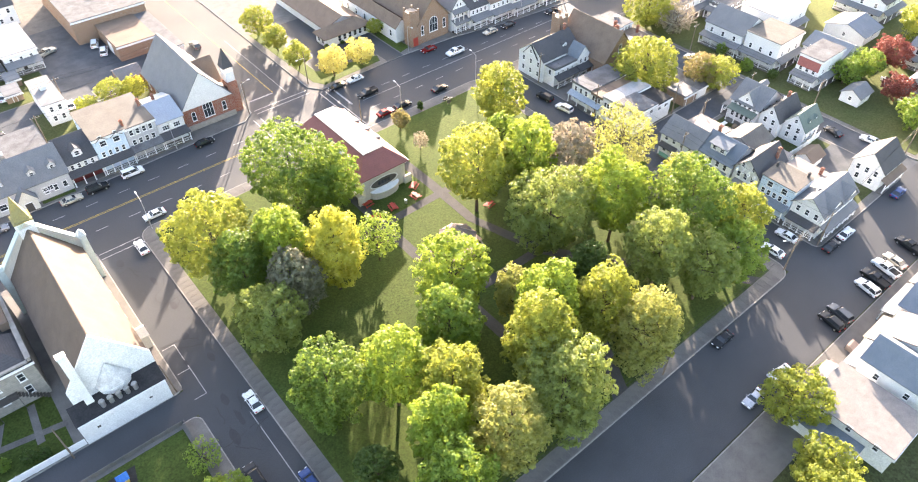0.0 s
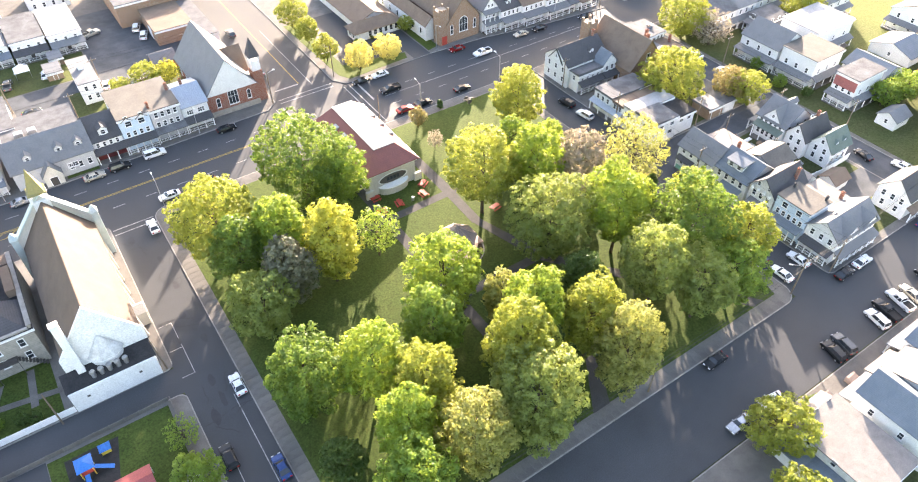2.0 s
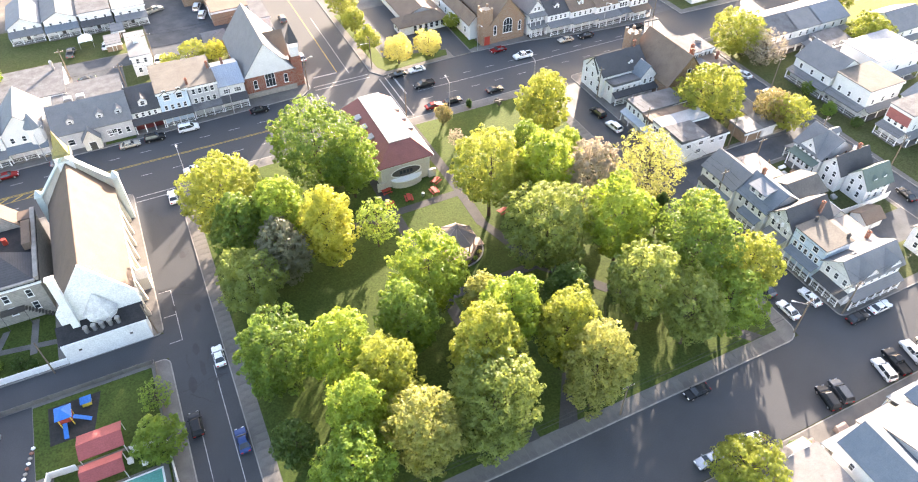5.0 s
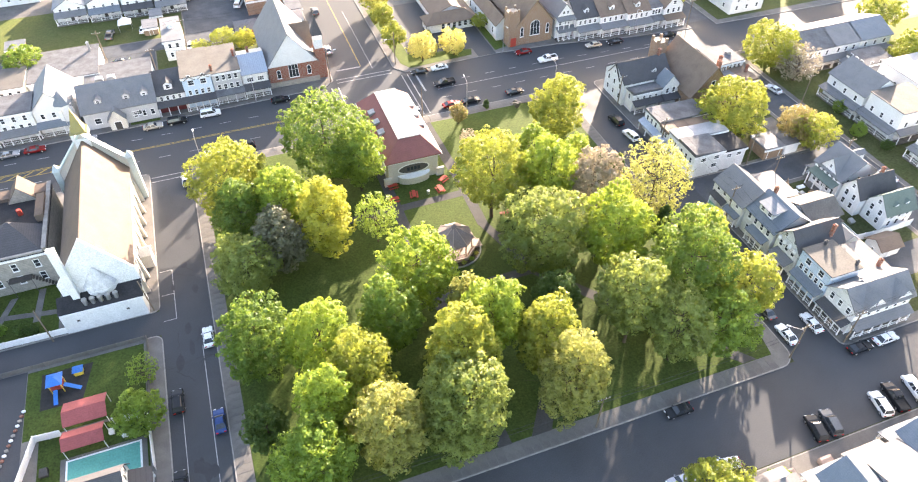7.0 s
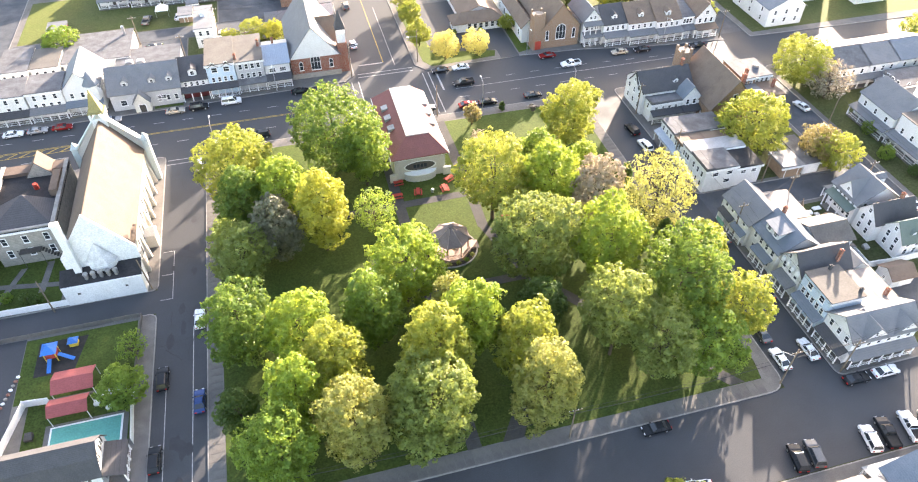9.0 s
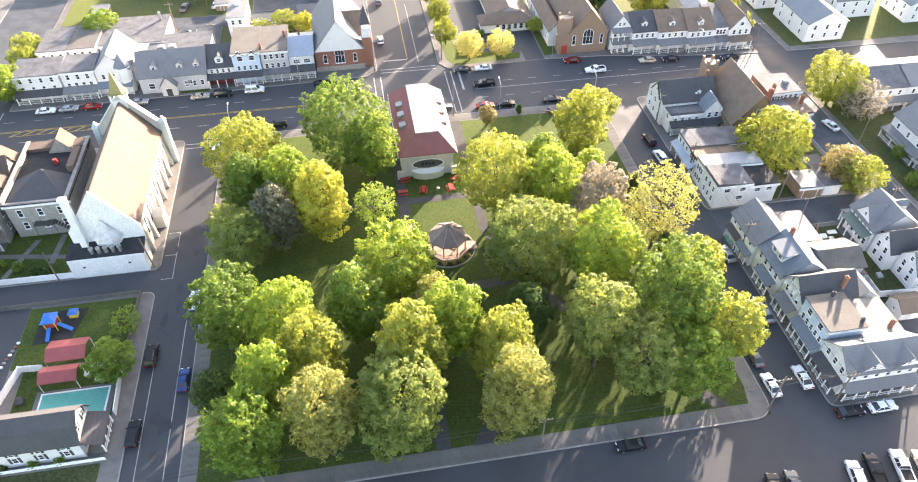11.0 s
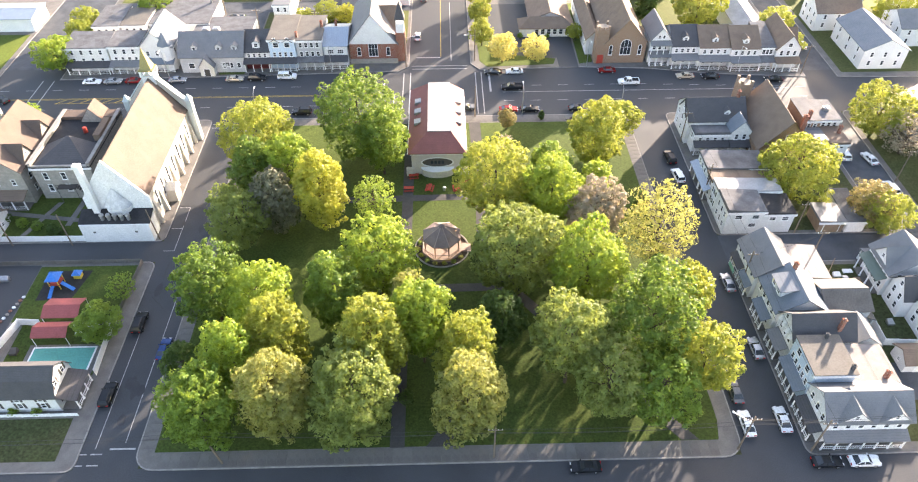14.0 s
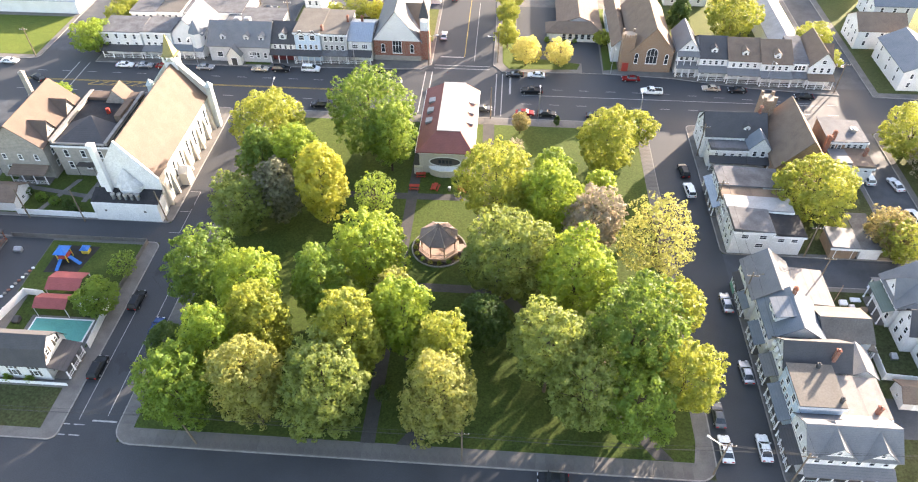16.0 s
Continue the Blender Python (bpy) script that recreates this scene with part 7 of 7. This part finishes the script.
for s in (-1, 1):
    bm = bmesh.new()
    tube(bm, (32.2, 42.5 + s * 0.75, 0.82), (32.2, 42.5 + s * 0.87, 0.82), 0.65, 0.65, 16)
    part("wheel", bm, TRIM_D, gun)

flat("play_surface", [(-77.2, -12.8), (-70.6, -12.8), (-69.0, -5.2), (-77.2, -5.2)], 0.185, BLACKMAT, "black rubber play surface", "play surface", 0.06)
play = thing("playground_set", -74.0, -9.0, 0.185, "colourful plastic climbing frame with blue slides", "playground")
for x, y in ((-75.2, -8), (-73.4, -8), (-75.2, -10), (-73.4, -10)):
    bm = bmesh.new()
    tube(bm, (x, y, 0.18), (x, y, 2.6), 0.1, 0.1, 8)
    part("post", bm, YEL_PLAY, play)
bm = bmesh.new()
quadbox(bm, -75.3, -73.3, -10.1, -7.9, 1.2, 1.35)
part("platform", bm, RED_PAINT, play)
bm = bmesh.new()
solid(bm, [(-75.6, -10.4, 2.6), (-73.0, -10.4, 2.6), (-73.0, -7.6, 2.6), (-75.6, -7.6, 2.6)], [(-74.4, -9.1, 3.5), (-74.2, -9.1, 3.5), (-74.2, -8.9, 3.5), (-74.4, -8.9, 3.5)])
part("canopy", bm, BLUE_PLAY, play, "blue plastic canopy")
for a, b in (((-73.2, -9.3, 1.35), (-70.8, -10.2, 0.3)), ((-74.5, -10.2, 1.35), (-74.7, -12.4, 0.3))):
    a, b = Vector(a), Vector(b)
    w = (b - a).cross(Vector((0, 0, 1))).normalized() * 0.35
    bm = bmesh.new()
    slab(bm, [a - w, a + w, b + w, b - w], 0.08)
    part("slide", bm, BLUE_PLAY, play)
house_p = thing("play_house", -71.2, -6.8, 0.185, "small toy house with orange and blue panels", "play house")
bm = bmesh.new()
quadbox(bm, -71.9, -70.5, -7.4, -6.2, 0.18, 1.2)
part("wall", bm, YEL_PLAY, house_p)
bm = bmesh.new()
solid(bm, [(-72.1, -7.6, 1.2), (-70.3, -7.6, 1.2), (-70.3, -6.0, 1.2), (-72.1, -6.0, 1.2)], [(-71.4, -7.0, 1.9), (-71.0, -7.0, 1.9), (-71.0, -6.6, 1.9), (-71.4, -6.6, 1.9)])
part("roof", bm, BLUE_PLAY, house_p)


def carport(x0, x1, y0, y1, h):
    ob = thing("canopy", (x0 + x1) / 2, (y0 + y1) / 2, 0.17, "red fabric canopy on white posts", "canopy", "red canopies")
    xm = (x0 + x1) / 2
    bm = bmesh.new()
    ym = (y0 + y1) / 2
    slab(bm, [(x0, y0, h), (x1, y0, h), (x1, ym, h + 0.9), (x0, ym, h + 0.9)], 0.08)
    slab(bm, [(x0, ym, h + 0.9), (x1, ym, h + 0.9), (x1, y1, h), (x0, y1, h)], 0.08)
    part("cover", bm, RED_ROOF, ob)
    for x in (x0 + 0.15, x1 - 0.15):
        for y in (y0 + 0.15, y1 - 0.15):
            bm = bmesh.new()
            tube(bm, (x, y, 0.16), (x, y, h + 0.02), 0.06, 0.06, 6)
            part("post", bm, TRIM, ob)


carport(-72.6, -66.0, -19.3, -14.6, 2.7)
carport(-72.6, -66.4, -23.8, -20.2, 2.7)
pool = thing("swimming_pool", -67.4, -27.0, 0.17, "covered swimming pool with green water and pale rim", "pool")
bm = bmesh.new()
quadbox(bm, -73.6, -60.8, -30.2, -23.4, 0.14, 0.22)
part("deck", bm, PAVING, pool)
bm = bmesh.new()
quadbox(bm, -72.8, -61.6, -29.2, -23.9, 0.2, 0.27)
part("rim", bm, TRIM, pool)
bm = bmesh.new()
quadbox(bm, -72.5, -61.9, -28.9, -24.2, 0.25, 0.285)
part("water", bm, POOL, pool, "green pool surface")


def fence(pts, h=1.7, material=TRIM, lab="white vinyl privacy fence", step=2.4, base=0.15):
    ob = thing("fence", pts[0][0], pts[0][1], base, lab, "fence")
    for (xa, ya), (xb, yb) in zip(pts, pts[1:]):
        d = math.hypot(xb - xa, yb - ya)
        n = max(1, round(d / step))
        ang = math.degrees(math.atan2(yb - ya, xb - xa))
        for i in range(n):
            m = pose(xa + (xb - xa) * i / n, ya + (yb - ya) * i / n, base, 0, 0, ang)
            bm = bmesh.new()
            w = d / n
            quadbox(bm, 0.08, w - 0.02, -0.03, 0.03, 0.05, h - 0.1)
            quadbox(bm, 0.08, w - 0.02, -0.05, 0.05, h - 0.1, h)
            part("panel", bm, material, ob, at=m)
            bm = bmesh.new()
            quadbox(bm, -0.07, 0.07, -0.07, 0.07, -0.1, h + 0.1)
            part("post", bm, material, ob, at=m)
    return ob


fence([(-80.5, -31), (-77.4, -18.6), (-73.4, -18.9)]), fence([(-65.6, -19.4), (-60.3, -20.0), (-59.7, -30.2)])
fence([(-91, 3.4), (-73.3, 3.2)], 1.5)
fence([(-78, -38.0), (-59.8, -38.0)], 0.8, lab="low white picket fence")
fence([(77.6, -16.5), (77.4, -27.2), (83.5, -27.6), (92, -27.4)], 1.8)
fence([(-88.5, -3.3), (-60.2, -3.2)], 1.0, PAVING, "low concrete yard wall")
fence([(-59.9, -3.3), (-60.3, -17.6)], 1.0, PAVING, "low concrete yard wall")
fence([(77, -6.9), (74, -11)], 1.2, WOOD, "weathered wooden yard fence")
for i in range(14):
    x, y = -79.6 - i * 0.25, -12.0 - i * 0.85
    ob = thing("garden_stone", x, y, 0.17, "painted stone in a border row", "stone", "row of border stones")
    bm = bmesh.new()
    bmesh.ops.create_icosphere(bm, subdivisions=1, radius=0.4, matrix=pose(x, y, 0.35) @ Matrix.Diagonal((1.0, 0.8, 0.6, 1)))
    part("stone", bm, [TRIM, BRICK, STONE][i % 3], ob)
brickh = House("red brick house end with white porch", -103 + 0.4, -91.5, -13.5, -4.6, 6.2, "gable_x", 2.4, BRICK, SHINGLE_D, category="house")
brickh.porch("E", 2.6, 3.0, posts=3, tile=SHINGLE_D, post_mat=BRICK).windows("E", 2, 3.8)


# ---------------------------------------------------------------- poles, wires, street lamps
def pole(x, y, h=9.5, arm=True, lamp=0, base=0.14, tilt=(0, 0)):
    ob = thing("utility_pole", x, y, base, "weathered wooden utility pole with crossarm" if arm else "weathered wooden utility pole", "utility pole", "utility poles")
    bm = bmesh.new()
    tube(bm, (x, y, base - 0.1), (x + tilt[0], y + tilt[1], h), 0.16, 0.11, 8)
    part("shaft", bm, POLE_M, ob)
    if arm:
        bm = bmesh.new()
        quadbox(bm, x + tilt[0] - 1.1, x + tilt[0] + 1.1, y + tilt[1] - 0.18, y + tilt[1] - 0.08, h - 0.8, h - 0.65)
        part("crossarm", bm, POLE_M, ob)
        bm = bmesh.new()
        for k in (-1, -0.4, 0.4, 1):
            tube(bm, (x + tilt[0] + k, y + tilt[1] - 0.13, h - 0.65), (x + tilt[0] + k, y + tilt[1] - 0.13, h - 0.45), 0.05, 0.04, 6)
        part("insulator", bm, TRIM, ob)
    if lamp:
        ang = radians(lamp)
        p, q = Vector((x + tilt[0], y + tilt[1], h - 1.8)), Vector((x + tilt[0] + 2.4 * math.cos(ang), y + tilt[1] + 2.4 * math.sin(ang), h - 1.2))
        bm = bmesh.new()
        tube(bm, p, q, 0.05, 0.04, 6)
        part("lamp_arm", bm, STEEL, ob)
        bm = bmesh.new()
        d = (q - p).normalized()
        tube(bm, q, q + d * 0.7, 0.1, 0.16, 8)
        part("lamp_head", bm, TRIM, ob)
    return ob


def wire(a, b, sag=0.7, r=0.025):
    bm = bmesh.new()
    a, b = Vector(a), Vector(b)
    side = (b - a).cross(Vector((0, 0, 1))).normalized() * r
    rings = []
    for i in range(13):
        t = i / 12
        p = a.lerp(b, t) - Vector((0, 0, sag * 4 * t * (1 - t)))
        rings.append([bm.verts.new(p + o) for o in (side, Vector((0, 0, r)), -side, Vector((0, 0, -r)))])
    for p, q in zip(rings, rings[1:]):
        for i in range(4):
            bm.faces.new((p[i], p[(i + 1) % 4], q[(i + 1) % 4], q[i]))
    bm.faces.new(rings[0]), bm.faces.new(rings[-1])
    return tagged(part("overhead_wire", bm, WIRE), "thin black overhead wire sagging between poles", "wire", "overhead wires")


pole(-34.6, -47.0, 9.0, False, tilt=(-1.4, 0.4)), pole(7.3, -47.0, 9.0), pole(45.6, -46.6, 9.6, True, 150), pole(56.9, -47.2, 9.0, True)
pole(-75.8, 2.2, 8.5, False, base=0.0), pole(-58.4, 3.4, 8.0, False, tilt=(-0.6, 0.3)), pole(-88, 2.4, 8.0, False, base=0.0)
for y in (-12, 14, 34):
    pole(57.0, y, 9.0, True)
pole(72.2, -6.8, 9.0), pole(72.6, 1.9, 8.6), pole(91.4, -7, 9.0), pole(101.6, -20, 9.0), pole(101.6, 18, 9.0), pole(101.6, -44, 9.0)
pole(-9.8, 70.5, 9.5, False), pole(9.2, 73.5, 9.5, False, 200), pole(8.2, 46.0, 9.0, False), pole(-121, 68, 9.0, True), pole(97.6, 64, 9.0, True)
pole(-20, 103.8, 9), pole(-44.4, 103.6, 9), pole(-66.4, 103.8, 9), pole(-53.2, 90, 8.5), pole(-36, 88, 8.5)
for z, dy in ((8.6, -0.6), (8.2, 0.2), (7.4, 0.0)):
    wire((-36.0, -46.6 + dy, z), (7.3, -47.1 + dy, z)), wire((7.3, -47.1 + dy, z), (45.6, -46.7 + dy, z)), wire((45.6, -46.7 + dy, z), (101.6, -44, z), 1.2)
    wire((-36.0, -46.6 + dy, z), (-90, -46.6 + dy, z), 1.2)
for k in (-0.9, 0.9):
    wire((57.0 + k, -12, 8.6), (57.0 + k, 14, 8.6)), wire((57.0 + k, 14, 8.6), (57.0 + k, 34, 8.6)), wire((57.0 + k, -12, 8.6), (56.9 + k, -47.2, 8.6), 1.0)
    wire((72.2 + k, -6.8, 8.5), (91.4 + k, -7, 8.5)), wire((72.2, -6.9 + k * 0.2, 8.3), (57.0, -12, 8.3))
    wire((101.6 + k, -20, 8.5), (101.6 + k, 18, 8.5)), wire((-66.4, 103.8 + k, 8.5), (-44.4, 103.6 + k, 8.5)), wire((-44.4, 103.6 + k, 8.5), (-20, 103.8 + k, 8.5)), wire((-53.2, 90 + k, 8), (-36, 88 + k, 8)), wire((-36, 88 + k, 8), (-20, 103.8 + k, 8.4))
    wire((45.6, -46.6, 9.0 + 0.2 * k), (56.9, -47.2, 8.6 + 0.2 * k), 0.3)


def street_lamp(x, y, a, base=0.14):
    ob = thing("street_lamp", x, y, base, "slim grey steel street lamp with curved arm", "street lamp", "street lamps")
    bm = bmesh.new()
    tube(bm, (x, y, base - 0.05), (x, y, 8.0), 0.1, 0.07, 8)
    part("column", bm, STEEL, ob)
    bm = bmesh.new()
    c, s = math.cos(radians(a)), math.sin(radians(a))
    tube(bm, (x, y, 7.95), (x + 1.8 * c, y + 1.8 * s, 8.5), 0.05, 0.04, 6)
    part("arm", bm, STEEL, ob)
    bm = bmesh.new()
    tube(bm, (x + 1.8 * c, y + 1.8 * s, 8.5), (x + 2.5 * c, y + 2.5 * s, 8.55), 0.1, 0.17, 8)
    part("lamp_head", bm, TRIM, ob)


for x, y, a in ((-45.6, 45.2, 90), (-14, 45.8, 90), (20, 45.8, 90), (44.4, 45.4, 90), (-74, 67.4, 270), (-30, 68.4, 270), (40, 69.6, 270), (80, 65.2, 270), (-9.6, 72, 0)):
    street_lamp(x, y, a)


# ---------------------------------------------------------------- yard clutter
for k, (x, y, w, d, h2, m, lab) in enumerate([
    (76.2, -10.4, 1.4, 0.9, 0.7, TRIM, "white plastic crate in a cluttered yard"), (77.6, -11.6, 1.0, 1.6, 0.5, STEEL, "grey metal bin lying in the yard"),
    (78.8, -9.4, 1.8, 0.8, 0.4, TRIM, "white board stack in the yard"), (77.4, -13.2, 0.8, 0.8, 0.8, STUCCO_W, "pale storage box in the yard"), (75.4, -13.4, 0.7, 1.4, 0.5, BLUE_PLAY, "blue plastic tub in the yard"),
    (79.4, -12.0, 1.2, 0.7, 0.9, WOOD, "weathered wooden crate in the yard"), (81.0, -22.4, 1.1, 1.1, 0.8, STEEL, "round metal table in the fenced yard"), (84.6, -30.2, 1.2, 0.8, 0.6, WOOD, "wooden bench in the yard"),
    (-66.0, -21.0, 0.8, 0.8, 0.8, TRIM, "white patio chair beside the pool"), (-64.0, -22.2, 0.8, 0.8, 0.8, TRIM, "white patio chair beside the pool"), (-75.8, -25.0, 1.2, 1.2, 0.9, TRIM_D, "dark covered grill beside the pool"),
    (-85, -7.5, 1.6, 0.8, 1.0, STEEL, "grey scrap beside the yard wall"), (-94, -15.5, 0.8, 0.8, 0.9, TRIM, "white garden chair on the asphalt"), (-92.4, -16.8, 0.8, 0.8, 0.9, TRIM, "white garden chair on the asphalt"),
    (31.0, -64.6, 1.6, 1.2, 1.0, WOOD_P, "reddish wooden porch box by the house"), (37.5, -65.0, 2.2, 1.6, 1.1, WOOD_P, "reddish wooden deck box by the house"),
]):
    ob = thing("yard_item", x, y, 0.17, lab, lab.split()[2] if "chair" not in lab else "chair")
    bm = bmesh.new()
    quadbox(bm, x - w / 2, x + w / 2, y - d / 2, y + d / 2, 0.16, 0.17 + h2 * 0.6)
    part("base", bm, m, ob)
    bm = bmesh.new()
    solid(bm, [(x - w / 2 - 0.05, y - d / 2 - 0.05, 0.17 + h2 * 0.6), (x + w / 2 + 0.05, y - d / 2 - 0.05, 0.17 + h2 * 0.6), (x + w / 2 + 0.05, y + d / 2 + 0.05, 0.17 + h2 * 0.6), (x - w / 2 - 0.05, y + d / 2 + 0.05, 0.17 + h2 * 0.6)],
          [(x - w / 2 + 0.1, y + d / 4, 0.17 + h2), (x + w / 2 - 0.1, y + d / 4, 0.17 + h2), (x + w / 2 - 0.1, y + d / 2, 0.17 + h2), (x - w / 2 + 0.1, y + d / 2, 0.17 + h2)])
    part("top", bm, m, ob)

# ---------------------------------------------------------------- paving slabs round the park
def slab_mesh(w, d):
    bm = bmesh.new()
    solid(bm, [(-w / 2, -d / 2, -0.03), (w / 2, -d / 2, -0.03), (w / 2, d / 2, -0.03), (-w / 2, d / 2, -0.03)], [(-w / 2 + 0.02, -d / 2 + 0.02, 0.012), (w / 2 - 0.02, -d / 2 + 0.02, 0.012), (w / 2 - 0.02, d / 2 - 0.02, 0.012), (-w / 2 + 0.02, d / 2 - 0.02, 0.012)])
    me = to_mesh("paving_slab", bm)
    me.materials.append(PAVING)
    return me


along, across = slab_mesh(1.46, 2.5), slab_mesh(2.5, 1.46)
for i in range(58):
    u = -43.6 + 1.5 * i
    for me, x, y in ((along, u, -46.35), (along, u, 44.85), (across, -46.95, u), (across, 45.15, u)):
        if (x > 42.6 and y < -35) or (me is along and y > 0 and u > 42.5):
            continue
        part("paving_slab", me, PAVING, park_pavement, at=pose(x, y, 0.146 + random.uniform(0, 0.012), random.uniform(-0.3, 0.3), random.uniform(-0.3, 0.3), 0))
